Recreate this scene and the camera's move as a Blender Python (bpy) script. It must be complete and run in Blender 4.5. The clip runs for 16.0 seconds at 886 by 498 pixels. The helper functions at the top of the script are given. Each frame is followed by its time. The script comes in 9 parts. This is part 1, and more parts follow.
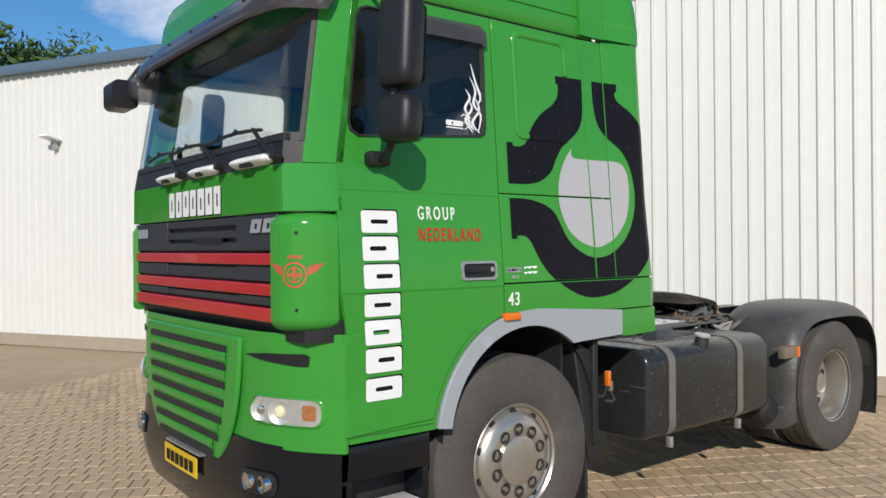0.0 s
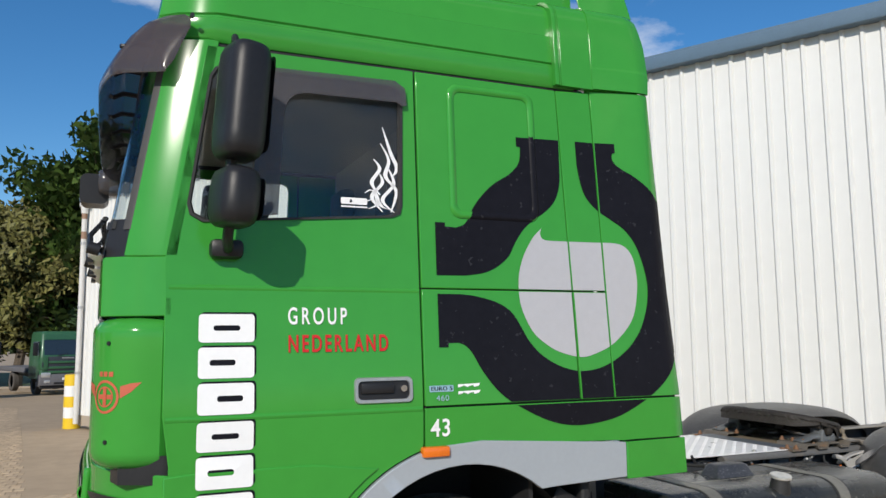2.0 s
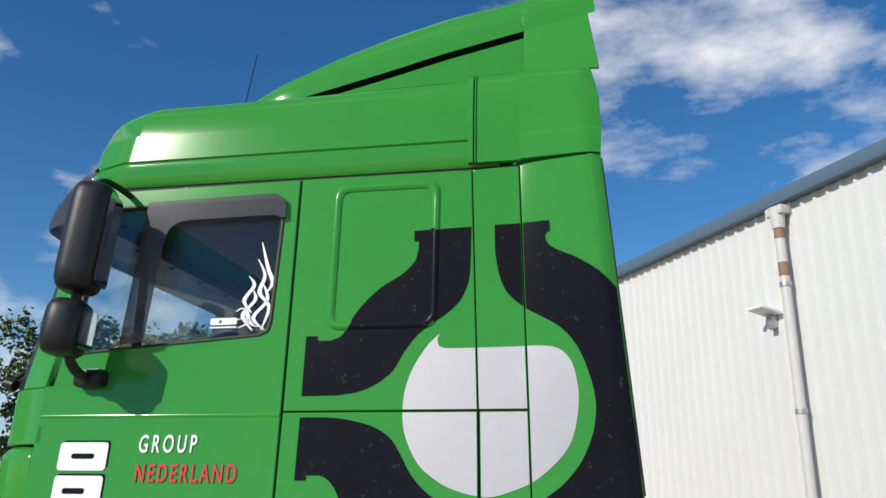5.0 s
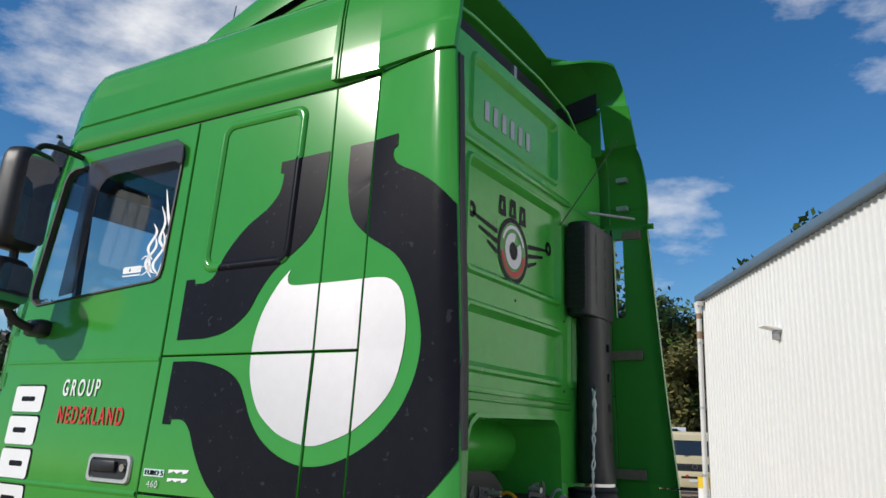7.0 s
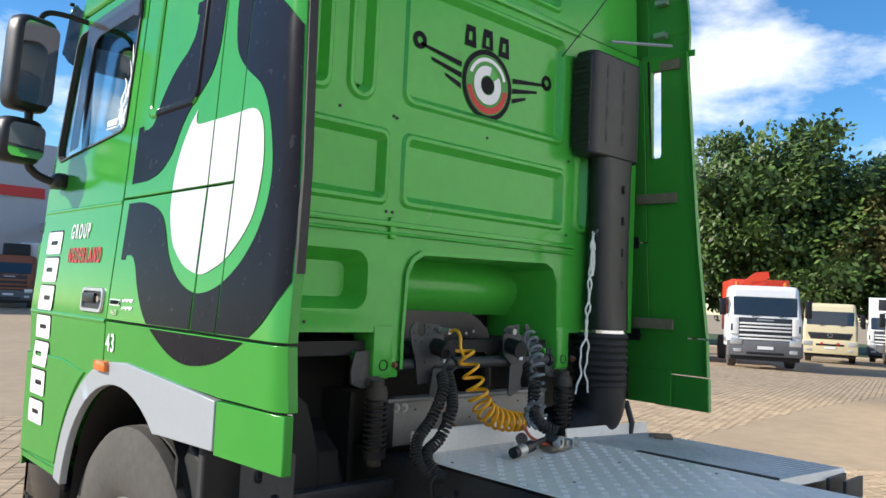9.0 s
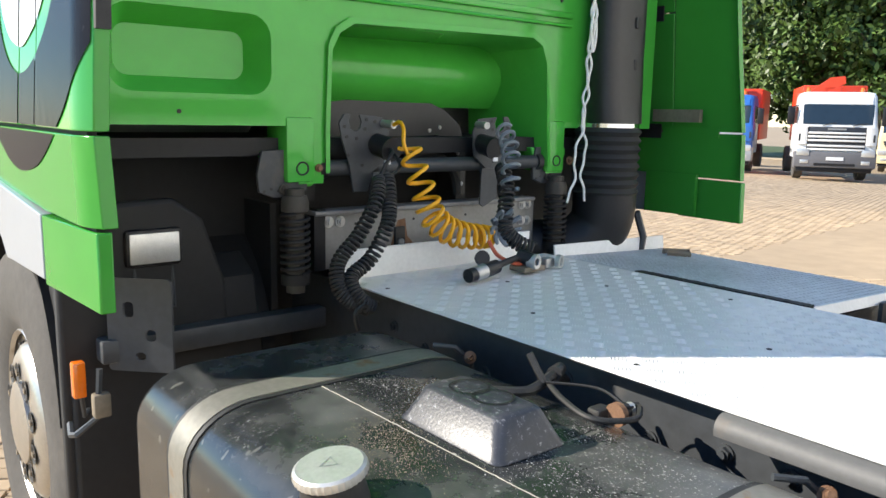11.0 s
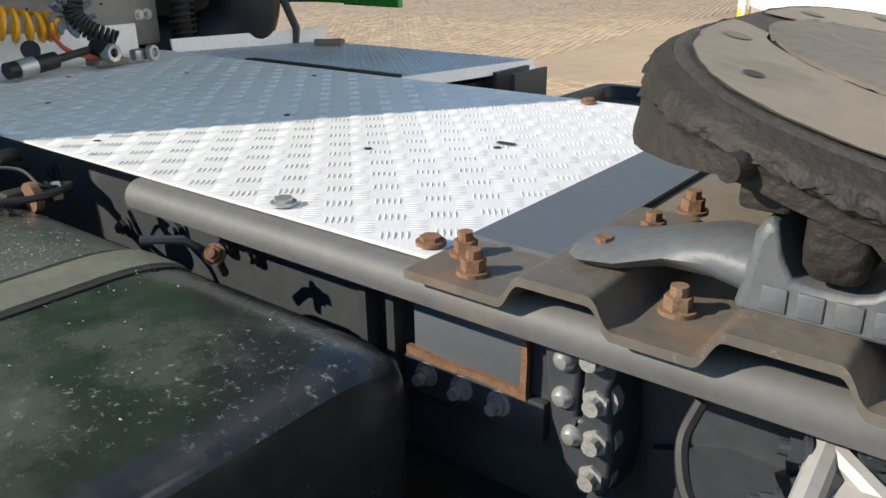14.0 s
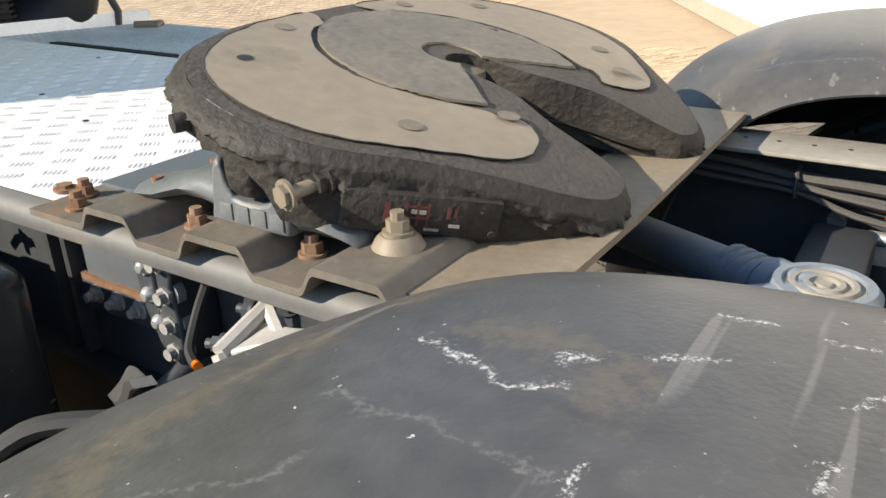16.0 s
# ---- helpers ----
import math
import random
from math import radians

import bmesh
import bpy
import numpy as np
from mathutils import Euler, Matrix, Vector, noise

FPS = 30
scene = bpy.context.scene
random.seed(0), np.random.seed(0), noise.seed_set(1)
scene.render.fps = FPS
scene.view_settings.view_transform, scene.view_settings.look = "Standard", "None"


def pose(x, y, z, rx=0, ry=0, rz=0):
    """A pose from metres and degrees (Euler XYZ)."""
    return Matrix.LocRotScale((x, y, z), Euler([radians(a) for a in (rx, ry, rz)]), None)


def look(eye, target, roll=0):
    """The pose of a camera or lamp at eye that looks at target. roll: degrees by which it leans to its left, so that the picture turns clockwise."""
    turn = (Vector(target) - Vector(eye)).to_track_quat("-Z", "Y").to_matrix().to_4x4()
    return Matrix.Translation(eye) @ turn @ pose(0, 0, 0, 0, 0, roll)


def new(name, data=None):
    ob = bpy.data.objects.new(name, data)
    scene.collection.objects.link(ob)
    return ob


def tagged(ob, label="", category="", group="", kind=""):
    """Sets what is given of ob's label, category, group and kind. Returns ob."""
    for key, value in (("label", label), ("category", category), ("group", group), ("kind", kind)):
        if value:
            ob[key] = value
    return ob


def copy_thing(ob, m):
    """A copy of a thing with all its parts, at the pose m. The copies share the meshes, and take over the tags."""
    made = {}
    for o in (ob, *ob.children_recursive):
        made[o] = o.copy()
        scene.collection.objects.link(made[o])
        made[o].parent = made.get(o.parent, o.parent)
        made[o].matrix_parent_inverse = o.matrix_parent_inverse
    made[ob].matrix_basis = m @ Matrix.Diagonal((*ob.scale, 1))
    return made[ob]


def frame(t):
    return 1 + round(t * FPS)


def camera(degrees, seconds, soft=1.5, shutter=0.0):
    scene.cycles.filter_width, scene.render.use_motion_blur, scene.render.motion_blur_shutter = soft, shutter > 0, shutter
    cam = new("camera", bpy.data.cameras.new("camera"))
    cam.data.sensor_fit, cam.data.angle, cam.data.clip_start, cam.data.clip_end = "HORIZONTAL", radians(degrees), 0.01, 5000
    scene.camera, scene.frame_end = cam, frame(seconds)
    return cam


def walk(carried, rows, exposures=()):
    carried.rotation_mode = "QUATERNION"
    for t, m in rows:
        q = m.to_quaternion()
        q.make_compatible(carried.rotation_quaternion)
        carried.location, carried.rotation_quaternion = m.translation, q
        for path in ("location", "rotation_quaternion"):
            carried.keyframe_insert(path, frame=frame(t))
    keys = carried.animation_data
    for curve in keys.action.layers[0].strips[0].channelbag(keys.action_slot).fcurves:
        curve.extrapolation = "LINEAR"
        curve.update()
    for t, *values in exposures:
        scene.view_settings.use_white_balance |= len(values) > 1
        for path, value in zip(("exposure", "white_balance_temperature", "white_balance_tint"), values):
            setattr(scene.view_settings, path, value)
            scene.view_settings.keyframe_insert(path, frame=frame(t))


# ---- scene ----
cam = camera(59.5, 16.0)
PATH = [  # seconds, eye, target, roll
    (0, (-2.906, -3.014, 1.725), (-1.664, -1.446, 1.718), -0.5),
    (0.5, (-2.462, -3.011, 1.75), (-1.334, -1.36, 1.751), -0.6),
    (1, (-2.065, -2.955, 1.72), (-1.067, -1.223, 1.772), -0.8),
    (1.5, (-1.643, -2.922, 1.729), (-0.753, -1.136, 1.873), -0.7),
    (2, (-1.302, -2.939, 1.799), (-0.52, -1.113, 2.027), -0.5),
    (2.5, (-0.982, -2.935, 1.8), (-0.362, -1.062, 2.13), -0.6),
    (3, (-0.583, -2.981, 1.83), (-0.188, -1.067, 2.254), -0.4),
    (3.5, (-0.22, -2.989, 1.796), (-0.028, -1.066, 2.313), -0.3),
    (4, (0.147, -2.92, 1.779), (0.189, -1.005, 2.354), -0.1),
    (4.2, (0.301, -2.909, 1.764), (0.285, -0.996, 2.348), -0.1),
    (6.3, (1.797, -2.17, 1.749), (0.935, -0.442, 2.271), 1.8),
    (6.5, (1.899, -2.081, 1.752), (0.985, -0.377, 2.264), 1.9),
    (7, (2.205, -1.888, 1.759), (1.18, -0.235, 2.225), 2.1),
    (7.5, (2.436, -1.688, 1.733), (1.292, -0.1, 2.144), 2.2),
    (8, (2.617, -1.475, 1.721), (1.363, 0.043, 2.07), 2.4),
    (8.5, (2.845, -1.315, 1.696), (1.49, 0.129, 1.973), 2.4),
    (9, (2.936, -1.156, 1.675), (1.477, 0.206, 1.798), 2.6),
    (9.5, (2.883, -0.988, 1.632), (1.383, 0.335, 1.613), 2.6),
    (9.7, (2.854, -0.919, 1.629), (1.349, 0.394, 1.54), 2.7),
    (11.8, (2.649, -0.17, 1.495), (1.124, 1.051, 1.069), 0.3),
    (12, (2.653, -0.113, 1.471), (1.133, 1.105, 1.018), 0.2),
    (12.5, (2.745, 0.027, 1.437), (1.246, 1.237, 0.899), -0.1),
    (13, (2.848, 0.106, 1.407), (1.41, 1.356, 0.8), -0.3),
    (13.5, (2.928, 0.147, 1.393), (1.618, 1.498, 0.716), -0.5),
    (14, (3.016, 0.151, 1.395), (1.863, 1.61, 0.661), -0.8),
    (14.5, (3.1, 0.131, 1.418), (2.067, 1.662, 0.65), -1.1),
    (15, (3.237, 0.155, 1.434), (2.25, 1.703, 0.642), -1.2),
    (15.5, (3.363, 0.164, 1.446), (2.378, 1.708, 0.642), -1.3),
    (16, (3.538, 0.163, 1.45), (2.537, 1.696, 0.644), -1.5),
]
walk(cam, [(t, look(eye, target, roll)) for t, eye, target, roll in PATH],
     exposures=[(0.0, -0.36, 6800, 10), (4.0, -0.3, 6600, 10), (6.5, -0.5, 6700, 10), (7.2, -0.38, 6700, 10), (8.0, 0.0, 6600, 10), (9.0, 0.35, 6800, 10), (12.0, 0.95, 7000, 10), (13.5, 0.32, 7000, 10), (14.5, 0.34, 7200, 10), (16.0, 0.85, 7500, 10)])

# ---- sky and sun ----
SUN_X, SUN_Y = -1.05, -1.35   # towards the sun, per metre of height
sun_el = math.atan2(1, math.hypot(SUN_X, SUN_Y))
sun_az = math.atan2(SUN_X, SUN_Y)
world = bpy.data.worlds.new("sky")
scene.world = world
world.use_nodes = True
wn, wl = world.node_tree.nodes, world.node_tree.links
wn.clear()
sky = wn.new("ShaderNodeTexSky")
sky.sky_type, sky.sun_disc, sky.sun_elevation, sky.sun_rotation = "NISHITA", False, sun_el, sun_az
sky.air_density, sky.dust_density, sky.ozone_density = 1.0, 0.0, 5.0
wtc = wn.new("ShaderNodeTexCoord")
wmap = wn.new("ShaderNodeMapping")
wmap.inputs["Scale"].default_value = (1.0, 1.0, 2.2)
wmap.inputs["Location"].default_value = (0.35, 0.1, 0.0)
wnoise = wn.new("ShaderNodeTexNoise")
wnoise.inputs["Scale"].default_value, wnoise.inputs["Detail"].default_value, wnoise.inputs["Roughness"].default_value = 2.6, 9.0, 0.58
wramp = wn.new("ShaderNodeValToRGB")
wramp.color_ramp.elements[0].position, wramp.color_ramp.elements[1].position = 0.53, 0.70
wmix = wn.new("ShaderNodeMixRGB")
wmix.inputs[2].default_value = (8.0, 8.2, 8.6, 1)
wbg = wn.new("ShaderNodeBackground")
wbg.inputs["Strength"].default_value = 0.15
wout = wn.new("ShaderNodeOutputWorld")
wl.new(wtc.outputs["Generated"], wmap.inputs["Vector"])
wl.new(wmap.outputs["Vector"], wnoise.inputs["Vector"])
clouds = wnoise.outputs["Fac"]
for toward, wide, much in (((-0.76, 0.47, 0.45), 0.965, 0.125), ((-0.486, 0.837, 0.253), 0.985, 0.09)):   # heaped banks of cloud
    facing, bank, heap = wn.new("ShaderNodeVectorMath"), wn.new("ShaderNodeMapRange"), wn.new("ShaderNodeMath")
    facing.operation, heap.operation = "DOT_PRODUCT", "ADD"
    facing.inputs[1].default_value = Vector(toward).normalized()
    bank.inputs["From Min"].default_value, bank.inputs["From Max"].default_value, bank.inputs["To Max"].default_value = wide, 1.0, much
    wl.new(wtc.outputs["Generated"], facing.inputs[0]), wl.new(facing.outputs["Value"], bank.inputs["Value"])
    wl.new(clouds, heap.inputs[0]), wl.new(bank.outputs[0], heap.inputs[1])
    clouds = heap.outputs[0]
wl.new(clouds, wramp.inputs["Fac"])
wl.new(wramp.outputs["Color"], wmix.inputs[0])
wsat = wn.new("ShaderNodeHueSaturation")
wsat.inputs["Saturation"].default_value = 1.22
wl.new(sky.outputs["Color"], wsat.inputs["Color"])
wl.new(wsat.outputs["Color"], wmix.inputs[1])
wl.new(wmix.outputs["Color"], wbg.inputs["Color"])
wl.new(wbg.outputs["Background"], wout.inputs["Surface"])
sun = new("sun", bpy.data.lights.new("sun", "SUN"))
sun.data.energy, sun.data.angle, sun.data.color = 4.9, radians(0.53), (1.0, 0.95, 0.87)
sun.matrix_world = look((SUN_X * 30, SUN_Y * 30, 30), (0, 0, 0))

# ---- materials ----
def mat(name, color, rough=0.5, metal=0.0, vary=0.12, scale=6.0, bump=0.0, bscale=60.0, coat=0.0, dirt=None, dirt_amount=0.0, dscale=3.0, dsharp=0.12, spec=0.5, specks=None, speck_level=0.70, scratch=None, scuffs=None, scuff_level=0.60, settle=False, marks=()):
    """A surface with colour variation at two scales, fine relief, and dirt or wear with its own outline."""
    m = bpy.data.materials.new(name)
    m.use_nodes = True
    n, l = m.node_tree.nodes, m.node_tree.links
    b = n["Principled BSDF"]
    b.inputs["Roughness"].default_value, b.inputs["Metallic"].default_value = rough, metal
    b.inputs["Coat Weight"].default_value, b.inputs["Coat Roughness"].default_value = coat, 0.06
    b.inputs["Specular IOR Level"].default_value = spec
    tc = n.new("ShaderNodeTexCoord")
    def noise_node(s, detail=4.0):
        k = n.new("ShaderNodeTexNoise")
        k.inputs["Scale"].default_value, k.inputs["Detail"].default_value = s, detail
        l.new(tc.outputs["Object"], k.inputs["Vector"])
        return k
    big, fine = noise_node(scale), noise_node(scale * 9)
    add = n.new("ShaderNodeMath")
    add.operation = "ADD"
    l.new(big.outputs["Fac"], add.inputs[0]), l.new(fine.outputs["Fac"], add.inputs[1])
    ramp = n.new("ShaderNodeMapRange")
    ramp.inputs["From Min"].default_value, ramp.inputs["From Max"].default_value = 0.6, 1.4
    ramp.inputs["To Min"].default_value, ramp.inputs["To Max"].default_value = 1 - vary, 1 + vary
    l.new(add.outputs[0], ramp.inputs["Value"])
    mul = n.new("ShaderNodeVectorMath")
    mul.operation = "SCALE"
    mul.inputs[0].default_value = color
    l.new(ramp.outputs[0], mul.inputs["Scale"])
    out = mul.outputs[0]
    up = None
    # settle keeps dirt and scuffs to faces that look upwards
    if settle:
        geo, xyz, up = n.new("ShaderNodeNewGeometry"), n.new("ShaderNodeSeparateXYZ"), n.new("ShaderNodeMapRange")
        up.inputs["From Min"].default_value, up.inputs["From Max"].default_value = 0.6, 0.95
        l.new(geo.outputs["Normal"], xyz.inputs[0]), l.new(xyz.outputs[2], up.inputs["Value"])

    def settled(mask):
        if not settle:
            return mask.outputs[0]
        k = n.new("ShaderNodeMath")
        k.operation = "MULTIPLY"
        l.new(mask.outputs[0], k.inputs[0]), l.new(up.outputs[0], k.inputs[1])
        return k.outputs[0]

    if dirt:
        d = noise_node(dscale, 8.0)
        d.inputs["Roughness"].default_value = 0.65
        mask = n.new("ShaderNodeMapRange")
        mask.inputs["From Min"].default_value, mask.inputs["From Max"].default_value = 0.62 - 0.3 * dirt_amount, 0.62 - 0.3 * dirt_amount + dsharp
        l.new(d.outputs["Fac"], mask.inputs["Value"])
        mix = n.new("ShaderNodeMixRGB")
        mix.inputs[2].default_value = (*dirt, 1)
        l.new(settled(mask), mix.inputs[0]), l.new(out, mix.inputs[1])
        out = mix.outputs[0]
        rr = n.new("ShaderNodeMapRange")
        rr.inputs["To Min"].default_value, rr.inputs["To Max"].default_value = rough, min(1, rough + 0.35)
        l.new(settled(mask), rr.inputs["Value"]), l.new(rr.outputs[0], b.inputs["Roughness"])
    for tint, level, sc, stretch in ((specks, speck_level, 150.0, (1, 1, 1)), (scratch, 0.675, 40.0, (1.0, 0.05, 1.0))):
        if tint:
            mp = n.new("ShaderNodeMapping")
            mp.inputs["Scale"].default_value = stretch
            mp.inputs["Rotation"].default_value = (0, 0, 0.5)
            l.new(tc.outputs["Object"], mp.inputs["Vector"])
            k = noise_node(sc, 2.0)
            l.new(mp.outputs[0], k.inputs["Vector"])
            mask = n.new("ShaderNodeMapRange")
            mask.inputs["From Min"].default_value, mask.inputs["From Max"].default_value = level, level + 0.03
            l.new(k.outputs["Fac"], mask.inputs["Value"])
            mix = n.new("ShaderNodeMixRGB")
            mix.inputs[2].default_value = (*tint, 1)
            l.new(mask.outputs[0], mix.inputs[0]), l.new(out, mix.inputs[1])
            out = mix.outputs[0]
    if scuffs:  # ragged patches of fine scuffs
        where, ragged = noise_node(6.0, 2.0), noise_node(90.0, 9.0)
        ragged.inputs["Roughness"].default_value = 0.78
        masks = []
        for k, lo, hi in ((where, scuff_level, scuff_level + 0.12), (ragged, 0.57, 0.70)):
            mask = n.new("ShaderNodeMapRange")
            mask.inputs["From Min"].default_value, mask.inputs["From Max"].default_value = lo, hi
            l.new(k.outputs["Fac"], mask.inputs["Value"])
            masks.append(mask)
        both = n.new("ShaderNodeMath")
        both.operation = "MULTIPLY"
        l.new(masks[0].outputs[0], both.inputs[0]), l.new(masks[1].outputs[0], both.inputs[1])
        mix = n.new("ShaderNodeMixRGB")
        mix.inputs[2].default_value = (*scuffs, 1)
        l.new(settled(both), mix.inputs[0]), l.new(out, mix.inputs[1])
        out = mix.outputs[0]
    for lines, tint, width, level, grain, opacity in marks:  # scrapes along short lines, broken up by a ragged grain
        warp, flat = n.new("ShaderNodeVectorMath"), n.new("ShaderNodeVectorMath")
        warp.operation, flat.operation = "MULTIPLY_ADD", "MULTIPLY"
        wn = noise_node(25.0, 3.0)
        warp.inputs[1].default_value = (0.05, 0.05, 0.0)
        flat.inputs[1].default_value = (1, 1, 0)
        l.new(wn.outputs["Color"], warp.inputs[0]), l.new(tc.outputs["Object"], warp.inputs[2])
        l.new(warp.outputs[0], flat.inputs[0])
        best = None
        for x0, y0, x1, y1 in lines:
            ba = Vector((x1 - x0, y1 - y0, 0))
            pa, dot, along, rest, dist, near = [n.new("ShaderNodeVectorMath") for _ in range(5)] + [n.new("ShaderNodeMapRange")]
            pa.operation, dot.operation, along.operation, rest.operation, dist.operation = "SUBTRACT", "DOT_PRODUCT", "SCALE", "SUBTRACT", "LENGTH"
            pa.inputs[1].default_value = (x0 + 0.025, y0 + 0.025, 0)
            dot.inputs[1].default_value = ba / ba.length_squared
            along.inputs[0].default_value = ba
            clamp = n.new("ShaderNodeClamp")
            l.new(flat.outputs[0], pa.inputs[0]), l.new(pa.outputs[0], dot.inputs[0]), l.new(dot.outputs["Value"], clamp.inputs[0])
            l.new(clamp.outputs[0], along.inputs["Scale"]), l.new(pa.outputs[0], rest.inputs[0]), l.new(along.outputs[0], rest.inputs[1])
            l.new(rest.outputs[0], dist.inputs[0]), l.new(dist.outputs["Value"], near.inputs["Value"])
            near.inputs["From Min"].default_value, near.inputs["From Max"].default_value = width, 0.0
            if best:
                top = n.new("ShaderNodeMath")
                top.operation = "MAXIMUM"
                l.new(best.outputs[0], top.inputs[0]), l.new(near.outputs[0], top.inputs[1])
                best = top
            else:
                best = near
        rag = noise_node(grain, 9.0)
        rag.inputs["Roughness"].default_value = 0.75
        total, mask = n.new("ShaderNodeMath"), n.new("ShaderNodeMapRange")
        total.operation = "MULTIPLY_ADD"
        total.inputs[1].default_value = 0.35
        l.new(best.outputs[0], total.inputs[0]), l.new(rag.outputs["Fac"], total.inputs[2])
        mask.inputs["From Min"].default_value, mask.inputs["From Max"].default_value = level, level + 0.12
        l.new(total.outputs[0], mask.inputs["Value"])
        gate = n.new("ShaderNodeMath")
        gate.operation = "GREATER_THAN"
        gate.inputs[1].default_value = 0.001
        mask.inputs["To Max"].default_value = opacity
        both = n.new("ShaderNodeMath")
        both.operation = "MULTIPLY"
        l.new(best.outputs[0], gate.inputs[0]), l.new(gate.outputs[0], both.inputs[0]), l.new(mask.outputs[0], both.inputs[1])
        mix = n.new("ShaderNodeMixRGB")
        mix.inputs[2].default_value = (*tint, 1)
        l.new(both.outputs[0], mix.inputs[0]), l.new(out, mix.inputs[1])
        out = mix.outputs[0]
    l.new(out, b.inputs["Base Color"])
    if bump:
        k = noise_node(bscale, 3.0)
        bp = n.new("ShaderNodeBump")
        bp.inputs["Strength"].default_value, bp.inputs["Distance"].default_value = bump, 0.004
        l.new(k.outputs["Fac"], bp.inputs["Height"]), l.new(bp.outputs[0], b.inputs["Normal"])
    return m


def glass_mat(name, tint, rough=0.0, alpha=0.25):
    m = bpy.data.materials.new(name)
    m.use_nodes = True
    n, l = m.node_tree.nodes, m.node_tree.links
    n.clear()
    tr, gl, mix, fr, out = n.new("ShaderNodeBsdfTransparent"), n.new("ShaderNodeBsdfGlossy"), n.new("ShaderNodeMixShader"), n.new("ShaderNodeLayerWeight"), n.new("ShaderNodeOutputMaterial")
    tr.inputs["Color"].default_value = (*tint, 1)
    gl.inputs["Roughness"].default_value = rough
    fr.inputs["Blend"].default_value = 0.5
    power, gloss = n.new("ShaderNodeMath"), n.new("ShaderNodeMath")
    power.operation, gloss.operation = "POWER", "MULTIPLY_ADD"
    power.inputs[1].default_value, gloss.inputs[1].default_value, gloss.inputs[2].default_value = 4.5, 0.9, 0.04
    l.new(fr.outputs["Facing"], power.inputs[0]), l.new(power.outputs[0], gloss.inputs[0])
    l.new(gloss.outputs[0], mix.inputs[0]), l.new(tr.outputs[0], mix.inputs[1]), l.new(gl.outputs[0], mix.inputs[2]), l.new(mix.outputs[0], out.inputs["Surface"])
    return m


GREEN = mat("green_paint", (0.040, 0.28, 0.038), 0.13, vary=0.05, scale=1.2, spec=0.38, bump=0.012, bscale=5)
# The same green, its colour lightened for light bounced onto the rear wall.
GREEN_BOUNCE = mat("green_paint_bounce_lightened", (0.058, 0.42, 0.055), 0.18, spec=0.5, vary=0.08, scale=2.0, bump=0.02, bscale=7, dirt=(0.05, 0.26, 0.05), dirt_amount=-0.08, dscale=5)
DECAL_BLACK = mat("black_foil", (0.011, 0.011, 0.015), 0.27, vary=0.15, scale=3, spec=0.06, scratch=(0.03, 0.03, 0.036))
SILVER = mat("silver_foil", (0.54, 0.525, 0.535), 0.45, metal=0.3, vary=0.04, scale=30)
WHITE_FOIL = mat("white_foil", (0.82, 0.82, 0.82), 0.45, vary=0.03)
RED_FOIL = mat("red_foil", (0.55, 0.015, 0.015), 0.4, vary=0.05)
RED_DULL = mat("faded_red_foil", (0.5, 0.10, 0.05), 0.5, vary=0.1, scale=20)
PLASTIC = mat("black_plastic", (0.016, 0.016, 0.018), 0.40, spec=0.35, vary=0.2, scale=8, bump=0.15, bscale=500)
PLASTIC_MATT = mat("worn_black_plastic", (0.017, 0.017, 0.018), 0.42, vary=0.25, scale=5, bump=0.1, bscale=300, dirt=(0.045, 0.043, 0.038), dirt_amount=-0.1, dscale=7)
UNDER = mat("dark_underbody", (0.012, 0.012, 0.013), 0.7, vary=0.3, scale=5, dirt=(0.03, 0.028, 0.025), dirt_amount=0.0, dscale=6)
HEADLINER = mat("grey_headliner", (0.30, 0.30, 0.30), 0.9, vary=0.1, scale=20)
DUSTY_CAST = mat("dusty_grey_casting", (0.10, 0.107, 0.112), 0.5, vary=0.2, scale=12, bump=0.12, bscale=220, dirt=(0.20, 0.17, 0.125), dirt_amount=0.1, dscale=9, dsharp=0.4)
EDGE = mat("grey_edge_steel", (0.105, 0.103, 0.10), 0.6, vary=0.15, scale=9, dirt=(0.23, 0.165, 0.105), dirt_amount=0.15, dscale=5, dsharp=0.35)
CORRODED = mat("corroded_nut", (0.27, 0.265, 0.25), 0.7, vary=0.3, scale=40, bump=0.3, bscale=200, dirt=(0.26, 0.13, 0.06), dirt_amount=0.0, dscale=30)
CAP_METAL = mat("dusty_bare_metal", (0.62, 0.61, 0.57), 0.32, metal=0.6, vary=0.15, scale=14, dirt=(0.45, 0.42, 0.35), dirt_amount=0.1, dscale=20, dsharp=0.3)
DUSTY_NUT = mat("dusty_rusty_nut", (0.20, 0.12, 0.07), 0.85, vary=0.35, scale=40, bump=0.3, bscale=200, dirt=(0.25, 0.20, 0.14), dirt_amount=0.1, dscale=25)
GREY_PAINT = mat("grey_paint", (0.33, 0.36, 0.39), 0.35, vary=0.04, coat=0.3)
BUMPER = mat("dark_bumper_paint", (0.007, 0.008, 0.011), 0.16, vary=0.1, spec=0.35)
TYRE = mat("tyre_rubber", (0.072, 0.066, 0.059), 0.85, vary=0.2, scale=4, bump=0.2, bscale=120, dirt=(0.17, 0.145, 0.115), dirt_amount=0.2, dscale=4, dsharp=0.5)
RIM = mat("silver_wheel_paint", (0.46, 0.43, 0.385), 0.30, metal=0.75, vary=0.1, scale=10, dirt=(0.25, 0.19, 0.13), dirt_amount=0.05, dscale=9)
CHASSIS = mat("dark_chassis_paint", (0.042, 0.047, 0.053), 0.5, vary=0.25, scale=5, dirt=(0.10, 0.09, 0.08), dirt_amount=0.05, dscale=6, bump=0.08, bscale=90)
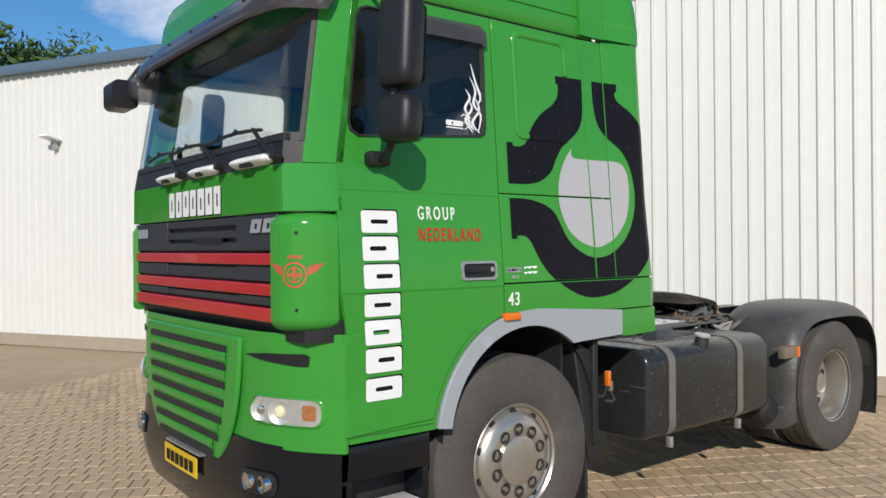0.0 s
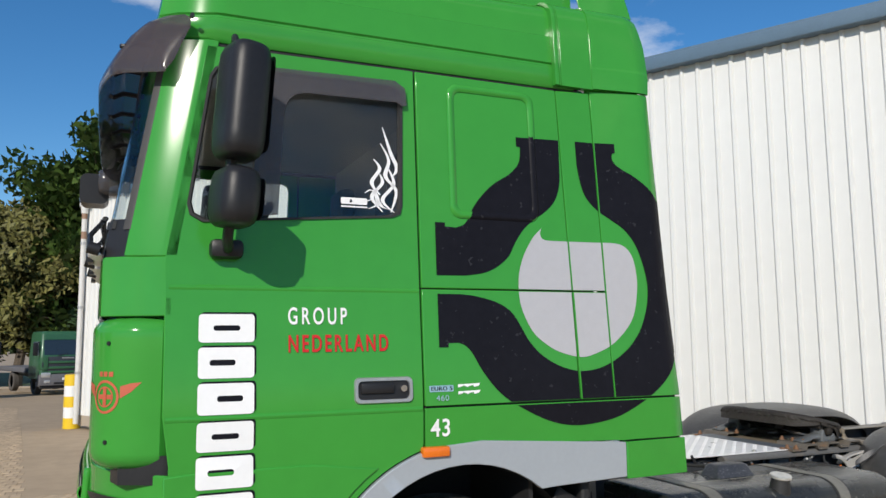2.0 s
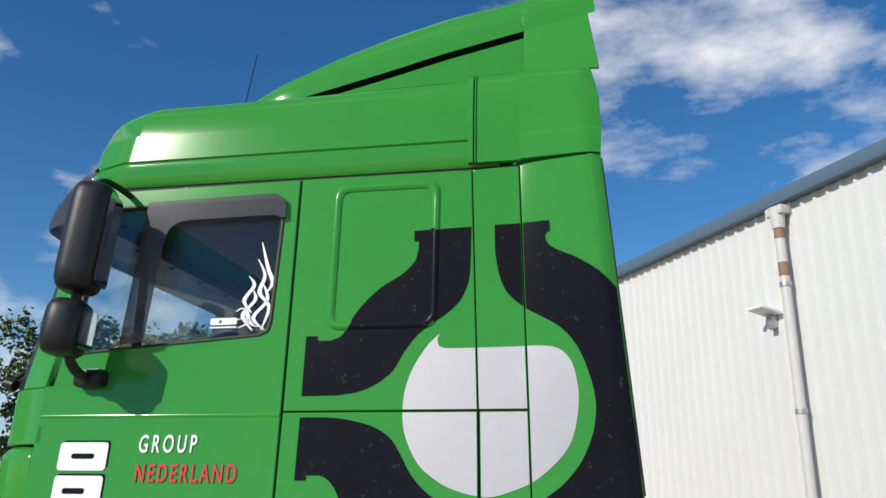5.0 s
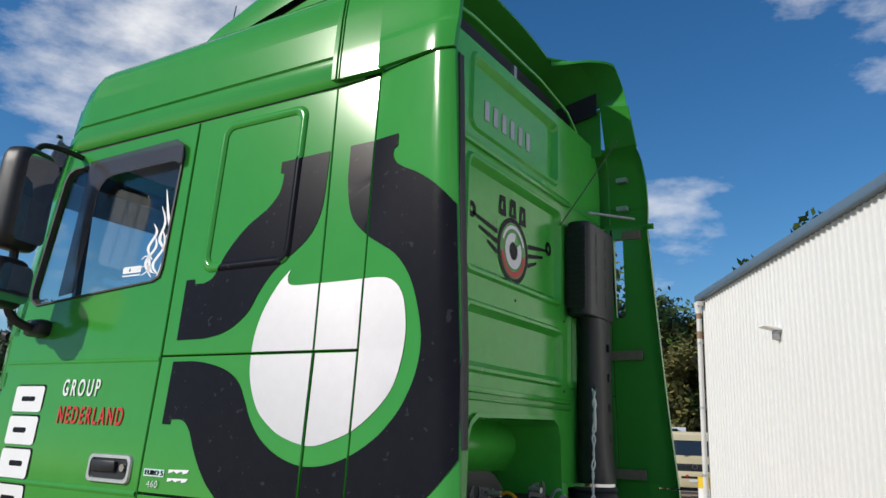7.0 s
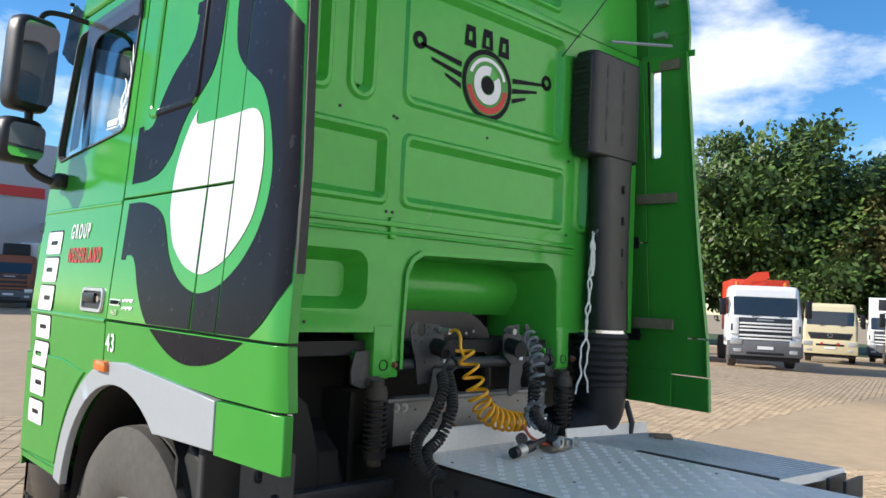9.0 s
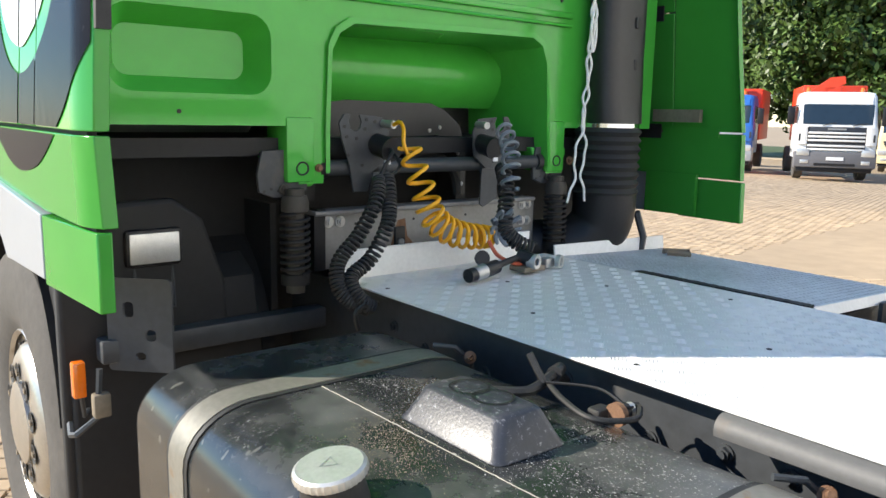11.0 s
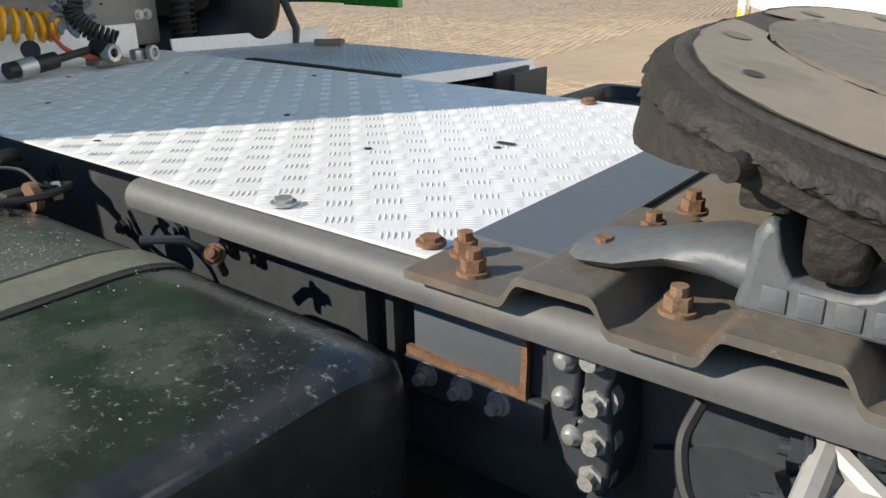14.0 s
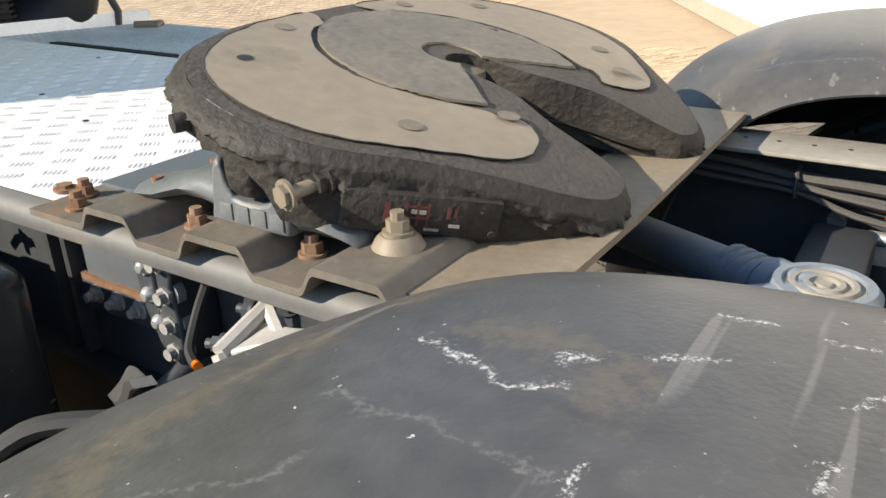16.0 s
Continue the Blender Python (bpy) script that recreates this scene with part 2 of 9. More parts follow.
RUSTY = mat("rusty_steel", (0.20, 0.165, 0.12), 0.6, metal=0.1, vary=0.22, scale=8, dirt=(0.24, 0.14, 0.075), dirt_amount=0.12, dscale=7, dsharp=0.4, bump=0.15, bscale=120)
LINK_GREY = mat("blue_grey_plate", (0.10, 0.115, 0.13), 0.5, vary=0.12, scale=9, dirt=(0.16, 0.145, 0.12), dirt_amount=-0.05, dscale=6)
MOUNT = mat("streaked_mounting_steel", (0.125, 0.108, 0.088), 0.55, vary=0.25, scale=7, dirt=(0.23, 0.115, 0.05), dirt_amount=0.1, dscale=8, dsharp=0.25, bump=0.15, bscale=120, scuffs=(0.22, 0.19, 0.15), scuff_level=0.5)
RUST_NUT = mat("rusty_nut", (0.19, 0.10, 0.055), 0.8, vary=0.4, scale=40, bump=0.3, bscale=200)
GALV = mat("dusty_galvanised_member", (0.26, 0.255, 0.245), 0.55, metal=0.1, vary=0.15, scale=9, dirt=(0.22, 0.105, 0.045), dirt_amount=0.12, dscale=5, dsharp=0.35)
LAMP_DULL = mat("lamp_reflector", (0.66, 0.66, 0.64), 0.32, metal=0.55, vary=0.15, scale=30)
AMBER = mat("amber_reflector", (0.48, 0.19, 0.07), 0.35, metal=0.2, vary=0.4, scale=60)
STEEL = mat("galvanised_steel", (0.48, 0.48, 0.47), 0.42, metal=0.7, vary=0.15, scale=12, bump=0.05, bscale=90)
ALU = mat("aluminium_plate", (0.80, 0.79, 0.78), 0.42, metal=0.12, vary=0.08, scale=3, dirt=(0.56, 0.51, 0.44), dirt_amount=0.02, dscale=5, dsharp=0.35)
# Worn plate; the cab's blue-grey shade is put into its colour.
ALU_SIDE = mat("shade_tinted_side_plate", (0.56, 0.585, 0.62), 0.42, metal=0.25, vary=0.25, scale=5, dirt=(0.30, 0.31, 0.33), dirt_amount=0.05, dscale=7, dsharp=0.3)
ALU_WHITE = mat("white_angle_profile", (0.84, 0.84, 0.82), 0.5, vary=0.08, scale=8, dirt=(0.35, 0.3, 0.25), dirt_amount=-0.15, dscale=9)
# Dust lies on upward faces; its grey also makes up for sky reflected there.
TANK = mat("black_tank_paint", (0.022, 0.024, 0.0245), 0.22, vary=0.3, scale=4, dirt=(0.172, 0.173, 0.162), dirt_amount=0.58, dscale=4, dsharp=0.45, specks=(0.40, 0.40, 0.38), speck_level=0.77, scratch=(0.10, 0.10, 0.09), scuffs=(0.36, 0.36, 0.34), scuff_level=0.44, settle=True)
GREASE = mat("greasy_dark_steel", (0.022, 0.018, 0.0145), 0.72, vary=0.4, scale=14, bump=0.9, bscale=90, dirt=(0.075, 0.060, 0.044), dirt_amount=-0.08, dscale=6, dsharp=0.3)
PLATE_TOP = mat("dusty_worn_steel", (0.26, 0.215, 0.155), 0.6, metal=0.15, vary=0.15, scale=5, bump=0.08, bscale=100, dirt=(0.09, 0.08, 0.065), dirt_amount=0.0, dscale=3, dsharp=0.2)
CRUST = mat("dried_grease_crust", (0.060, 0.051, 0.042), 0.8, vary=0.35, scale=12, bump=0.8, bscale=110, dirt=(0.12, 0.10, 0.08), dirt_amount=0.0, dscale=8, dsharp=0.3)
RUBBER = mat("black_rubber", (0.02, 0.02, 0.02), 0.6, vary=0.3, scale=30)
YELLOW_HOSE = mat("yellow_hose", (0.84, 0.40, 0.012), 0.4, vary=0.08, scale=30)
GREY_HOSE = mat("grey_hose", (0.16, 0.19, 0.22), 0.45, vary=0.15, scale=30)
ORANGE = mat("orange_lens", (0.75, 0.16, 0.01), 0.2, vary=0.1, coat=0.5)
DARK_IN = mat("dark_interior", (0.02, 0.021, 0.024), 0.8, vary=0.2)
SEAT = mat("grey_seat_cloth", (0.07, 0.075, 0.085), 0.9, vary=0.2, scale=40)
GRILLE_GREY = mat("anthracite_plastic", (0.030, 0.034, 0.042), 0.5, vary=0.1, scale=12)
RED_PAINT = mat("red_paint", (0.50, 0.012, 0.014), 0.3, vary=0.05, coat=0.5)
CHROME = mat("chrome", (0.75, 0.75, 0.75), 0.12, metal=1.0, vary=0.03)
MIRROR = mat("mirror_glass", (0.8, 0.82, 0.83), 0.02, metal=1.0, vary=0.0)
GLASS = glass_mat("tinted_glass", (0.93, 0.955, 0.95))
LENS = glass_mat("clear_lens", (0.93, 0.93, 0.93))
SMOKE = mat("smoked_acrylic", (0.080, 0.075, 0.080), 0.12, vary=0.15, scale=4)
SMOKE.node_tree.nodes["Principled BSDF"].inputs["Alpha"].default_value = 0.64
VISOR = mat("smoked_visor", (0.075, 0.060, 0.060), 0.12, vary=0.15, scale=5)
VISOR.node_tree.nodes["Principled BSDF"].inputs["Alpha"].default_value = 0.72
YELLOW_GLASS = mat("aged_lamp_glass", (0.70, 0.66, 0.45), 0.25, vary=0.1, scale=30)
YELLOW = mat("yellow_plate", (0.75, 0.48, 0.02), 0.4, vary=0.05)
ROPE = mat("white_rope", (0.75, 0.75, 0.72), 0.9, vary=0.15, scale=60)
PLATE_DARK = mat("greasy_worn_steel", (0.15, 0.13, 0.10), 0.6, vary=0.25, scale=8, bump=0.2, bscale=60, dirt=(0.065, 0.058, 0.048), dirt_amount=0.02, dscale=7, dsharp=0.3)

# ---- mesh helpers ----
def link_mesh(name, bm, material, parent=None, label="", sharp=0.6, bevel=0.0):
    bmesh.ops.recalc_face_normals(bm, faces=bm.faces[:])
    for f in bm.faces:
        f.smooth = True
    for e in bm.edges:
        if len(e.link_faces) == 2 and e.calc_face_angle() > sharp:
            e.smooth = False
    me = bpy.data.meshes.new(name)
    bm.to_mesh(me)
    bm.free()
    if material:
        me.materials.append(material)
    ob = new(name, me)
    if parent:
        ob.parent = parent
    if label:
        tagged(ob, label)
    if bevel:
        b = ob.modifiers.new("bevel", "BEVEL")
        b.width, b.segments, b.limit_method, b.angle_limit, b.harden_normals = bevel, 2, "ANGLE", radians(50), False
    return ob


def part(name, bm, material, parent, label="", **k):
    return link_mesh(name, bm, material, parent, label, **k)


def thing(name, label, category, group="", at=None):
    ob = tagged(new(name), label, category, group)
    if at is not None:
        ob.matrix_basis = at
    return ob


def structure(name, bm, material, label, **k):
    return tagged(link_mesh(name, bm, material, None, label, **k), kind="structure", category=name.split("_")[0])


def box(x0, x1, y0, y1, z0, z1, bm=None, chamfer=0.0, m=None):
    own = bmesh.new()
    bmesh.ops.create_cube(own, size=1)
    for v in own.verts:
        v.co = Vector((x0 + (v.co.x + .5) * (x1 - x0), y0 + (v.co.y + .5) * (y1 - y0), z0 + (v.co.z + .5) * (z1 - z0)))
    if chamfer:
        bmesh.ops.bevel(own, geom=own.edges[:], offset=chamfer, segments=2, affect="EDGES", profile=0.5)
    if m is not None:
        bmesh.ops.transform(own, matrix=m, verts=own.verts[:])
    return join(bm, own)


def join(bm, own):
    if bm is None:
        return own
    me = bpy.data.meshes.new("tmp")
    own.to_mesh(me)
    own.free()
    bm.from_mesh(me)
    bpy.data.meshes.remove(me)
    return bm


def cyl(p, q, r, r2=None, n=16, bm=None, caps=True):
    p, q = Vector(p), Vector(q)
    own = bmesh.new()
    bmesh.ops.create_cone(own, cap_ends=caps, segments=n, radius1=r, radius2=r if r2 is None else r2, depth=(q - p).length)
    m = Matrix.Translation((p + q) / 2) @ (q - p).to_track_quat("Z", "Y").to_matrix().to_4x4()
    bmesh.ops.transform(own, matrix=m, verts=own.verts[:])
    return join(bm, own)


def lathe(profile, n=48, m=None, bm=None):
    """Turns a profile of (radius, along) round the y axis."""
    own = bmesh.new()
    rings = []
    for r, a in profile:
        rings.append([own.verts.new((r * math.cos(2 * math.pi * i / n), a, r * math.sin(2 * math.pi * i / n))) for i in range(n)] if r > 1e-6 else [own.verts.new((0, a, 0))])
    for A, B in zip(rings, rings[1:]):
        for i in range(n):
            j = (i + 1) % n
            if len(A) == 1 and len(B) == 1:
                continue
            if len(A) == 1:
                own.faces.new((A[0], B[i], B[j]))
            elif len(B) == 1:
                own.faces.new((A[i], A[j], B[0]))
            else:
                own.faces.new((A[i], A[j], B[j], B[i]))
    if m is not None:
        bmesh.ops.transform(own, matrix=m, verts=own.verts[:])
    return join(bm, own)


def loft(rings, closed=True, caps=True, bm=None):
    """Joins rings of points of the same length."""
    own = bmesh.new()
    R = [[own.verts.new(p) for p in r] for r in rings]
    k = len(R[0])
    for A, B in zip(R, R[1:]):
        for i in range(k if closed else k - 1):
            j = (i + 1) % k
            own.faces.new((A[i], A[j], B[j], B[i]))
    if caps and closed:
        own.faces.new(R[0][::-1]), own.faces.new(R[-1])
    return join(bm, own)


def grid(f, nu, nv, thick=0.0, bm=None):
    """A sheet f(u, v) with u, v in 0..1, made solid inwards."""
    own = bmesh.new()
    V = [[own.verts.new(f(i / nu, j / nv)) for j in range(nv + 1)] for i in range(nu + 1)]
    for i in range(nu):
        for j in range(nv):
            own.faces.new((V[i][j], V[i + 1][j], V[i + 1][j + 1], V[i][j + 1]))
    solid(own, thick)
    return join(bm, own)


def solid(own, thick):
    """Gives a sheet its thickness: a vector to push a second skin along, or a distance along the sheet's normals."""
    if not thick:
        return own
    own.normal_update()
    if isinstance(thick, (int, float)):
        bmesh.ops.solidify(own, geom=own.faces[:], thickness=thick)
        return own
    got = bmesh.ops.extrude_face_region(own, geom=own.faces[:], use_keep_orig=True)
    bmesh.ops.translate(own, vec=Vector(thick), verts=[g for g in got["geom"] if isinstance(g, bmesh.types.BMVert)])
    return own


def tube(points, r, n=8, bm=None, closed=False, caps=True):
    """A round tube along points."""
    P = [Vector(p) for p in points]
    own = bmesh.new()
    rings, side = [], None
    for i, p in enumerate(P):
        d = (P[(i + 1) % len(P)] - P[i - 1]) if closed else (P[min(i + 1, len(P) - 1)] - P[max(i - 1, 0)])
        d = d.normalized() if d.length else Vector((0, 0, 1))
        if side is None:
            side = d.orthogonal().normalized()
        side = (side - d * side.dot(d)).normalized()
        up = d.cross(side)
        rr = r(i / (len(P) - 1)) if callable(r) else r
        rings.append([own.verts.new(p + rr * (math.cos(2 * math.pi * k / n) * side + math.sin(2 * math.pi * k / n) * up)) for k in range(n)])
    pairs = list(zip(rings, rings[1:])) + ([(rings[-1], rings[0])] if closed else [])
    for A, B in pairs:
        for k in range(n):
            own.faces.new((A[k], A[(k + 1) % n], B[(k + 1) % n], B[k]))
    if caps and not closed:
        own.faces.new(rings[0][::-1]), own.faces.new(rings[-1])
    return join(bm, own)


def spline(points, per=8, closed=False):
    """A smooth curve through points (Catmull-Rom)."""
    P = [Vector(p) for p in points]
    out, n = [], len(P)
    for i in range(n if closed else n - 1):
        a, b, c, d = (P[(i - 1) % n], P[i], P[(i + 1) % n], P[(i + 2) % n]) if closed else (P[max(i - 1, 0)], P[i], P[i + 1], P[min(i + 2, n - 1)])
        for k in range(per):
            t = k / per
            out.append(0.5 * (2 * b + (c - a) * t + (2 * a - 5 * b + 4 * c - d) * t * t + (3 * b - a - 3 * c + d) * t ** 3))
    if not closed:
        out.append(P[-1])
    return out


def rrect(x0, x1, z0, z1, r, n=5):
    """A rounded rectangle, as 2D points."""
    pts = []
    for cx, cz, a in ((x1 - r, z1 - r, 0), (x0 + r, z1 - r, 90), (x0 + r, z0 + r, 180), (x1 - r, z0 + r, 270)):
        pts += [(cx + r * math.cos(radians(a + 90 * k / n)), cz + r * math.sin(radians(a + 90 * k / n))) for k in range(n + 1)]
    return pts


def plate(outline, holes=(), place=None, thick=0.0, cuts=(), clip=(), bm=None, acuts=()):
    """A flat sheet with holes from 2D outlines, laid into space by place(a, b), solid by thick along its own normal.
    cuts: values of b at which it may bend. clip: a point and the direction in which the sheet is kept."""
    own = bmesh.new()
    edges = []
    for loop in (outline, *holes):
        vs = [own.verts.new((a, b, 0)) for a, b in loop]
        edges += [own.edges.new((vs[i], vs[(i + 1) % len(vs)])) for i in range(len(vs))]
    bmesh.ops.triangle_fill(own, edges=edges, use_beauty=True, use_dissolve=False)
    for (pa, pb), (na, nb) in clip:
        bmesh.ops.bisect_plane(own, geom=own.verts[:] + own.edges[:] + own.faces[:], plane_co=(pa, pb, 0), plane_no=(na, nb, 0), clear_inner=True)
    for c in acuts:
        bmesh.ops.bisect_plane(own, geom=own.verts[:] + own.edges[:] + own.faces[:], plane_co=(c, 0, 0), plane_no=(1, 0, 0))
    for c in cuts:
        bmesh.ops.bisect_plane(own, geom=own.verts[:] + own.edges[:] + own.faces[:], plane_co=(0, c, 0), plane_no=(0, 1, 0))
    if not own.faces:
        return join(bm, own)
    bmesh.ops.recalc_face_normals(own, faces=own.faces[:])
    if place:
        for v in own.verts:
            v.co = Vector(place(v.co.x, v.co.y))
    solid(own, thick)
    return join(bm, own)


def dense(loop, step=0.02):
    """An outline with points at short, even steps."""
    out = []
    for i, (a, b) in enumerate(loop):
        c, d = loop[(i + 1) % len(loop)]
        k = max(1, int(math.hypot(c - a, d - b) / step))
        out += [(a + (c - a) * j / k, b + (d - b) * j / k) for j in range(k)]
    return out


def sheet(loop, place, steps=7, bm=None):
    """A sheet of rings about the outline's middle, which follows a curved surface."""
    loop = dense(loop)
    ca, cb = sum(p[0] for p in loop) / len(loop), sum(p[1] for p in loop) / len(loop)
    return loft([[place(ca + (a - ca) * k, cb + (b - cb) * k) for a, b in loop] for k in [1 - 0.98 * i / steps for i in range(steps + 1)]], caps=False, bm=bm)


def chips(place, strokes, seed, size=0.0022, each=40, spread=0.02, up=0.0012):
    """Small flakes and nicks strewn along strokes over a surface place(u, v)."""
    rng = random.Random(seed)
    own = bmesh.new()
    for u0, v0, u1, v1 in strokes:
        for _ in range(each):
            t = rng.random()
            u, v = u0 + (u1 - u0) * t + rng.gauss(0, spread), v0 + (v1 - v0) * t + rng.gauss(0, spread)
            if not (0.01 < u < 0.98 and 0.01 < v < 0.98):
                continue
            p = Vector(place(u, v))
            a, b = (Vector(place(u + 0.004, v)) - p).normalized(), (Vector(place(u, v + 0.004)) - p).normalized()
            n = a.cross(b).normalized()
            n = n if n.z > 0 else -n
            r = size * (0.3 + rng.random() ** 3 * 1.5)
            turn, long_ = rng.random() * 6.3, 1 + rng.random() * 1.5
            vs = []
            for k in range(6):
                w = turn + k * math.pi / 3
                q = r * (0.6 + 0.7 * rng.random())
                vs.append(own.verts.new(p + n * up + a * (q * math.cos(w) * long_) + b * (q * math.sin(w))))
            own.faces.new(vs)
    return own


def lettering(name, body, size, m, material, parent, depth=0.0015, wide=1.0, label="", span=0.0, spread=1.1, bold=0.0):
    cu = bpy.data.curves.new(name, "FONT")
    cu.body, cu.size, cu.extrude, cu.align_x, cu.align_y = body, size, depth, "LEFT", "BOTTOM_BASELINE"
    cu.space_character, cu.offset = spread, bold
    tmp = new("tmp_text", cu)
    me = bpy.data.meshes.new_from_object(tmp.evaluated_get(bpy.context.evaluated_depsgraph_get()))
    bpy.data.objects.remove(tmp)
    bpy.data.curves.remove(cu)
    me.name = name
    if span:
        wide = span / max(v.co.x for v in me.vertices)
    me.transform(m @ Matrix.Diagonal((wide, 1, 1, 1)))
    me.materials.clear()
    me.materials.append(material)
    ob = new(name, me)
    ob.parent = parent
    return tagged(ob, label) if label else ob


def hexnut(c, axis, r=0.016, h=0.016, stud=0.012, bm=None):
    c, axis = Vector(c), Vector(axis).normalized()
    bm = cyl(c, c + axis * h, r, n=6, bm=bm)
    bm = cyl(c, c + axis * 0.004, r * 1.35, n=14, bm=bm)
    return cyl(c, c + axis * (h + stud), r * 0.62, n=10, bm=bm) if stud else bm


def lerp(table, x):
    for (a, p), (b, q) in zip(table, table[1:]):
        if x <= b:
            return p + (q - p) * max(0, (x - a)) / (b - a)
    return table[-1][1]

# ---- ground and building ----
CONCRETE = mat("worn_concrete", (0.36, 0.30, 0.23), 0.85, vary=0.12, scale=0.6, bump=0.2, bscale=40, dirt=(0.22, 0.18, 0.14), dirt_amount=0.1, dscale=0.5, dsharp=0.3)
JOINT = mat("sandy_joint", (0.17, 0.135, 0.095), 0.95, vary=0.25, scale=5)
CLAD = mat("white_cladding", (0.69, 0.69, 0.665), 0.45, vary=0.03, scale=0.7, dirt=(0.60, 0.59, 0.55), dirt_amount=-0.05, dscale=1.3, dsharp=0.4)
BLUE_TRIM = mat("blue_grey_trim", (0.10, 0.16, 0.22), 0.45, vary=0.08)
PIPE_BROWN = mat("brown_pipe_joint", (0.28, 0.17, 0.11), 0.6, vary=0.2, scale=20)
PIPE_GREY = mat("grey_pipe", (0.62, 0.61, 0.58), 0.5, vary=0.08, dirt=(0.35, 0.2, 0.12), dirt_amount=-0.2, dscale=4)


def paver_mat():
    m = mat("clay_pavers", (0.45, 0.335, 0.215), 0.85, vary=0.14, scale=1.2, bump=0.35, bscale=120)
    n, l = m.node_tree.nodes, m.node_tree.links
    b = n["Principled BSDF"]
    src = b.inputs["Base Color"].links[0].from_socket
    g = n.new("ShaderNodeNewGeometry")
    r = n.new("ShaderNodeMapRange")
    r.inputs["To Min"].default_value, r.inputs["To Max"].default_value = 0.84, 1.12
    s = n.new("ShaderNodeVectorMath")
    s.operation = "SCALE"
    l.new(g.outputs["Random Per Island"], r.inputs["Value"]), l.new(src, s.inputs[0]), l.new(r.outputs[0], s.inputs["Scale"]), l.new(s.outputs[0], b.inputs["Base Color"])
    return m


PAVER = paver_mat()
YARD = mat("sandy_yard", (0.38, 0.285, 0.185), 0.9, vary=0.15, scale=0.4, bump=0.2, bscale=30, dirt=(0.22, 0.175, 0.125), dirt_amount=0.15, dscale=0.8, dsharp=0.4)


def gz(y):
    """The yard falls gently away beyond the hall's corner."""
    return -0.028 * max(0.0, min(y, 62.0) - 13.0)


YSTEP = [-400, -100, 0, 13, 20, 30, 40, 50, 62, 120, 400]
ground = structure("ground", grid(lambda u, v: (-400 + 800 * u, YSTEP[round(v * 10)], gz(YSTEP[round(v * 10)]) - 0.009), 8, 10), YARD, "sandy yard ground under clay pavers, reaching the horizon")

C0 = Vector((-1.86, 15.80, 0))            # the white hall's corner
WU = Vector((0.480, -0.877, 0)).normalized()
WN = Vector((-WU.y, WU.x, 0)) * -1        # towards the yard
EAVE, HALL_L = 4.88, 42.0


def wall_p(s, d, z):
    return C0 + WU * s + WN * d + Vector((0, 0, z))


def cladding(length, z0, z1, pitch=0.186):
    """A sheet of trapezoid ribs."""
    own = bmesh.new()
    prof, s = [], 0.0
    while s < length:
        prof += [(s, 0.0), (s + pitch * 0.66, 0.0), (s + pitch * 0.76, 0.028), (s + pitch * 0.90, 0.028)]
        s += pitch
    lo = [own.verts.new(wall_p(a, d, z0)) for a, d in prof]
    hi = [own.verts.new(wall_p(a, d, z1)) for a, d in prof]
    for i in range(len(prof) - 1):
        own.faces.new((lo[i], lo[i + 1], hi[i + 1], hi[i]))
    return own


hall = tagged(new("hall"), "white ribbed sheet metal hall with a blue-grey roof edge", "building")
part("wall", cladding(HALL_L, 0.22, EAVE), CLAD, hall, sharp=0.3)
HM = Matrix.Translation(C0) @ Matrix.Rotation(math.atan2(WU.y, WU.x), 4, "Z")   # x along the wall, y away from the yard
sgn = 1 if (HM.to_3x3() @ Vector((0, 1, 0))).dot(WN) < 0 else -1
part("plinth", box(0, HALL_L, sgn * -0.01, sgn * 0.25, 0.0, 0.22, m=HM), CONCRETE, hall)
part("end_wall", box(0.0, 0.2, sgn * 0.0, sgn * 18, 0.0, EAVE, m=HM), CLAD, hall)
part("roof", box(-0.1, HALL_L, sgn * -0.05, sgn * 18, EAVE + 0.12, EAVE + 0.2, m=HM), BLUE_TRIM, hall)
part("roof_edge", box(-0.12, HALL_L, sgn * -0.14, sgn * 0.02, EAVE, EAVE + 0.14, m=HM, chamfer=0.01), BLUE_TRIM, hall, "blue-grey folded roof edge")


def downpipe(s, d=0.12):
    p = part("downpipe", cyl(wall_p(s, d, 0.05), wall_p(s, d, EAVE - 0.05), 0.055), PIPE_GREY, hall, "grey downpipe")
    part("hopper", cyl(wall_p(s, d, EAVE - 0.3), wall_p(s, d, EAVE - 0.05), 0.07, 0.09), PIPE_GREY, p)
    part("hopper_head", box(-0.13, 0.13, -0.06, 0.08, 0, 0.10, chamfer=0.01, m=Matrix.Translation(wall_p(s, d, EAVE - 0.14)) @ Matrix.Rotation(math.atan2(WU.y, WU.x), 4, "Z")), PIPE_GREY, p)
    for z in (EAVE - 0.42, EAVE - 0.86):
        part("pipe_band", cyl(wall_p(s, d, z), wall_p(s, d, z + 0.16), 0.058), PIPE_BROWN, p, "brown stained pipe joint")
    for z in (1.1, 2.5, 3.9):
        part("pipe_clip", cyl(wall_p(s, d, z), wall_p(s, d, z + 0.05), 0.066), STEEL, p)


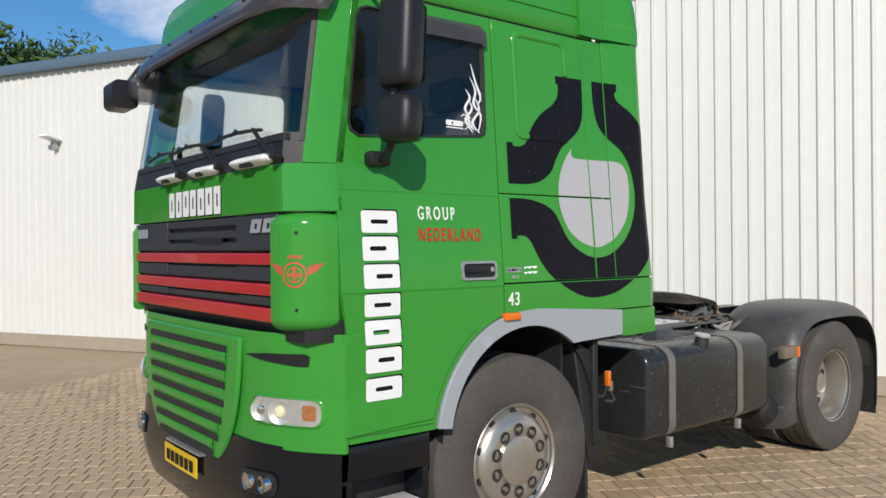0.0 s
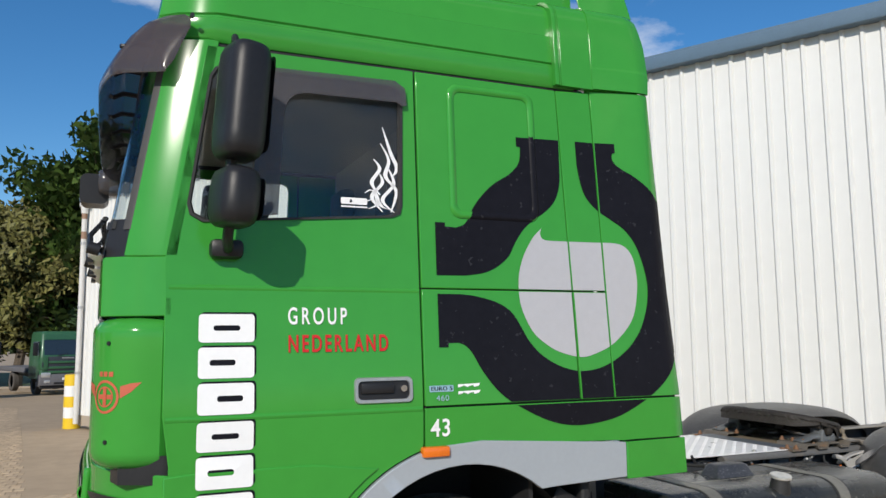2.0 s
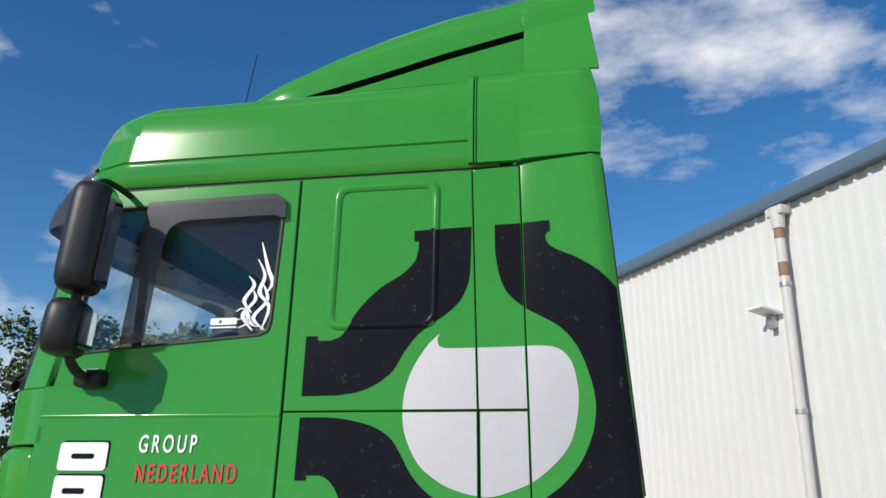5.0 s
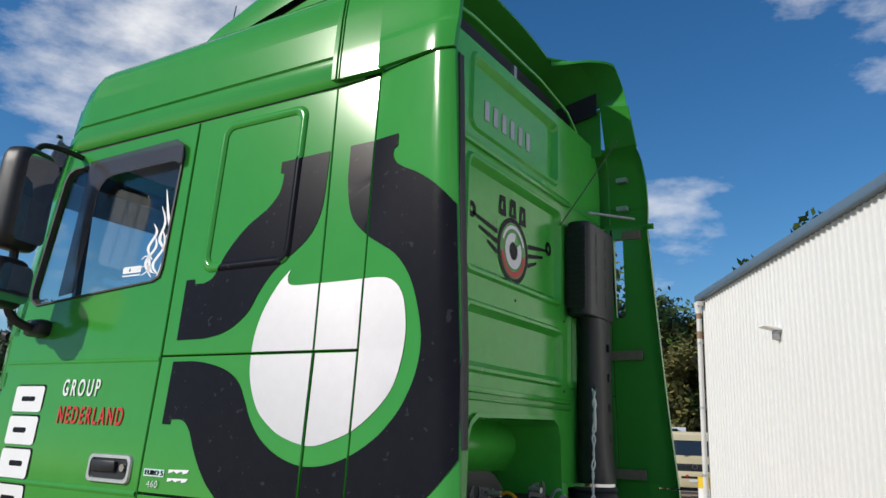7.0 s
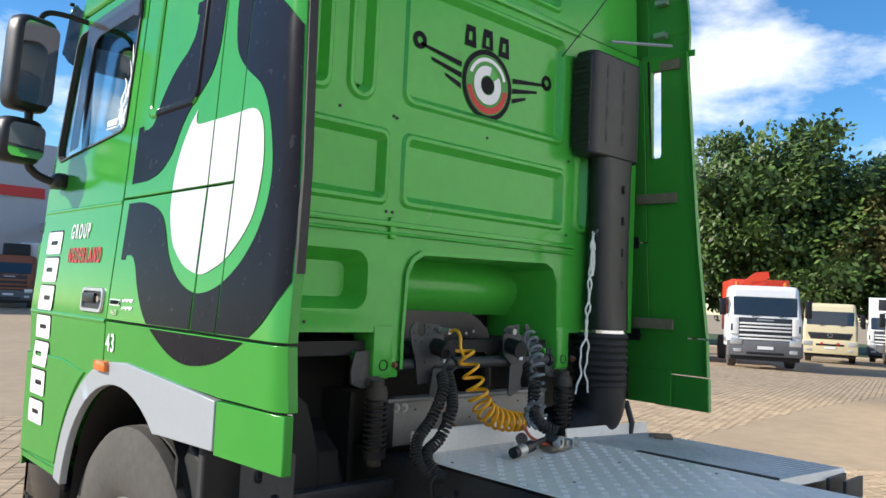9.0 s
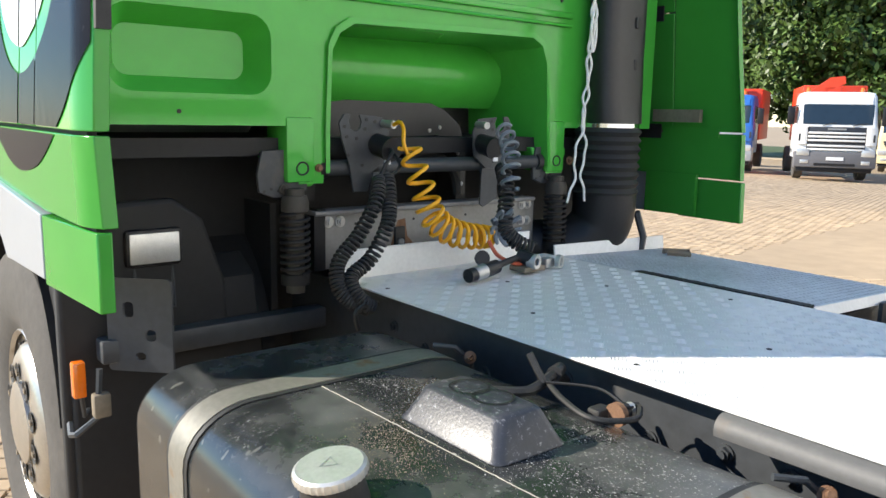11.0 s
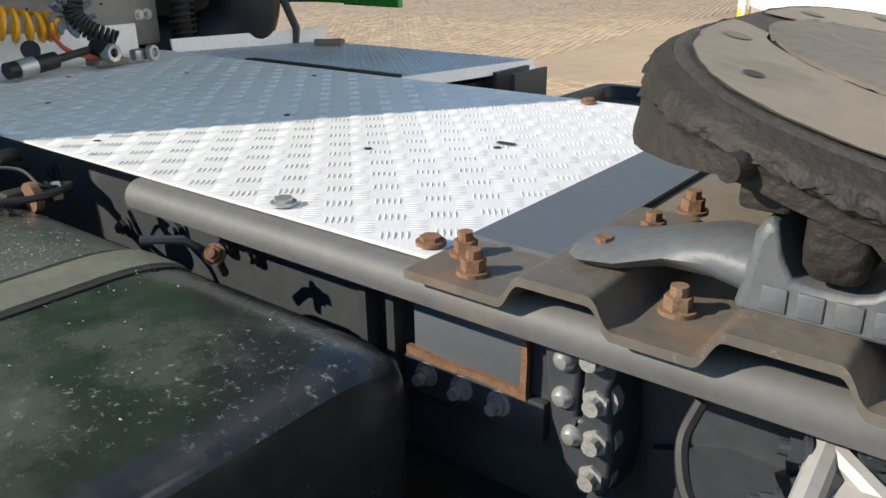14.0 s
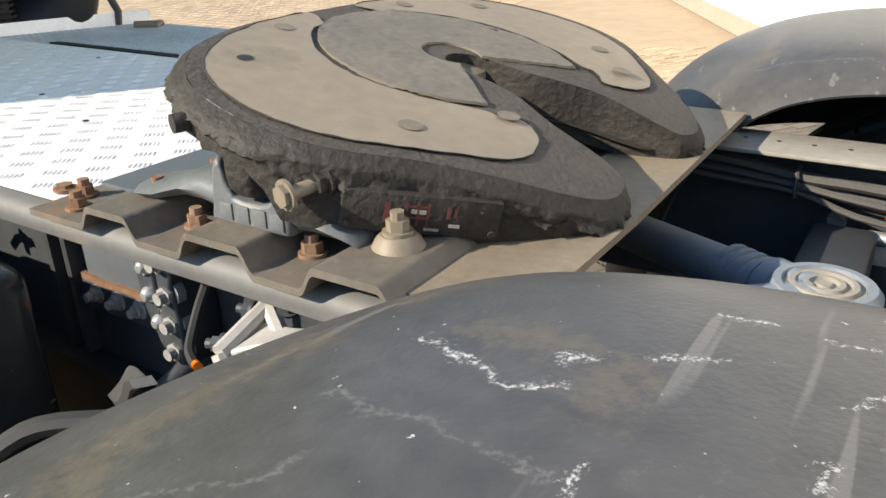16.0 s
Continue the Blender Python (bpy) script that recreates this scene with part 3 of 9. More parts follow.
def wall_lamp(s, z):
    l = part("wall_lamp", box(-0.12, 0.12, 0, 0.30, 0, 0.04, chamfer=0.015, m=Matrix.Translation(wall_p(s, 0.03, z)) @ Matrix.Rotation(math.atan2(WN.y, WN.x) - math.pi / 2, 4, "Z") @ pose(0, 0, 0, 12)), ALU_WHITE, hall, "white flat wall lamp")
    part("lamp_bracket", box(-0.04, 0.04, 0, 0.10, -0.14, 0.0, chamfer=0.01, m=Matrix.Translation(wall_p(s, 0.03, z)) @ Matrix.Rotation(math.atan2(WN.y, WN.x) - math.pi / 2, 4, "Z")), STEEL, l)


downpipe(0.12)
wall_lamp(4.45, 3.62)
downpipe(10.85)
wall_lamp(10.53, 3.63)

# ---- the tractor unit: x to the rear, y across (0 at the near side), z up ----
CY = 1.17
truck = thing("tractor_unit", "green and black two-axle tractor unit with sleeper cab, no trailer", "truck")


def side_y(z):
    """How far the cab's near side leans inwards at a height."""
    return lerp(((0.5, -0.040), (1.35, -0.042), (1.54, -0.044), (2.0, -0.008), (2.95, 0.050)), z)


def flare(x, z):
    """The extender stands out to the rear at the top and turns in at its rear edge."""
    k = max(0.0, (x - 0.73) / 0.30)
    return -0.052 * min(k, 1.0) ** 0.8 * max(0.0, min(1.0, (z - 1.9) / 1.05)) + 0.022 * max(0.0, (x - rear_x(z) + 0.07) / 0.07) ** 2


def near(proud=0.0):
    return lambda x, z: (x, side_y(z) + flare(x, z) - proud, z)


def far_x(x, z=3.0):
    """The far extender is cut shorter than the near one."""
    return x if x < 0.75 else 0.75 + (x - 0.75) * lerp(((1.5, 0.86), (2.95, 0.71)), z)


def far(proud=0.0):
    return lambda x, z: (far_x(x, z), 2 * CY - side_y(z) - flare(x, z) + proud, z)


def fx(y):
    """The plan of the cab's front: nearly flat, with tight corners."""
    u = min(abs(y - CY) / CY, 1.02)
    return -1.352 + 0.014 * u * u + 0.215 * max(0.0, (u - 0.88) / 0.12) ** 2


def fl(y):
    """The plan of the lower front and bumper, rounder than the cab above."""
    u = min(abs(y - CY) / CY, 1.02)
    return -1.375 + 0.05 * u * u + 0.205 * max(0.0, (u - 0.6) / 0.4) ** 2


def lean(z):
    return lerp(((0, 0.0), (2.1, 0.0), (2.95, 0.135), (3.05, 0.15), (3.3, 0.27)), z)


def front(y0, y1, z0, z1, proud=0.0, nu=24, nv=4, thick=0.02, bm=None, edge=None, plan=None):
    """A curved panel of the cab's front."""
    def f(u, v):
        z = z0 + (z1 - z0) * v
        y = y0 + (y1 - y0) * u
        if edge:
            y = edge(u, z)
        s = side_y(z)
        ys = s + (y / (2 * CY)) * (2 * CY - 2 * s)
        return ((plan or fx)(y) + lean(z) - proud, ys, z)
    return grid(f, nu, nv, (thick, 0, 0), bm)


CUTS = [0.9 + 0.15 * i for i in range(16)]
ACUTS = (0.75, 0.80, 0.86, 0.92, 0.97, 0.99, 1.01, 1.03, 1.045, 1.06, 1.075, 1.09, 1.105, 1.12)
ARC = (0.03, 0.75)


def arc(r, a0, a1, n=20, c=ARC):
    return [(c[0] + r * math.cos(radians(a0 + (a1 - a0) * i / n)), c[1] + r * math.sin(radians(a0 + (a1 - a0) * i / n))) for i in range(n + 1)]


def v1(z):
    return 0.574 - 0.026 * (z - 2) / 0.93


def v2(z):
    return 0.750 - 0.018 * (z - 2) / 0.93


def rear_x(z):
    return lerp(((1.18, 1.150), (1.53, 1.132), (2.0, 1.104), (2.95, 1.042), (3.05, 1.050), (3.20, 1.048), (3.33, 1.026), (3.41, 1.004)), z)


WINDOW = [(-1.045, 2.26), (-1.055, 2.30), (-0.985, 2.80), (-0.965, 2.835), (-0.93, 2.85), (-0.26, 2.85), (-0.225, 2.835), (-0.213, 2.80), (-0.225, 2.34), (-0.235, 2.305), (-0.27, 2.29), (-1.0, 2.235)]
WINDOW = [tuple(p) for p in (Vector((a, b, 0)).to_2d() for a, b in WINDOW)]


def side_panels(place, thick, side):
    """The painted panels of one side; the far side is the same, mirrored."""
    t = truck
    door = [(-1.125, 1.53), (-1.128, 2.1), (-1.0, 2.925), (-0.155, 2.93), (-0.15, 1.385)] + arc(0.638, 107, 172, 12) + [(-0.61, 0.835), (-1.095, 0.84), (-1.1, 1.36)]
    d = part("door", plate(door, [WINDOW], place(), thick, CUTS), GREEN, t, "green painted cab door with a window", bevel=0.004)
    g = 0.002
    pans = {
        "sleeper_panel": [(-0.145 + g, 2.002), (-0.148 + g, 2.93), (v1(2.93) - g, 2.93), (v1(2.0) - g, 2.002)],
        "sleeper_strip": [(v1(2.0) + g, 2.002), (v1(2.93) + g, 2.93), (v2(2.93) - g, 2.94), (v2(2.0) - g, 2.002)],
        "side_extender": [(0.757 + g, 1.53), (v2(2.0) + g, 2.0), (v2(2.93) + g, 2.945), (rear_x(2.95), 2.95), (rear_x(2.0), 2.0), (rear_x(1.53), 1.53)],
        "lower_panel": [(-0.145 + g, 1.53), (-0.145 + g, 1.997), (0.573 - g, 1.997), (0.580 - g, 1.53)],
        "lower_strip": [(0.580 + 3 * g, 1.53), (0.573 + 3 * g, 1.997), (0.750 - g, 1.997), (0.757 - g, 1.53)],
        "sill_panel": [(-0.145 + g, 1.362), (-0.145 + g, 1.522), (rear_x(1.53), 1.522), (1.145, 1.345), (0.80, 1.345), (0.30, 1.362)],
        "rear_skirt": [(0.805, 1.18), (0.805, 1.338), (1.145, 1.338), (1.15, 1.18)],
    }
    made = {"door": d}
    for name, o in pans.items():
        cut = [rrect(0.775, 0.845, 2.43, 2.88, 0.02)] if side and name == "side_extender" else []
        made[name] = part(name, plate(o, cut, place(0.012 if name == "rear_skirt" else 0.0), thick, CUTS, acuts=ACUTS if "ext" in name or name == "sill_panel" else ()), GREEN, t, bevel=0.004)
    dy = thick[1]
    # Strips added behind the seams to stop light; the dark ones shade the gaps.
    for z, x0, x1 in ((2.938, -1.0, 0.68), (2.0, -0.14, 0.70), (1.526, -0.14, 0.70 if side else 1.10)) + (() if side else ((1.345, 0.80, 1.12),)):
        y = place()(0, z)[1] + dy * 0.6
        part("seam_backing", box(x0, x1, min(y, y + dy * 0.6), max(y, y + dy * 0.6), z - 0.03, z + 0.03), UNDER, t)
    part("seam_backing", loft([[(x, place(-0.016)(x, 2.945)[1] + b, z) for b, z in ((0, 2.93), (0, 2.962), (dy * 0.2, 2.962), (dy * 0.2, 2.93))] for x in (0.72, 0.85, 0.99)]), GREEN, t)
    for x0, x1, z0, z1 in ((-0.150, -0.150, 1.39, 2.93), (v1(2.0), v1(2.93), 2.0, 2.93), (v2(2.0), v2(2.93), 2.0, 2.93), (0.580, 0.574, 1.53, 2.0), (0.757, 0.750, 1.53, 2.0)):
        part("seam_backing", loft([[(x + a, place(-0.016)(x, z)[1] + b, z) for a, b in ((-0.03, 0), (0.03, 0), (0.03, dy * 0.3), (-0.03, dy * 0.3))] for x, z in ((x0, z0), (x1, z1))]), UNDER, t)
    trim = arc(0.632, 172, 100, 14) + [(0.1, 1.385), (0.80, 1.338), (0.80, 1.19), (0.44, 1.178)] + arc(0.545, 51, 172, 18)
    made["trim"] = part("wheel_arch_trim", plate(trim, [], place(0.014), thick, CUTS), GREY_PAINT, t, "light grey painted wheel arch trim", bevel=0.004)
    return made


near_side = side_panels(near, (0, 0.03, 0), 0)
far_side = side_panels(far, (0, -0.03, 0), 1)
# Dark plate added to keep light out of the wheel arch.
part("arch_light_block", box(-0.62, 0.56, 0.62, 0.64, 0.55, 1.30), UNDER, truck)
inner = part("wheel_arch_liner", loft([[(x, y, z) for x, z in arc(0.56, 0, 180, 24)] for y in (0.0, 0.62)], closed=False, caps=False), UNDER, truck)

# ---- foil on the side ----
def curve(*pts, per=4):
    return [tuple(p[:2]) for p in spline([(a, b, 0) for a, b in pts], per)]


B1 = [(-0.076, 2.279), (-0.076, 2.056)] + curve((0.06, 2.058), (0.133, 2.069), (0.188, 2.089), (0.233, 2.118), (0.267, 2.151), (0.302, 2.213), (0.350, 2.275), (0.408, 2.319), (0.456, 2.352), (0.499, 2.392), (0.526, 2.440), (0.541, 2.50), (0.545, 2.60)) + [(0.546, 2.690), (0.326, 2.684), (0.327, 2.641)] + curve((0.345, 2.640), (0.343, 2.602), (0.334, 2.565), (0.313, 2.537), (0.278, 2.506), (0.208, 2.463), (0.150, 2.410), (0.104, 2.352), (0.077, 2.300), (0.055, 2.274), (0.018, 2.260)) + [(-0.031, 2.262), (-0.031, 2.279)]
B2 = [(0.635, 2.693), (0.841, 2.696), (0.842, 2.654)] + curve((0.827, 2.647), (0.824, 2.625), (0.841, 2.597), (0.877, 2.573), (0.932, 2.546), (0.998, 2.501), (1.055, 2.446), (1.13, 2.35), (1.18, 2.20), (1.195, 2.0), (1.165, 1.80), (1.107, 1.680), (1.031, 1.590), (0.940, 1.527), (0.852, 1.481), (0.760, 1.446), (0.656, 1.427), (0.555, 1.422), (0.456, 1.437), (0.361, 1.472), (0.270, 1.518), (0.228, 1.543), (0.178, 1.584), (0.129, 1.642), (0.096, 1.692), (0.070, 1.738), (0.040, 1.768), (0.010, 1.779)) + [(-0.034, 1.778), (-0.034, 1.761), (-0.076, 1.761), (-0.075, 1.979)] + curve((0.023, 1.979), (0.088, 1.973), (0.174, 1.954), (0.230, 1.930), (0.270, 1.898), (0.302, 1.850), (0.340, 1.785), (0.390, 1.731), (0.453, 1.690), (0.526, 1.662), (0.601, 1.651), (0.687, 1.662), (0.770, 1.694), (0.842, 1.740), (0.890, 1.786), (0.930, 1.841), (0.965, 1.924), (0.978, 2.0), (0.974, 2.066), (0.951, 2.154), (0.918, 2.228), (0.866, 2.290), (0.80, 2.332), (0.746, 2.364), (0.696, 2.406), (0.668, 2.446), (0.649, 2.505), (0.637, 2.58))
BALL = [(0.434, 2.278)] + curve((0.425, 2.258), (0.429, 2.236), (0.445, 2.225), (0.475, 2.222), (0.56, 2.222), (0.68, 2.223), (0.80, 2.224), (0.858, 2.212), (0.896, 2.176), (0.915, 2.121), (0.922, 2.030), (0.900, 1.914), (0.856, 1.841), (0.773, 1.769), (0.692, 1.732), (0.600, 1.711), (0.483, 1.737), (0.405, 1.782), (0.363, 1.822), (0.330, 1.880), (0.308, 1.948), (0.305, 2.030), (0.314, 2.088), (0.334, 2.145), (0.362, 2.196), (0.394, 2.241))


def left_of(f, z0, z1, d):
    return ((f(z0) - d, z0), (-(z1 - z0), f(z1) - f(z0)))


def right_of(f, z0, z1, d):
    return ((f(z0) + d, z0), (z1 - z0, -(f(z1) - f(z0))))


above = lambda z: ((0, z), (0, 1))
below = lambda z: ((0, z), (0, -1))
UPZ, LOZ = (2.0, 2.93), (1.53, 2.0)
w1 = lambda z: 0.573 + (2.0 - z) * 0.0149
w2 = lambda z: 0.750 + (2.0 - z) * 0.0149
EXT_TOP = lambda z: rear_x(2.0) + (rear_x(2.95) - rear_x(2.0)) * (z - 2.0) / 0.95
EXT_LOW = lambda z: rear_x(1.53) + (rear_x(2.0) - rear_x(1.53)) * (z - 1.53) / 0.47
FIELDS = {  # the panels under the foil and their edges
    "sleeper_panel": (above(2.005), left_of(v1, *UPZ, 0.005)), "sleeper_strip": (above(2.005), right_of(v1, *UPZ, 0.004), left_of(v2, *UPZ, 0.005)),
    "lower_panel": (above(1.534), below(1.994), left_of(w1, *LOZ, 0.005)), "lower_strip": (above(1.534), below(1.994), right_of(w1, *LOZ, 0.009), left_of(w2, *LOZ, 0.005)),
    "sill_panel": (below(1.518),)}
EXTENDER = ((above(2.0), right_of(v2, *UPZ, 0.004), left_of(EXT_TOP, 2.0, 2.95, 0.005)), (above(1.534), below(2.0), right_of(w2, *LOZ, 0.004), left_of(EXT_LOW, 1.53, 2.0, 0.005)))
for shape, m, nm in ((B1, DECAL_BLACK, "black_foil"), (B2, DECAL_BLACK, "black_foil"), (BALL, SILVER, "silver_foil")):
    for pan, clips in [*FIELDS.items(), *(("side_extender", c) for c in EXTENDER)]:
        bm = plate(shape, [], near(0.0022), 0.0, CUTS, clips, acuts=ACUTS if "ext" in pan or pan == "sill_panel" else ())
        if bm.faces:
            part(nm, bm, m, near_side[pan], "matt black foil lettering shape" if nm == "black_foil" else "silver grey foil")
        else:
            bm.free()


def inside(loop, x, z):
    hit = False
    for (a, b), (c, d) in zip(loop, loop[1:] + loop[:1]):
        if (b > z) != (d > z) and x < a + (z - b) * (c - a) / (d - b):
            hit = not hit
    return hit


# pressed field of the sleeper side: a low rounded rim, covered by the foil where that runs over it
PRESS = [(i, p) for i, p in ((0.0, 0.0), (0.006, 0.006), (0.014, 0.009), (0.024, 0.006), (0.032, 0.0005))]
for foiled in (False, True):
    own = bmesh.new()
    loops = [dense(rrect(-0.004 + i, 0.424 - i, 2.300 + i, 2.895 - i, 0.05 - i * 0.5), 0.012) for i, _ in PRESS]
    n = min(len(l) for l in loops)
    loops = [[l[int(k * len(l) / n)] for k in range(n)] for l in loops]
    for (la, (_, pa)), (lb, (_, pb)) in zip(zip(loops, PRESS), list(zip(loops, PRESS))[1:]):
        for k in range(n):
            q = [la[k], la[(k + 1) % n], lb[(k + 1) % n], lb[k]]
            if inside(B1, sum(p[0] for p in q) / 4, sum(p[1] for p in q) / 4) == foiled:
                own.faces.new([own.verts.new(near(p + 0.0026)(*c)) for c, p in zip(q, (pa, pa, pb, pb))])
    bmesh.ops.remove_doubles(own, verts=own.verts[:], dist=0.0002)
    part("pressed_rim", own, DECAL_BLACK if foiled else GREEN, near_side["sleeper_panel"], sharp=1.2)


def name_blocks(place, cell, height, parent, letters=7):
    """Plain white slotted blocks with a dark edge, one for each sign of the company's name."""
    for i in range(letters):
        w = cell * (0.86 if i % 3 else 0.80)
        lo, hi = ((0.26, 0.74), (0.20, 0.66), (0.34, 0.80))[i % 3]
        for dx, dz, m, up in ((0.055 * cell, -0.055 * cell, DECAL_BLACK, 0.0015), (0.0, 0.0, WHITE_FOIL, 0.003)):
            o = [(a + i * cell + dx, b + dz) for a, b in rrect(0, w, 0, height, 0.10 * cell, 3)]
            slot = [(a + i * cell, b) for a, b in rrect(0.41 * w, 0.60 * w, lo * height, hi * height, 0.07 * cell, 3)]
            part("name_block" if m is WHITE_FOIL else "name_shadow", plate(o, [slot] if m is WHITE_FOIL else [], lambda a, b, up=up: place(a, b, up)), m, parent)


name_blocks(lambda a, b, up: near(up + 0.008 * max(0, min(1, (1.36 - 1.022 - a) / 0.02)))(-0.812 - b, 1.022 + a), 0.128, 0.198, near_side["door"])
SIDE = Matrix(((1, 0, 0, 0), (0, 0, -1, 0), (0, 1, 0, 0), (0, 0, 0, 1)))  # letters stand in the side's plane, read from outside


def side_text(name, body, x, z, size, material, parent, wide=1.0, span=0.0, spread=1.1, bold=0.0):
    lean_ = Matrix.Rotation(-math.atan((side_y(z + 0.1) - side_y(z)) / 0.1), 4, "X")
    return lettering(name, body, size, Matrix.Translation((x, side_y(z) - 0.0035, z)) @ lean_ @ SIDE, material, parent, 0.001, wide, "", span, spread, bold)


side_text("lettering", "GROUP", -0.690, 1.856, 0.090, WHITE_FOIL, near_side["door"], span=0.230, spread=1.45, bold=0.0012)
side_text("lettering", "NEDERLAND", -0.690, 1.752, 0.090, RED_FOIL, near_side["door"], span=0.396, spread=1.35, bold=0.0016)
side_text("number", "43", -0.122, 1.412, 0.096, WHITE_FOIL, near_side["sill_panel"], span=0.082, bold=0.0012)
part("badge_plate", plate(rrect(-0.125, -0.02, 1.585, 1.610, 0.003), [], near(0.002)), CHROME, near_side["lower_panel"])
side_text("badge_text", "EURO 5", -0.118, 1.590, 0.023, DECAL_BLACK, near_side["lower_panel"], span=0.092)
side_text("badge_text", "460", -0.098, 1.550, 0.032, CHROME, near_side["lower_panel"], 1.1)
for k in range(2):
    part("small_writing", plate([(0.0 + 0.012 * i + 0.008 * (i % 2), 1.60 - 0.028 * k + 0.004 * (i % 3)) for i in range(9)] + [(0.1, 1.615 - 0.028 * k), (0.0, 1.612 - 0.028 * k)], [], near(0.002)), WHITE_FOIL, near_side["lower_panel"])

# ---- door: glass, seals, deflector, handle ----
part("window_seal", loft([[near(p)(x + (x + 0.63) * s, z + (z - 2.55) * s) for x, z in WINDOW] for s, p in ((0.012, 0.0), (0.012, 0.007), (-0.012, 0.007), (-0.03, -0.012))], caps=False), RUBBER, near_side["door"])
pane = part("window_pane", plate([(x, z) for x, z in WINDOW], [], near(-0.012), (0, 0.004, 0), CUTS), GLASS, near_side["door"], "tinted side window")
pane.visible_shadow = False
part("window_divider", box(-0.80, -0.775, side_y(2.5) + 0.004, side_y(2.5) + 0.03, 2.26, 2.845, m=None), RUBBER, near_side["door"])
DEFL = [(-0.83, 2.26), (-0.80, 2.86), (-0.245, 2.87), (-0.20, 2.84), (-0.195, 2.765), (-0.215, 2.76), (-0.24, 2.775), (-0.62, 2.77), (-0.66, 2.76), (-0.69, 2.735), (-0.705, 2.69), (-0.73, 2.27)]
part("wind_deflector", plate(DEFL, [], near(0.022), (0, 0.004, 0), CUTS), SMOKE, near_side["door"], "smoked plastic wind deflector", bevel=0.002)
far_pane = part("window_pane", plate([(x, z) for x, z in WINDOW], [], far(-0.012), (0, -0.004, 0), CUTS), GLASS, far_side["door"])
far_pane.visible_shadow = False
hd = part("door_handle", loft([[near(p)(x, z) for x, z in rrect(-0.435 + i, -0.195 - i, 1.55 + i, 1.65 - i, 0.02)] for i, p in ((0, 0.0), (0.003, 0.008), (0.014, 0.008), (0.02, -0.03))]), STEEL, near_side["door"], "grey framed recessed door handle")
part("handle_recess", plate(rrect(-0.42, -0.21, 1.563, 1.637, 0.015), [], near(0.001)), PLASTIC, hd)
part("grip", box(-0.41, -0.275, side_y(1.6) - 0.014, side_y(1.6), 1.588, 1.628, chamfer=0.006), PLASTIC, hd)
part("lock", cyl((-0.235, side_y(1.6) - 0.012, 1.605), (-0.235, side_y(1.6), 1.605), 0.013), CHROME, hd)
for z in (1.990, 1.522):
    part("door_swage", loft([[near(p)(x, z + dz) for dz, p in ((-0.012, -0.001), (-0.004, 0.0035), (0.004, 0.0035), (0.010, -0.001))] for x in [-1.115 + 0.096 * k for k in range(11)]], closed=False, caps=False), GREEN, near_side["door"], sharp=1.2)
skirt = [(-1.112, 0.872), (-1.118, 1.330), (-1.0, 1.338), (-0.60, 1.338)] + [p for p in arc(0.665, 112, 168, 10) if p[0] < -0.30 and p[1] < 1.335]
part("door_skirt", plate(skirt, [], near(0.007), (0, 0.012, 0), CUTS), GREEN, near_side["door"], bevel=0.006)
part("door_fold", grid(lambda u, v: (-1.108 + 0.488 * u, side_y(0.85) - 0.007 + 0.030 * v, 0.872 - 0.036 * v), 4, 3, (0, 0.01, 0)), GREEN, near_side["door"])
# white ornament on the window
for pts in ([(-0.265, 2.31), (-0.24, 2.40), (-0.285, 2.46), (-0.27, 2.53), (-0.305, 2.60)], [(-0.25, 2.31), (-0.30, 2.36), (-0.25, 2.43), (-0.275, 2.50)], [(-0.30, 2.31), (-0.345, 2.37), (-0.30, 2.43), (-0.31, 2.47)], [(-0.39, 2.345), (-0.33, 2.36), (-0.30, 2.33), (-0.25, 2.32)], [(-0.36, 2.32), (-0.32, 2.345), (-0.34, 2.40), (-0.375, 2.385)], [(-0.31, 2.38), (-0.345, 2.43), (-0.31, 2.49), (-0.335, 2.53)], [(-0.255, 2.46), (-0.235, 2.50), (-0.26, 2.56), (-0.295, 2.67)]):
    c = spline([(a, b, 0) for a, b in pts], 6)
    w = [0.0075 * math.sin(math.pi * min(1, (i + 1) / len(c))) + 0.0015 for i in range(len(c))]
    o = [(p.x - r, p.y) for p, r in zip(c, w)] + [(p.x + r, p.y) for p, r in reversed(list(zip(c, w)))]
    part("window_ornament", plate(o, [], near(-0.009)), WHITE_FOIL, pane, "white curling ornament foil")
part("window_badge", plate(rrect(-0.475, -0.365, 2.335, 2.362, 0.006), [[(-0.44, 2.342), (-0.437, 2.355), (-0.43, 2.355), (-0.427, 2.342)]], near(-0.009)), WHITE_FOIL, pane)
part("window_badge", plate(rrect(-0.475, -0.365, 2.322, 2.328, 0.002), [], near(-0.009)), WHITE_FOIL, pane)

# marker lamp on the wheel arch trim
part("marker_lamp", box(-0.165, -0.05, -0.075, -0.035, 1.335, 1.375, chamfer=0.008), ORANGE, truck, "orange side marker lamp")

# ---- front ----
part("front_panel", front(0.0, 2 * CY, 1.885, 2.10, nu=40), GREEN, truck, bevel=0.005)
name_blocks(lambda a, b, up: (fx(1.50 - a) - up - 0.001, 1.50 - a, 1.90 + b), 0.110, 0.142, truck)
grille = part("grille", front(0.17, 2.17, 1.37, 1.885, -0.035, nu=20), GRILLE_GREY, truck, "anthracite radiator grille with red bars")
for z0, z1 in ((1.645, 1.70), (1.505, 1.56), (1.385, 1.45)):
    part("grille_bar", front(0.17, 2.17, z0, z1, 0.006, nu=20, nv=2, thick=0.05), RED_PAINT, grille, "red painted grille bar", bevel=0.006)
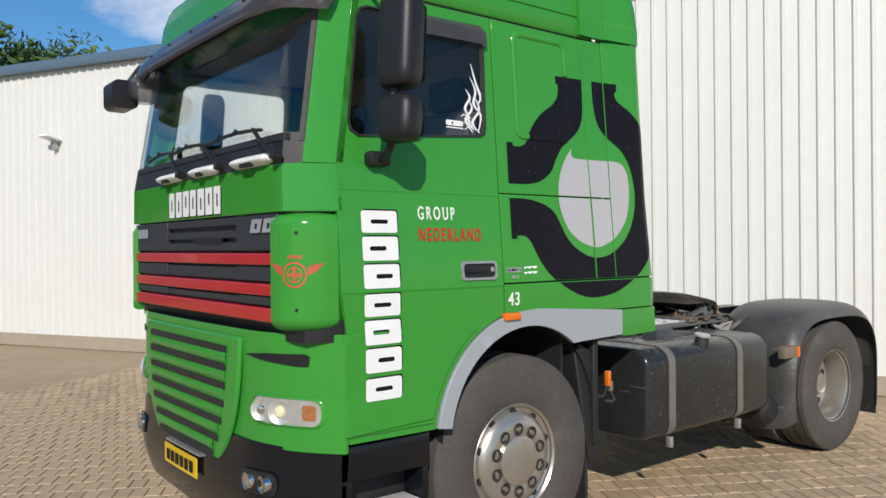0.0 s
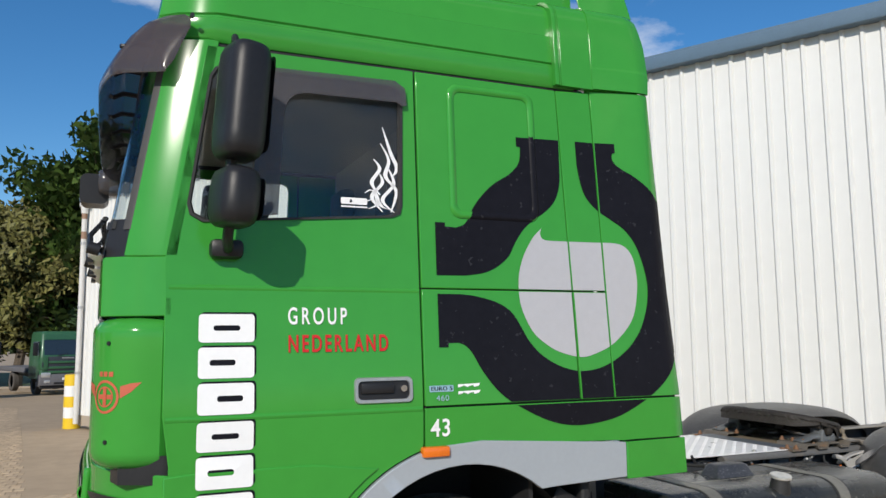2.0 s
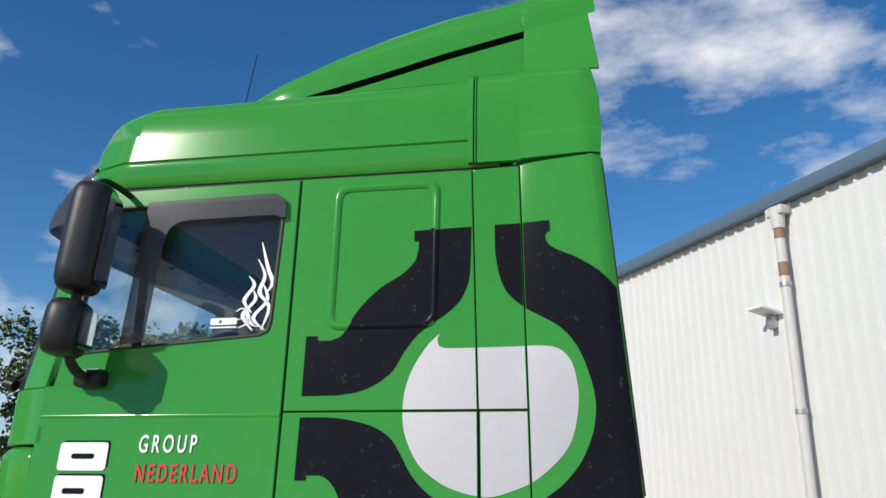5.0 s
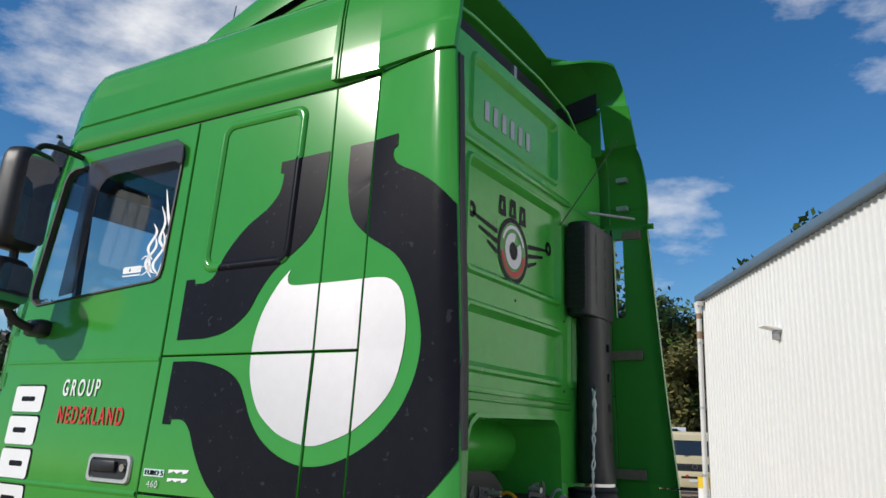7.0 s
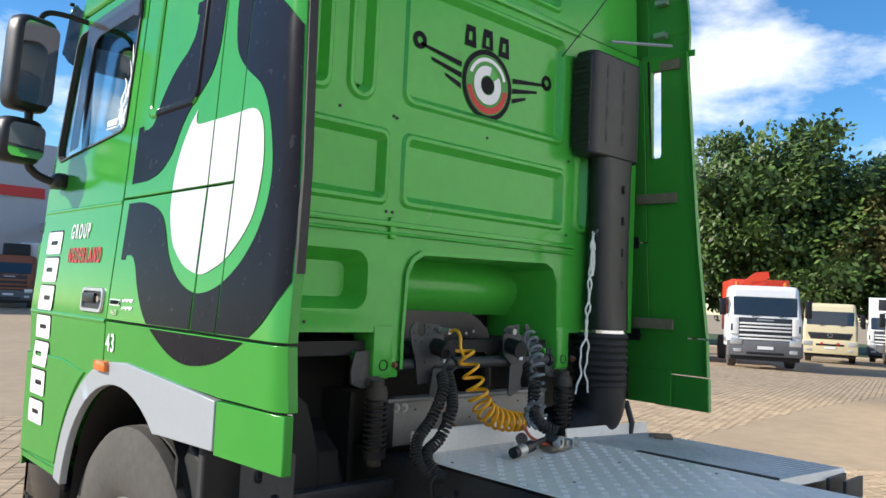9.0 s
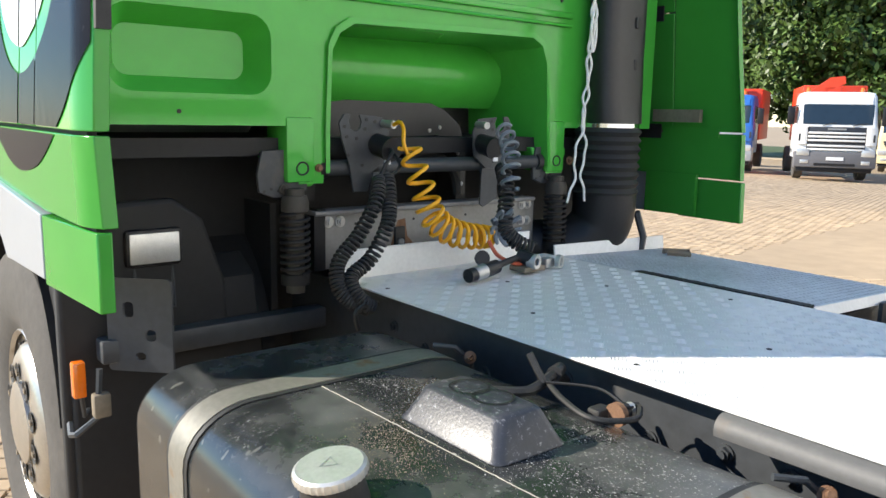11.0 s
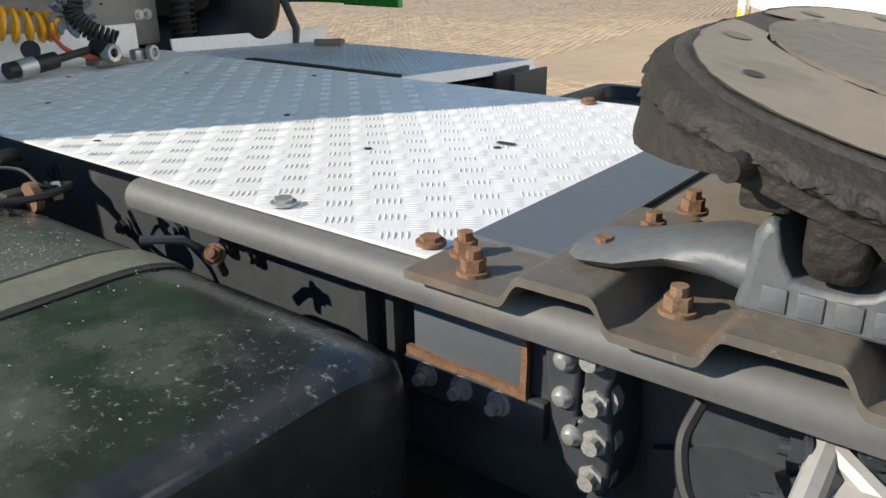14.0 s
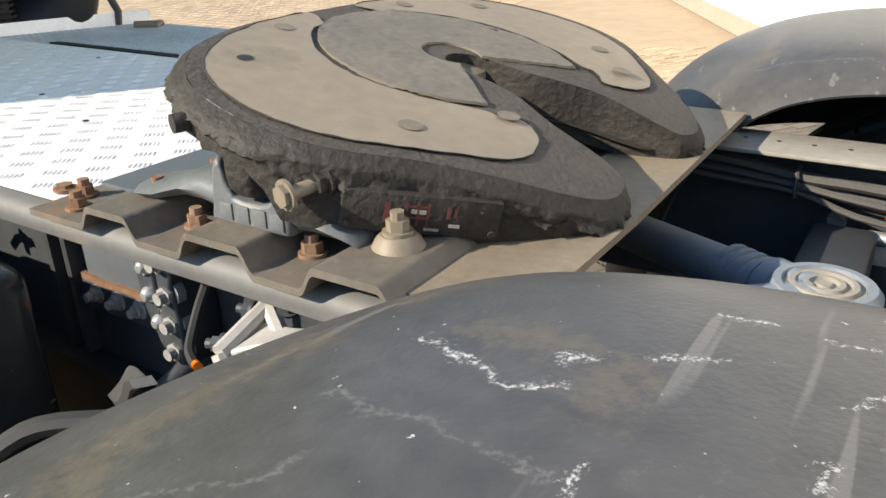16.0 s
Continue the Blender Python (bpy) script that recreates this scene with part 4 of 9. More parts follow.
for z0, z1 in ((1.712, 1.878), (1.57, 1.638), (1.46, 1.50)):
    for a, b in ((0.175, 0.60), (1.56, 2.165)):
        part("grille_field", front(a, b, z0, z1, -0.004, nu=8, nv=1, thick=0.03), GRILLE_GREY, grille, bevel=0.004)
for z0, z1, d in ((1.838, 1.878, -0.010), (1.775, 1.812, -0.012), (1.712, 1.752, -0.006), (1.57, 1.634, -0.014), (1.46, 1.496, -0.014)):
    part("grille_slat", front(0.60, 1.56, z0, z1, d, nu=10, nv=1, thick=0.03), GRILLE_GREY, grille, bevel=0.004)
part("grille_notch", front(0.78, 1.12, 1.745, 1.776, -0.004, nu=4, nv=1, thick=0.012), PLASTIC, grille)
on_front = lambda up: (lambda y, z: (fx(y) - up, y, z))
for y in (0.36, 0.235):
    part("type_badge", plate([(y + 0.050, 1.795), (y - 0.045, 1.795), (y - 0.070, 1.858), (y + 0.025, 1.858)], [[(y + 0.012, 1.812), (y - 0.022, 1.812), (y - 0.032, 1.838), (y + 0.002, 1.838)]], on_front(0.002), (-0.006, 0, 0)), GREY_PAINT, grille, "grey metallic type badge")
for k in range(3):
    part("maker_badge", plate([(2.10 - 0.07 * k, 1.79), (2.05 - 0.07 * k, 1.79), (2.05 - 0.07 * k, 1.845), (2.10 - 0.07 * k, 1.845)], [], on_front(0.002), (-0.005, 0, 0)), GREY_PAINT, grille)


CORNER = spline([(-1.358, 0.185, 0), (-1.352, 0.14, 0), (-1.335, 0.09, 0), (-1.295, 0.035, 0), (-1.22, -0.006, 0), (-1.130, -0.020, 0)], 6)


def corner_at(s):
    """A point of the corner panel's plan and its outward direction, s metres along it from the grille."""
    for p, q in zip(CORNER, CORNER[1:]):
        d = (q - p).length
        if s <= d or q is CORNER[-1]:
            t = (q - p).normalized()
            return p + t * s, Vector((t.y, -t.x, 0))
        s -= d


CORNER_LEN = sum((q - p).length for p, q in zip(CORNER, CORNER[1:]))


def corner_panel(flip):
    def f(u, v):
        z = 1.352 + 0.53 * v
        p, n = corner_at(u * CORNER_LEN)
        e = abs(2 * v - 1)
        p = p - n * (0.045 * max(0, (e - 0.80) / 0.20) ** 2.2)
        return (p.x, 2 * CY - p.y if flip else p.y, z)
    return part("corner_panel", grid(f, 24, 28, (0.03, -0.02 if flip else 0.02, 0)), GREEN, truck, "green wind deflector on the cab corner")


cp = corner_panel(False)
corner_panel(True)


def on_corner(s, z, up=0.002):
    p, n = corner_at(s)
    return (p.x + n.x * up, p.y + n.y * up, z)


for z in (1.79, 1.45):
    p, n = corner_at(0.155)
    part("screw", cyl(Vector((p.x, p.y, z)), Vector((p.x, p.y, z)) + n * 0.004, 0.008, n=10), PLASTIC, cp)
ES = 0.145
ringp = lambda r: [on_corner(ES + r * math.cos(2 * math.pi * i / 28), 1.605 + r * math.sin(2 * math.pi * i / 28)) for i in range(28)]
part("winged_badge", loft([ringp(0.058), ringp(0.049)], caps=False), RED_DULL, cp, "faded red winged wheel emblem")
part("winged_badge", loft([ringp(0.036), ringp(0.031)], caps=False), RED_DULL, cp)
for k in (-1, 1):
    part("winged_badge", plate([(ES + k * 0.062, 1.60), (ES + k * 0.10, 1.622), (ES + k * 0.135, 1.655), (ES + k * 0.10, 1.652), (ES + k * 0.062, 1.642)], [], lambda a, b: on_corner(a, b)), RED_DULL, cp)
part("winged_badge", plate([(ES - 0.008, 1.57), (ES + 0.008, 1.57), (ES + 0.008, 1.64), (ES - 0.008, 1.64)], [], lambda a, b: on_corner(a, b)), RED_DULL, cp)
part("winged_badge", plate([(ES - 0.03, 1.597), (ES + 0.03, 1.597), (ES + 0.03, 1.613), (ES - 0.03, 1.613)], [], lambda a, b: on_corner(a, b, 0.003)), RED_DULL, cp)
for k in range(3):
    part("winged_badge", plate([(ES - 0.032 + 0.024 * k, 1.675), (ES - 0.014 + 0.024 * k, 1.675), (ES - 0.014 + 0.024 * k, 1.692), (ES - 0.032 + 0.024 * k, 1.692)], [], lambda a, b: on_corner(a, b)), RED_DULL, cp)
# slotted wind deflector on the far corner
slots = [rrect(-1.25, -1.205, 1.345 + 0.1 * k, 1.425 + 0.1 * k, 0.015) for k in range(5)]
fd = part("far_deflector", plate(rrect(-1.275, -1.09, 1.31, 1.86, 0.03), slots, lambda x, z: (x, 2 * CY + 0.10, z), (0, 0.03, 0)), GREEN, truck, "green slotted wind deflector on the far corner", bevel=0.006)
part("deflector_back", box(-1.262, -1.10, 2 * CY + 0.118, 2 * CY + 0.122, 1.33, 1.84), PLASTIC, fd)

# lower front
low = part("lower_front", front(0.0, 2 * CY, 0.80, 1.335, -0.005, nu=60, plan=fl), GREEN, truck, bevel=0.005)
part("gap_strip", front(0.02, 2 * CY - 0.02, 1.30, 1.40, -0.06, nu=30, nv=1), PLASTIC, truck)


def central(u, v):
    z = 0.62 + 0.68 * v
    half = 0.68 * (1 - 0.42 * (1 - v) ** 3)
    y = CY + (2 * u - 1) * half
    return (fl(y) - 0.018 - 0.012 * math.sin(math.pi * v), y, z)


cg = part("lower_grille", grid(central, 20, 16, (0.03, 0, 0)), GREEN, low, bevel=0.012)
for k in range(7):
    z = 1.235 - 0.09 * k
    half = 0.56 * (1 - 0.42 * (1 - (z - 0.62) / 0.68) ** 3)
    part("grille_slot", grid(lambda u, v: (fl(CY + (2 * u - 1) * half) - 0.031 - 0.004 * math.sin(math.pi * (z - 0.62) / 0.68), CY + (2 * u - 1) * half, z + 0.034 * (v - 0.5) - 0.004 * (2 * u - 1) ** 2), 14, 1, (0.004, 0, 0)), RUBBER, cg)
    if k:
        part("grille_louvre", grid(lambda u, v: (fl(CY + (2 * u - 1) * half) - 0.029 - 0.010 * math.sin(math.pi * v), CY + (2 * u - 1) * half, z + 0.018 + 0.052 * v), 14, 4, (0.006, 0, 0)), GREEN, cg)


def bumper(u, v):
    z = 0.33 + 0.49 * v
    y = -0.015 + u * (2 * CY + 0.03)
    return (fl(y) - 0.03 * math.sin(math.pi * min(1, v * 1.2)) - 0.012 + 0.05 * (1 - v) ** 2, y, z)


bp = part("bumper", grid(bumper, 40, 8, (0.04, 0, 0)), BUMPER, truck, "dark glossy front bumper", bevel=0.005)
for flip in (0, 1):
    Y = (lambda y: 2 * CY - y) if flip else (lambda y: y)
    bx = lambda x0, x1, y0, y1, z0, z1, c=0.012: box(x0, x1, min(Y(y0), Y(y1)), max(Y(y0), Y(y1)), z0, z1, chamfer=c)
    be = part("bumper_end", bx(-1.13, -0.62, -0.015, 0.16, 0.66, 0.825), BUMPER, truck, "black side of the bumper with a step")
    part("bumper_post", bx(-1.13, -1.06, -0.015, 0.16, 0.34, 0.665), BUMPER, be)
    part("bumper_post", bx(-0.66, -0.62, -0.005, 0.16, 0.34, 0.665), BUMPER, be)
    part("step_wall", bx(-1.07, -0.65, 0.15, 0.17, 0.34, 0.67), UNDER, be)
    part("step", bx(-1.065, -0.655, -0.02, 0.155, 0.46, 0.50), PLASTIC, be)
    part("step_tread", bx(-1.05, -0.67, -0.012, 0.14, 0.499, 0.506, 0.002), ALU, be, "aluminium tread of the step")
part("number_plate", grid(lambda u, v: (fl(0.93 + 0.48 * u) - 0.052, 0.93 + 0.48 * u, 0.53 + 0.105 * v), 4, 1, (0.006, 0, 0)), YELLOW, bp, "yellow number plate with dark bars")
for k in range(6):
    part("plate_bar", grid(lambda u, v: (fl(0.97 + 0.068 * k) - 0.060, 0.97 + 0.068 * k + 0.044 * u, 0.553 + 0.06 * v), 1, 1, (0.002, 0, 0)), DECAL_BLACK, bp)
part("plate_step", grid(lambda u, v: (fl(0.88 + 0.5 * u) - 0.055 + 0.06 * v, 0.88 + 0.5 * u, 0.665), 4, 1, (0, 0, -0.01)), STEEL, bp)


def headlamp(flip):
    Y = (lambda y: 2 * CY - y) if flip else (lambda y: y)
    def P(y, z, d):
        edge = side_y(z)
        return (fl((y - edge) / (CY - edge) * CY) + 0.005 - d, Y(y), z)
    zc = 0.975
    o = rrect(0.035, 0.392, 0.918, 1.040, 0.045)
    od = dense(o)
    sc = lambda k: [(0.21 + (a - 0.21) * k, zc + (b - zc) * (1 + (k - 1) * 2)) for a, b in od]
    h = part("headlamp", loft([[P(y, z, d) for y, z in sc(k)] for k, d in ((1.07, 0.002), (1.045, 0.010), (1.0, 0.012), (0.985, 0.004))], caps=False), GREEN, low, "clear glass headlamp with orange indicator")
    part("reflector", sheet(o, lambda y, z: P(y, z, 0.004)), LAMP_DULL, h)
    for y, r in ((0.325, 0.050), (0.215, 0.056)):
        m = Matrix.Translation(P(y, zc, 0.010)) @ pose(0, 0, 0, 0, 0, 90 + (-42 if flip else 42))
        part("lamp_bowl", lathe([(0.0, -0.006), (r * 0.25, -0.008), (r * 0.5, -0.004), (r * 0.8, 0.002), (r, 0.006), (r * 1.04, 0.004), (r * 1.05, -0.01)], 28, m), LAMP_DULL, h)
        part("lamp_bulb", lathe([(0.0, 0.012), (r * 0.35, 0.008), (r * 0.55, -0.004)], 16, m), YELLOW_GLASS if y < 0.3 else CHROME, h)
    part("indicator", sheet(rrect(0.058, 0.115, 0.945, 1.015, 0.014), lambda y, z: P(y, z, 0.008), 3), AMBER, h)
    part("lens", sheet(o, lambda y, z: P(y, z, 0.014)), LENS, h).visible_shadow = False
    part("intake_slot", sheet([(0.085, 1.190), (0.13, 1.188), (0.30, 1.205), (0.46, 1.226), (0.30, 1.24), (0.10, 1.245), (0.08, 1.235)], lambda y, z: P(y, z, 0.008), 4), PLASTIC, low)
    fr = part("fog_frame", sheet(rrect(0.22, 0.47, 0.585, 0.695, 0.045), lambda y, z: (fl(y) - 0.034, Y(y), z), 4), PLASTIC, bp)
    for i in range(2):
        y = 0.29 + 0.10 * i
        part("fog_lamp", lathe([(0.0, 0.0), (0.02, 0.004), (0.034, 0.008), (0.040, 0.012), (0.042, 0.0), (0.042, -0.02)], 22, Matrix.Translation((fl(y) - 0.036, Y(y), 0.64)) @ pose(0, 0, 0, 0, 0, 90)), CHROME, fr)


headlamp(False)
headlamp(True)

# ---- windscreen, pillars, visor ----
for flip in (0, 1):
    e = (lambda u, z: u * 0.058 + 0.0) if not flip else (lambda u, z: 2 * CY - u * 0.058)
    part("front_pillar", front(0, 0, 2.10, 2.95, 0.004, nu=8, nv=8, thick=0.04, edge=e), GREEN, truck, bevel=0.005)
part("scuttle", front(0.058, 2 * CY - 0.058, 2.10, 2.24, -0.002, nu=36, nv=3, thick=0.03), PLASTIC, truck)
ws = part("windscreen", front(0.055, 2 * CY - 0.055, 2.225, 2.93, -0.006, nu=36, nv=8, thick=0.006), GLASS, truck, "tinted curved windscreen")
ws.visible_shadow = False
for a, b, c, d in ((0.055, 0.069, 2.2, 2.93), (2 * CY - 0.069, 2 * CY - 0.055, 2.2, 2.93), (0.1, 2 * CY - 0.1, 2.88, 2.95), (0.1, 2 * CY - 0.1, 2.205, 2.235)):
    part("windscreen_seal", front(a, b, c, d, 0.004, nu=3 if b - a < 0.1 else 36, nv=8 if b - a < 0.1 else 1, thick=0.012), RUBBER, truck)
for p, top, tip, c0, c1 in ((0.105, 0.41, 0.98, 0.185, 0.58), (0.68, 1.06, 1.52, 0.775, 1.115), (1.22, 1.52, 1.90, 1.275, 1.64)):
    w = part("wiper", cyl((fx(p) - 0.02, p, 2.125), (fx(p) - 0.06, p, 2.135), 0.022), PLASTIC, truck, "black windscreen wiper")
    part("wiper_arm", tube([(fx(p) - 0.05, p, 2.13), (fx(p + 0.1) - 0.04, p + 0.1, 2.19), (fx(top) - 0.015 + lean(2.28), top, 2.285)], 0.010, 6), PLASTIC, w)
    part("wiper_blade", tube([(fx(top + (tip - top) * a - 0.1) - 0.018 + lean(2.26), top - 0.1 + (tip - top + 0.1) * a, 2.27 + 0.02 * math.sin(math.pi * a) - 0.008 * a) for a in [j / 8 for j in range(9)]], 0.009, 6), RUBBER, w)
    for a, b in ((top + 0.1, top + 0.22), (top + 0.3, top + 0.4)):
        part("blade_bow", tube([(fx(a) - 0.022 + lean(2.26), a, 2.272), (fx(a) - 0.03 + lean(2.26), (a + b) / 2, 2.30), (fx(b) - 0.022 + lean(2.26), b, 2.272)], 0.005, 5), PLASTIC, w)
    def cover(u, v):
        y = c0 + (c1 - c0) * u
        e = max(0.0, abs(2 * u - 1) - 0.8) / 0.2
        return (fx(y) - 0.012 - 0.035 * math.sin(math.pi * v) * (1 - 0.6 * e * e), y, 2.102 + 0.012 * e + (0.052 - 0.016 * e) * v)
    rc = part("roller_cover", grid(cover, 16, 8, (0.02, 0, 0)), ALU_WHITE, w, "light grey scuttle cover", bevel=0.004)
    part("cover_slot", grid(lambda u, v: (fx(c0) - 0.050 + 0.001 * v, c0 + 0.14 + (c1 - c0 - 0.28) * u, 2.100 + 0.020 * v), 4, 1, (0.02, 0, 0)), PLASTIC, rc)


VIS = ((0.0, 0.03, -0.022, 0.055), (0.25, -0.045, -0.050, 0.095), (0.5, -0.11, -0.10, 0.11), (0.75, -0.17, -0.17, 0.075), (0.92, -0.20, -0.225, 0.03), (1.0, -0.198, -0.262, 0.0))  # along the visor: out, down, depth of its end


def visor(u, v):
    s = 2 * u - 1
    e = abs(s)
    k = max(0.0, (e - 0.92) / 0.08)
    y = CY + math.copysign((CY - 0.05) * min(e / 0.92, 1) + 0.035 * math.sin(k * math.pi / 2), s)
    out, down, deep = (lerp([(r[0], r[i]) for r in VIS], v) for i in (1, 2, 3))
    drop = deep * (1 - math.cos(k * math.pi / 2)) ** 0.7 if k else 0.0
    out *= 0.92 * (1 - 0.5 * max(0.0, (abs(y - CY) / CY - 0.6) / 0.4) ** 2)
    return (fx(min(max(y, 0.04), 2 * CY - 0.04)) + lean(3.0) + 0.005 + out + 0.03 * k * v, y, 3.056 + down - drop)


vz = part("sun_visor", grid(visor, 75, 14, (0.002, 0, -0.004)), VISOR, truck, "smoked plastic sun visor above the windscreen", sharp=1.2)
for i in range(7):
    q0, q1 = Vector(visor(0.08 + 0.14 * i, 0.30)), Vector(visor(0.08 + 0.14 * i, 0.62))
    down = Vector((0, 0, -0.016))
    part("visor_bracket", tube([Vector((q0.x + 0.06, q0.y, q0.z - 0.07)), q0.lerp(q1, 0.4) + down * 2.2, q1 + down], 0.011, 6), PLASTIC, vz)
    part("bracket_pad", cyl(q1 + down, q1 + down * 0.4, 0.018, n=10), PLASTIC, vz)
for x, y, z in ((-1.06, 0.018, 3.02), (-1.06, 2 * CY - 0.018, 3.02)):
    part("visor_screw", cyl((x, y - 0.01, z), (x, y + 0.01, z), 0.009, n=10), PLASTIC, vz)

fm = part("front_mirror", loft([[(-1.31 + (a + 1.31) * k, b * k + 2.10, z) for a, b in rrect(-1.40, -1.22, -0.12, 0.12, 0.04)] for z, k in ((2.67, 0.8), (2.685, 0.97), (2.74, 1.0), (2.80, 0.97), (2.815, 0.8))]), SMOKE, truck, "smoked front mirror under the visor", sharp=0.9)
part("mirror_arm", tube([(-1.30, 2.10, 2.81), (-1.27, 2.10, 2.87), (-1.20, 2.10, 2.92)], 0.011, 8), PLASTIC, fm)

# ---- cab inside ----
part("cab_floor", box(-1.0, 0.66, 0.1, 2 * CY - 0.1, 1.45, 1.5), UNDER, truck)
part("bunk_wall", box(0.10, 0.14, 0.12, 2 * CY - 0.12, 1.5, 2.93), HEADLINER, truck)
part("cab_ceiling", box(-0.95, 0.66, 0.1, 2 * CY - 0.1, 2.93, 2.96), HEADLINER, truck)
part("dashboard", front(0.12, 2 * CY - 0.12, 1.95, 2.22, -0.28, nu=20, nv=2, thick=0.22), DARK_IN, truck)
wheel_m = Matrix.Translation((-0.78, 0.62, 2.22)) @ pose(0, 0, 0, 0, -55, 0)
sw = part("steering_wheel", tube([wheel_m @ Vector((0.23 * math.cos(a * math.pi / 16), 0.23 * math.sin(a * math.pi / 16), 0)) for a in range(32)], 0.016, 8, closed=True), RUBBER, truck)
part("spoke", tube([wheel_m @ Vector((0, -0.22, 0)), wheel_m @ Vector((0, 0, -0.03)), wheel_m @ Vector((0, 0.22, 0))], 0.02, 6), RUBBER, sw)
for y in (0.62, 1.72):
    seat = part("seat", box(-0.52, -0.02, y - 0.26, y + 0.26, 1.82, 1.98, chamfer=0.05), SEAT, truck, "dark grey cloth driver's seat")
    part("backrest", box(-0.07, 0.07, y - 0.25, y + 0.25, 1.95, 2.52, chamfer=0.05, m=None), SEAT, seat)
    part("headrest", box(-0.04, 0.06, y - 0.14, y + 0.14, 2.53, 2.72, chamfer=0.04), SEAT, seat)

# ---- roof ----
def roof_ring(z, inset, extra, back=0.655, n=40):
    pts = []
    for i in range(n + 1):
        y = 2 * CY * i / n
        s = side_y(2.95) + inset
        pts.append((fx(y) + lean(min(z, 3.3)) + extra, s + (y / (2 * CY)) * (2 * CY - 2 * s), z))
    y0, y1 = side_y(2.95) + inset, 2 * CY - side_y(2.95) - inset
    x0, x1 = pts[0][0], pts[-1][0]
    return pts + [(x1 + (back - x1) * k, y1, z) for k in (0.02, 0.06, 0.2, 0.55, 1.0)] + [(x0 + (back - x0) * k, y0, z) for k in (1.0, 0.55, 0.2, 0.06, 0.02)]


ROOF = ((2.945, 0.012, 0.02), (2.96, 0.0, 0.0), (3.043, 0.003, 0.008), (3.049, 0.013, 0.010), (3.057, 0.013, 0.010), (3.064, 0.005, 0.008), (3.184, 0.012, -0.03), (3.187, 0.016, -0.03), (3.27, 0.024, -0.04), (3.305, 0.036, -0.035), (3.335, 0.062, 0.0), (3.355, 0.11, 0.06), (3.37, 0.20, 0.16), (3.378, 0.4, 0.5))
roof = part("roof", loft([[(x, y, z + 0.03 * max(0, x + 0.3) * max(0, z - 3.1) / 0.27) for x, y, z in roof_ring(z_, i, e)] for z_, i, e in ROOF]), GREEN, truck, "raised green cab roof", sharp=0.75)
SP_TOP = [(-0.62, 3.36), (-0.543, 3.398), (-0.37, 3.518), (-0.115, 3.637), (0.148, 3.733), (0.418, 3.807), (0.693, 3.852), (0.90, 3.905)]
SP_LOW = [(-0.62, 3.34), (-0.24, 3.405), (0.146, 3.499), (0.412, 3.569), (0.752, 3.644), (1.06, 3.713)]
UPROF = [(0.028, 2.95), (0.031, 3.043), (0.033, 3.064), (0.041, 3.187), (0.053, 3.28), (0.066, 3.33), (0.095, 3.365), (0.145, 3.39), (0.20, 3.40)]
for flip in (0, 1):
    Y = (lambda y: 2 * CY - y) if flip else (lambda y: y)
    for x0, w, d in ((0.535, 0.020, 0.008), (0.560, 0.006, 0.005), (0.570, 0.174, 0.003)):
        bmx = solid(loft([[(x, Y(y - d), z) for y, z in UPROF] for x in (x0, x0 + w)], closed=False, caps=False), (0, -0.03 if flip else 0.03, 0))
        part("roof_rib" if w < 0.1 else "roof_strip", bmx, GREEN, roof, bevel=0.0015)
    def ext(k, y, z):
        u = k / 8
        return ((far_x if flip else float)(0.735 + (rear_x(z) - 0.735) * u), Y(y - 0.006 - 0.035 * u * max(0, min(1, (3.45 - z) / 0.45)) + 0.022 * max(0, (u - 0.75) / 0.25) ** 2), z + 0.004)
    rings = [[ext(k, y, z) for k in range(9)] for y, z in [(p.x, p.y) for p in spline([(a, b, 0) for a, b in UPROF[:-1]], 3)]]
    part("upper_extender", solid(loft(rings, closed=False, caps=False), (0, -0.02 if flip else 0.02, 0)), GREEN, truck, sharp=1.0)
    part("spoiler_cheek", grid(lambda u, v: (0.754 + (0.307 - 0.035 * v) * u * (0.62 if flip else 1.0), Y(0.130 + 0.087 * v + 0.02 * max(0, u - 0.6) * (1 - v)), 3.385 + (lerp(SP_LOW, 0.754 + (0.307 - 0.035 * v) * u) - 0.003 - 3.385 - (0.09 * u if flip else 0.0)) * v), 10, 6, (0, -0.015 if flip else 0.015, 0)), GREEN, truck, bevel=0.004)


# spoiler: a shell that rises to the rear
def shoulder(x, w, top, low):
    """The rolled side of the spoiler: w from 0 on its top to 1 at its lower edge."""
    a = w * math.pi / 2
    return 0.40 + (0.215 - 0.40) * math.sin(a) ** 0.8, low + (top - low) * math.cos(a) ** 0.75


def spoiler(u, v):
    side = abs(2 * u - 1)
    w = max(0.0, (side - 0.72) / 0.28)
    x = -0.60 + (1.16 + 0.13 * max(0, min(1, (side - 0.60) / 0.12)) + 0.062 * w) * v
    top = lerp(SP_TOP, x)
    grow = min(1.0, (x + 0.62) / 0.28)
    y, z = shoulder(x, w, top, top + (lerp(SP_LOW, x) - top) * (0.35 + 0.65 * grow))
    if w == 0:
        y, z = CY - (CY - 0.40) * side / 0.72, top + 0.07 * (1 - (side / 0.72) ** 3) * v
    y += 0.06 * (1 - grow)
    return (x, 2 * CY - y if u > 0.5 else y, z)


sp = part("roof_spoiler", grid(spoiler, 80, 24, (0, 0, -0.012)), GREEN, truck, "green roof spoiler", bevel=0.004)


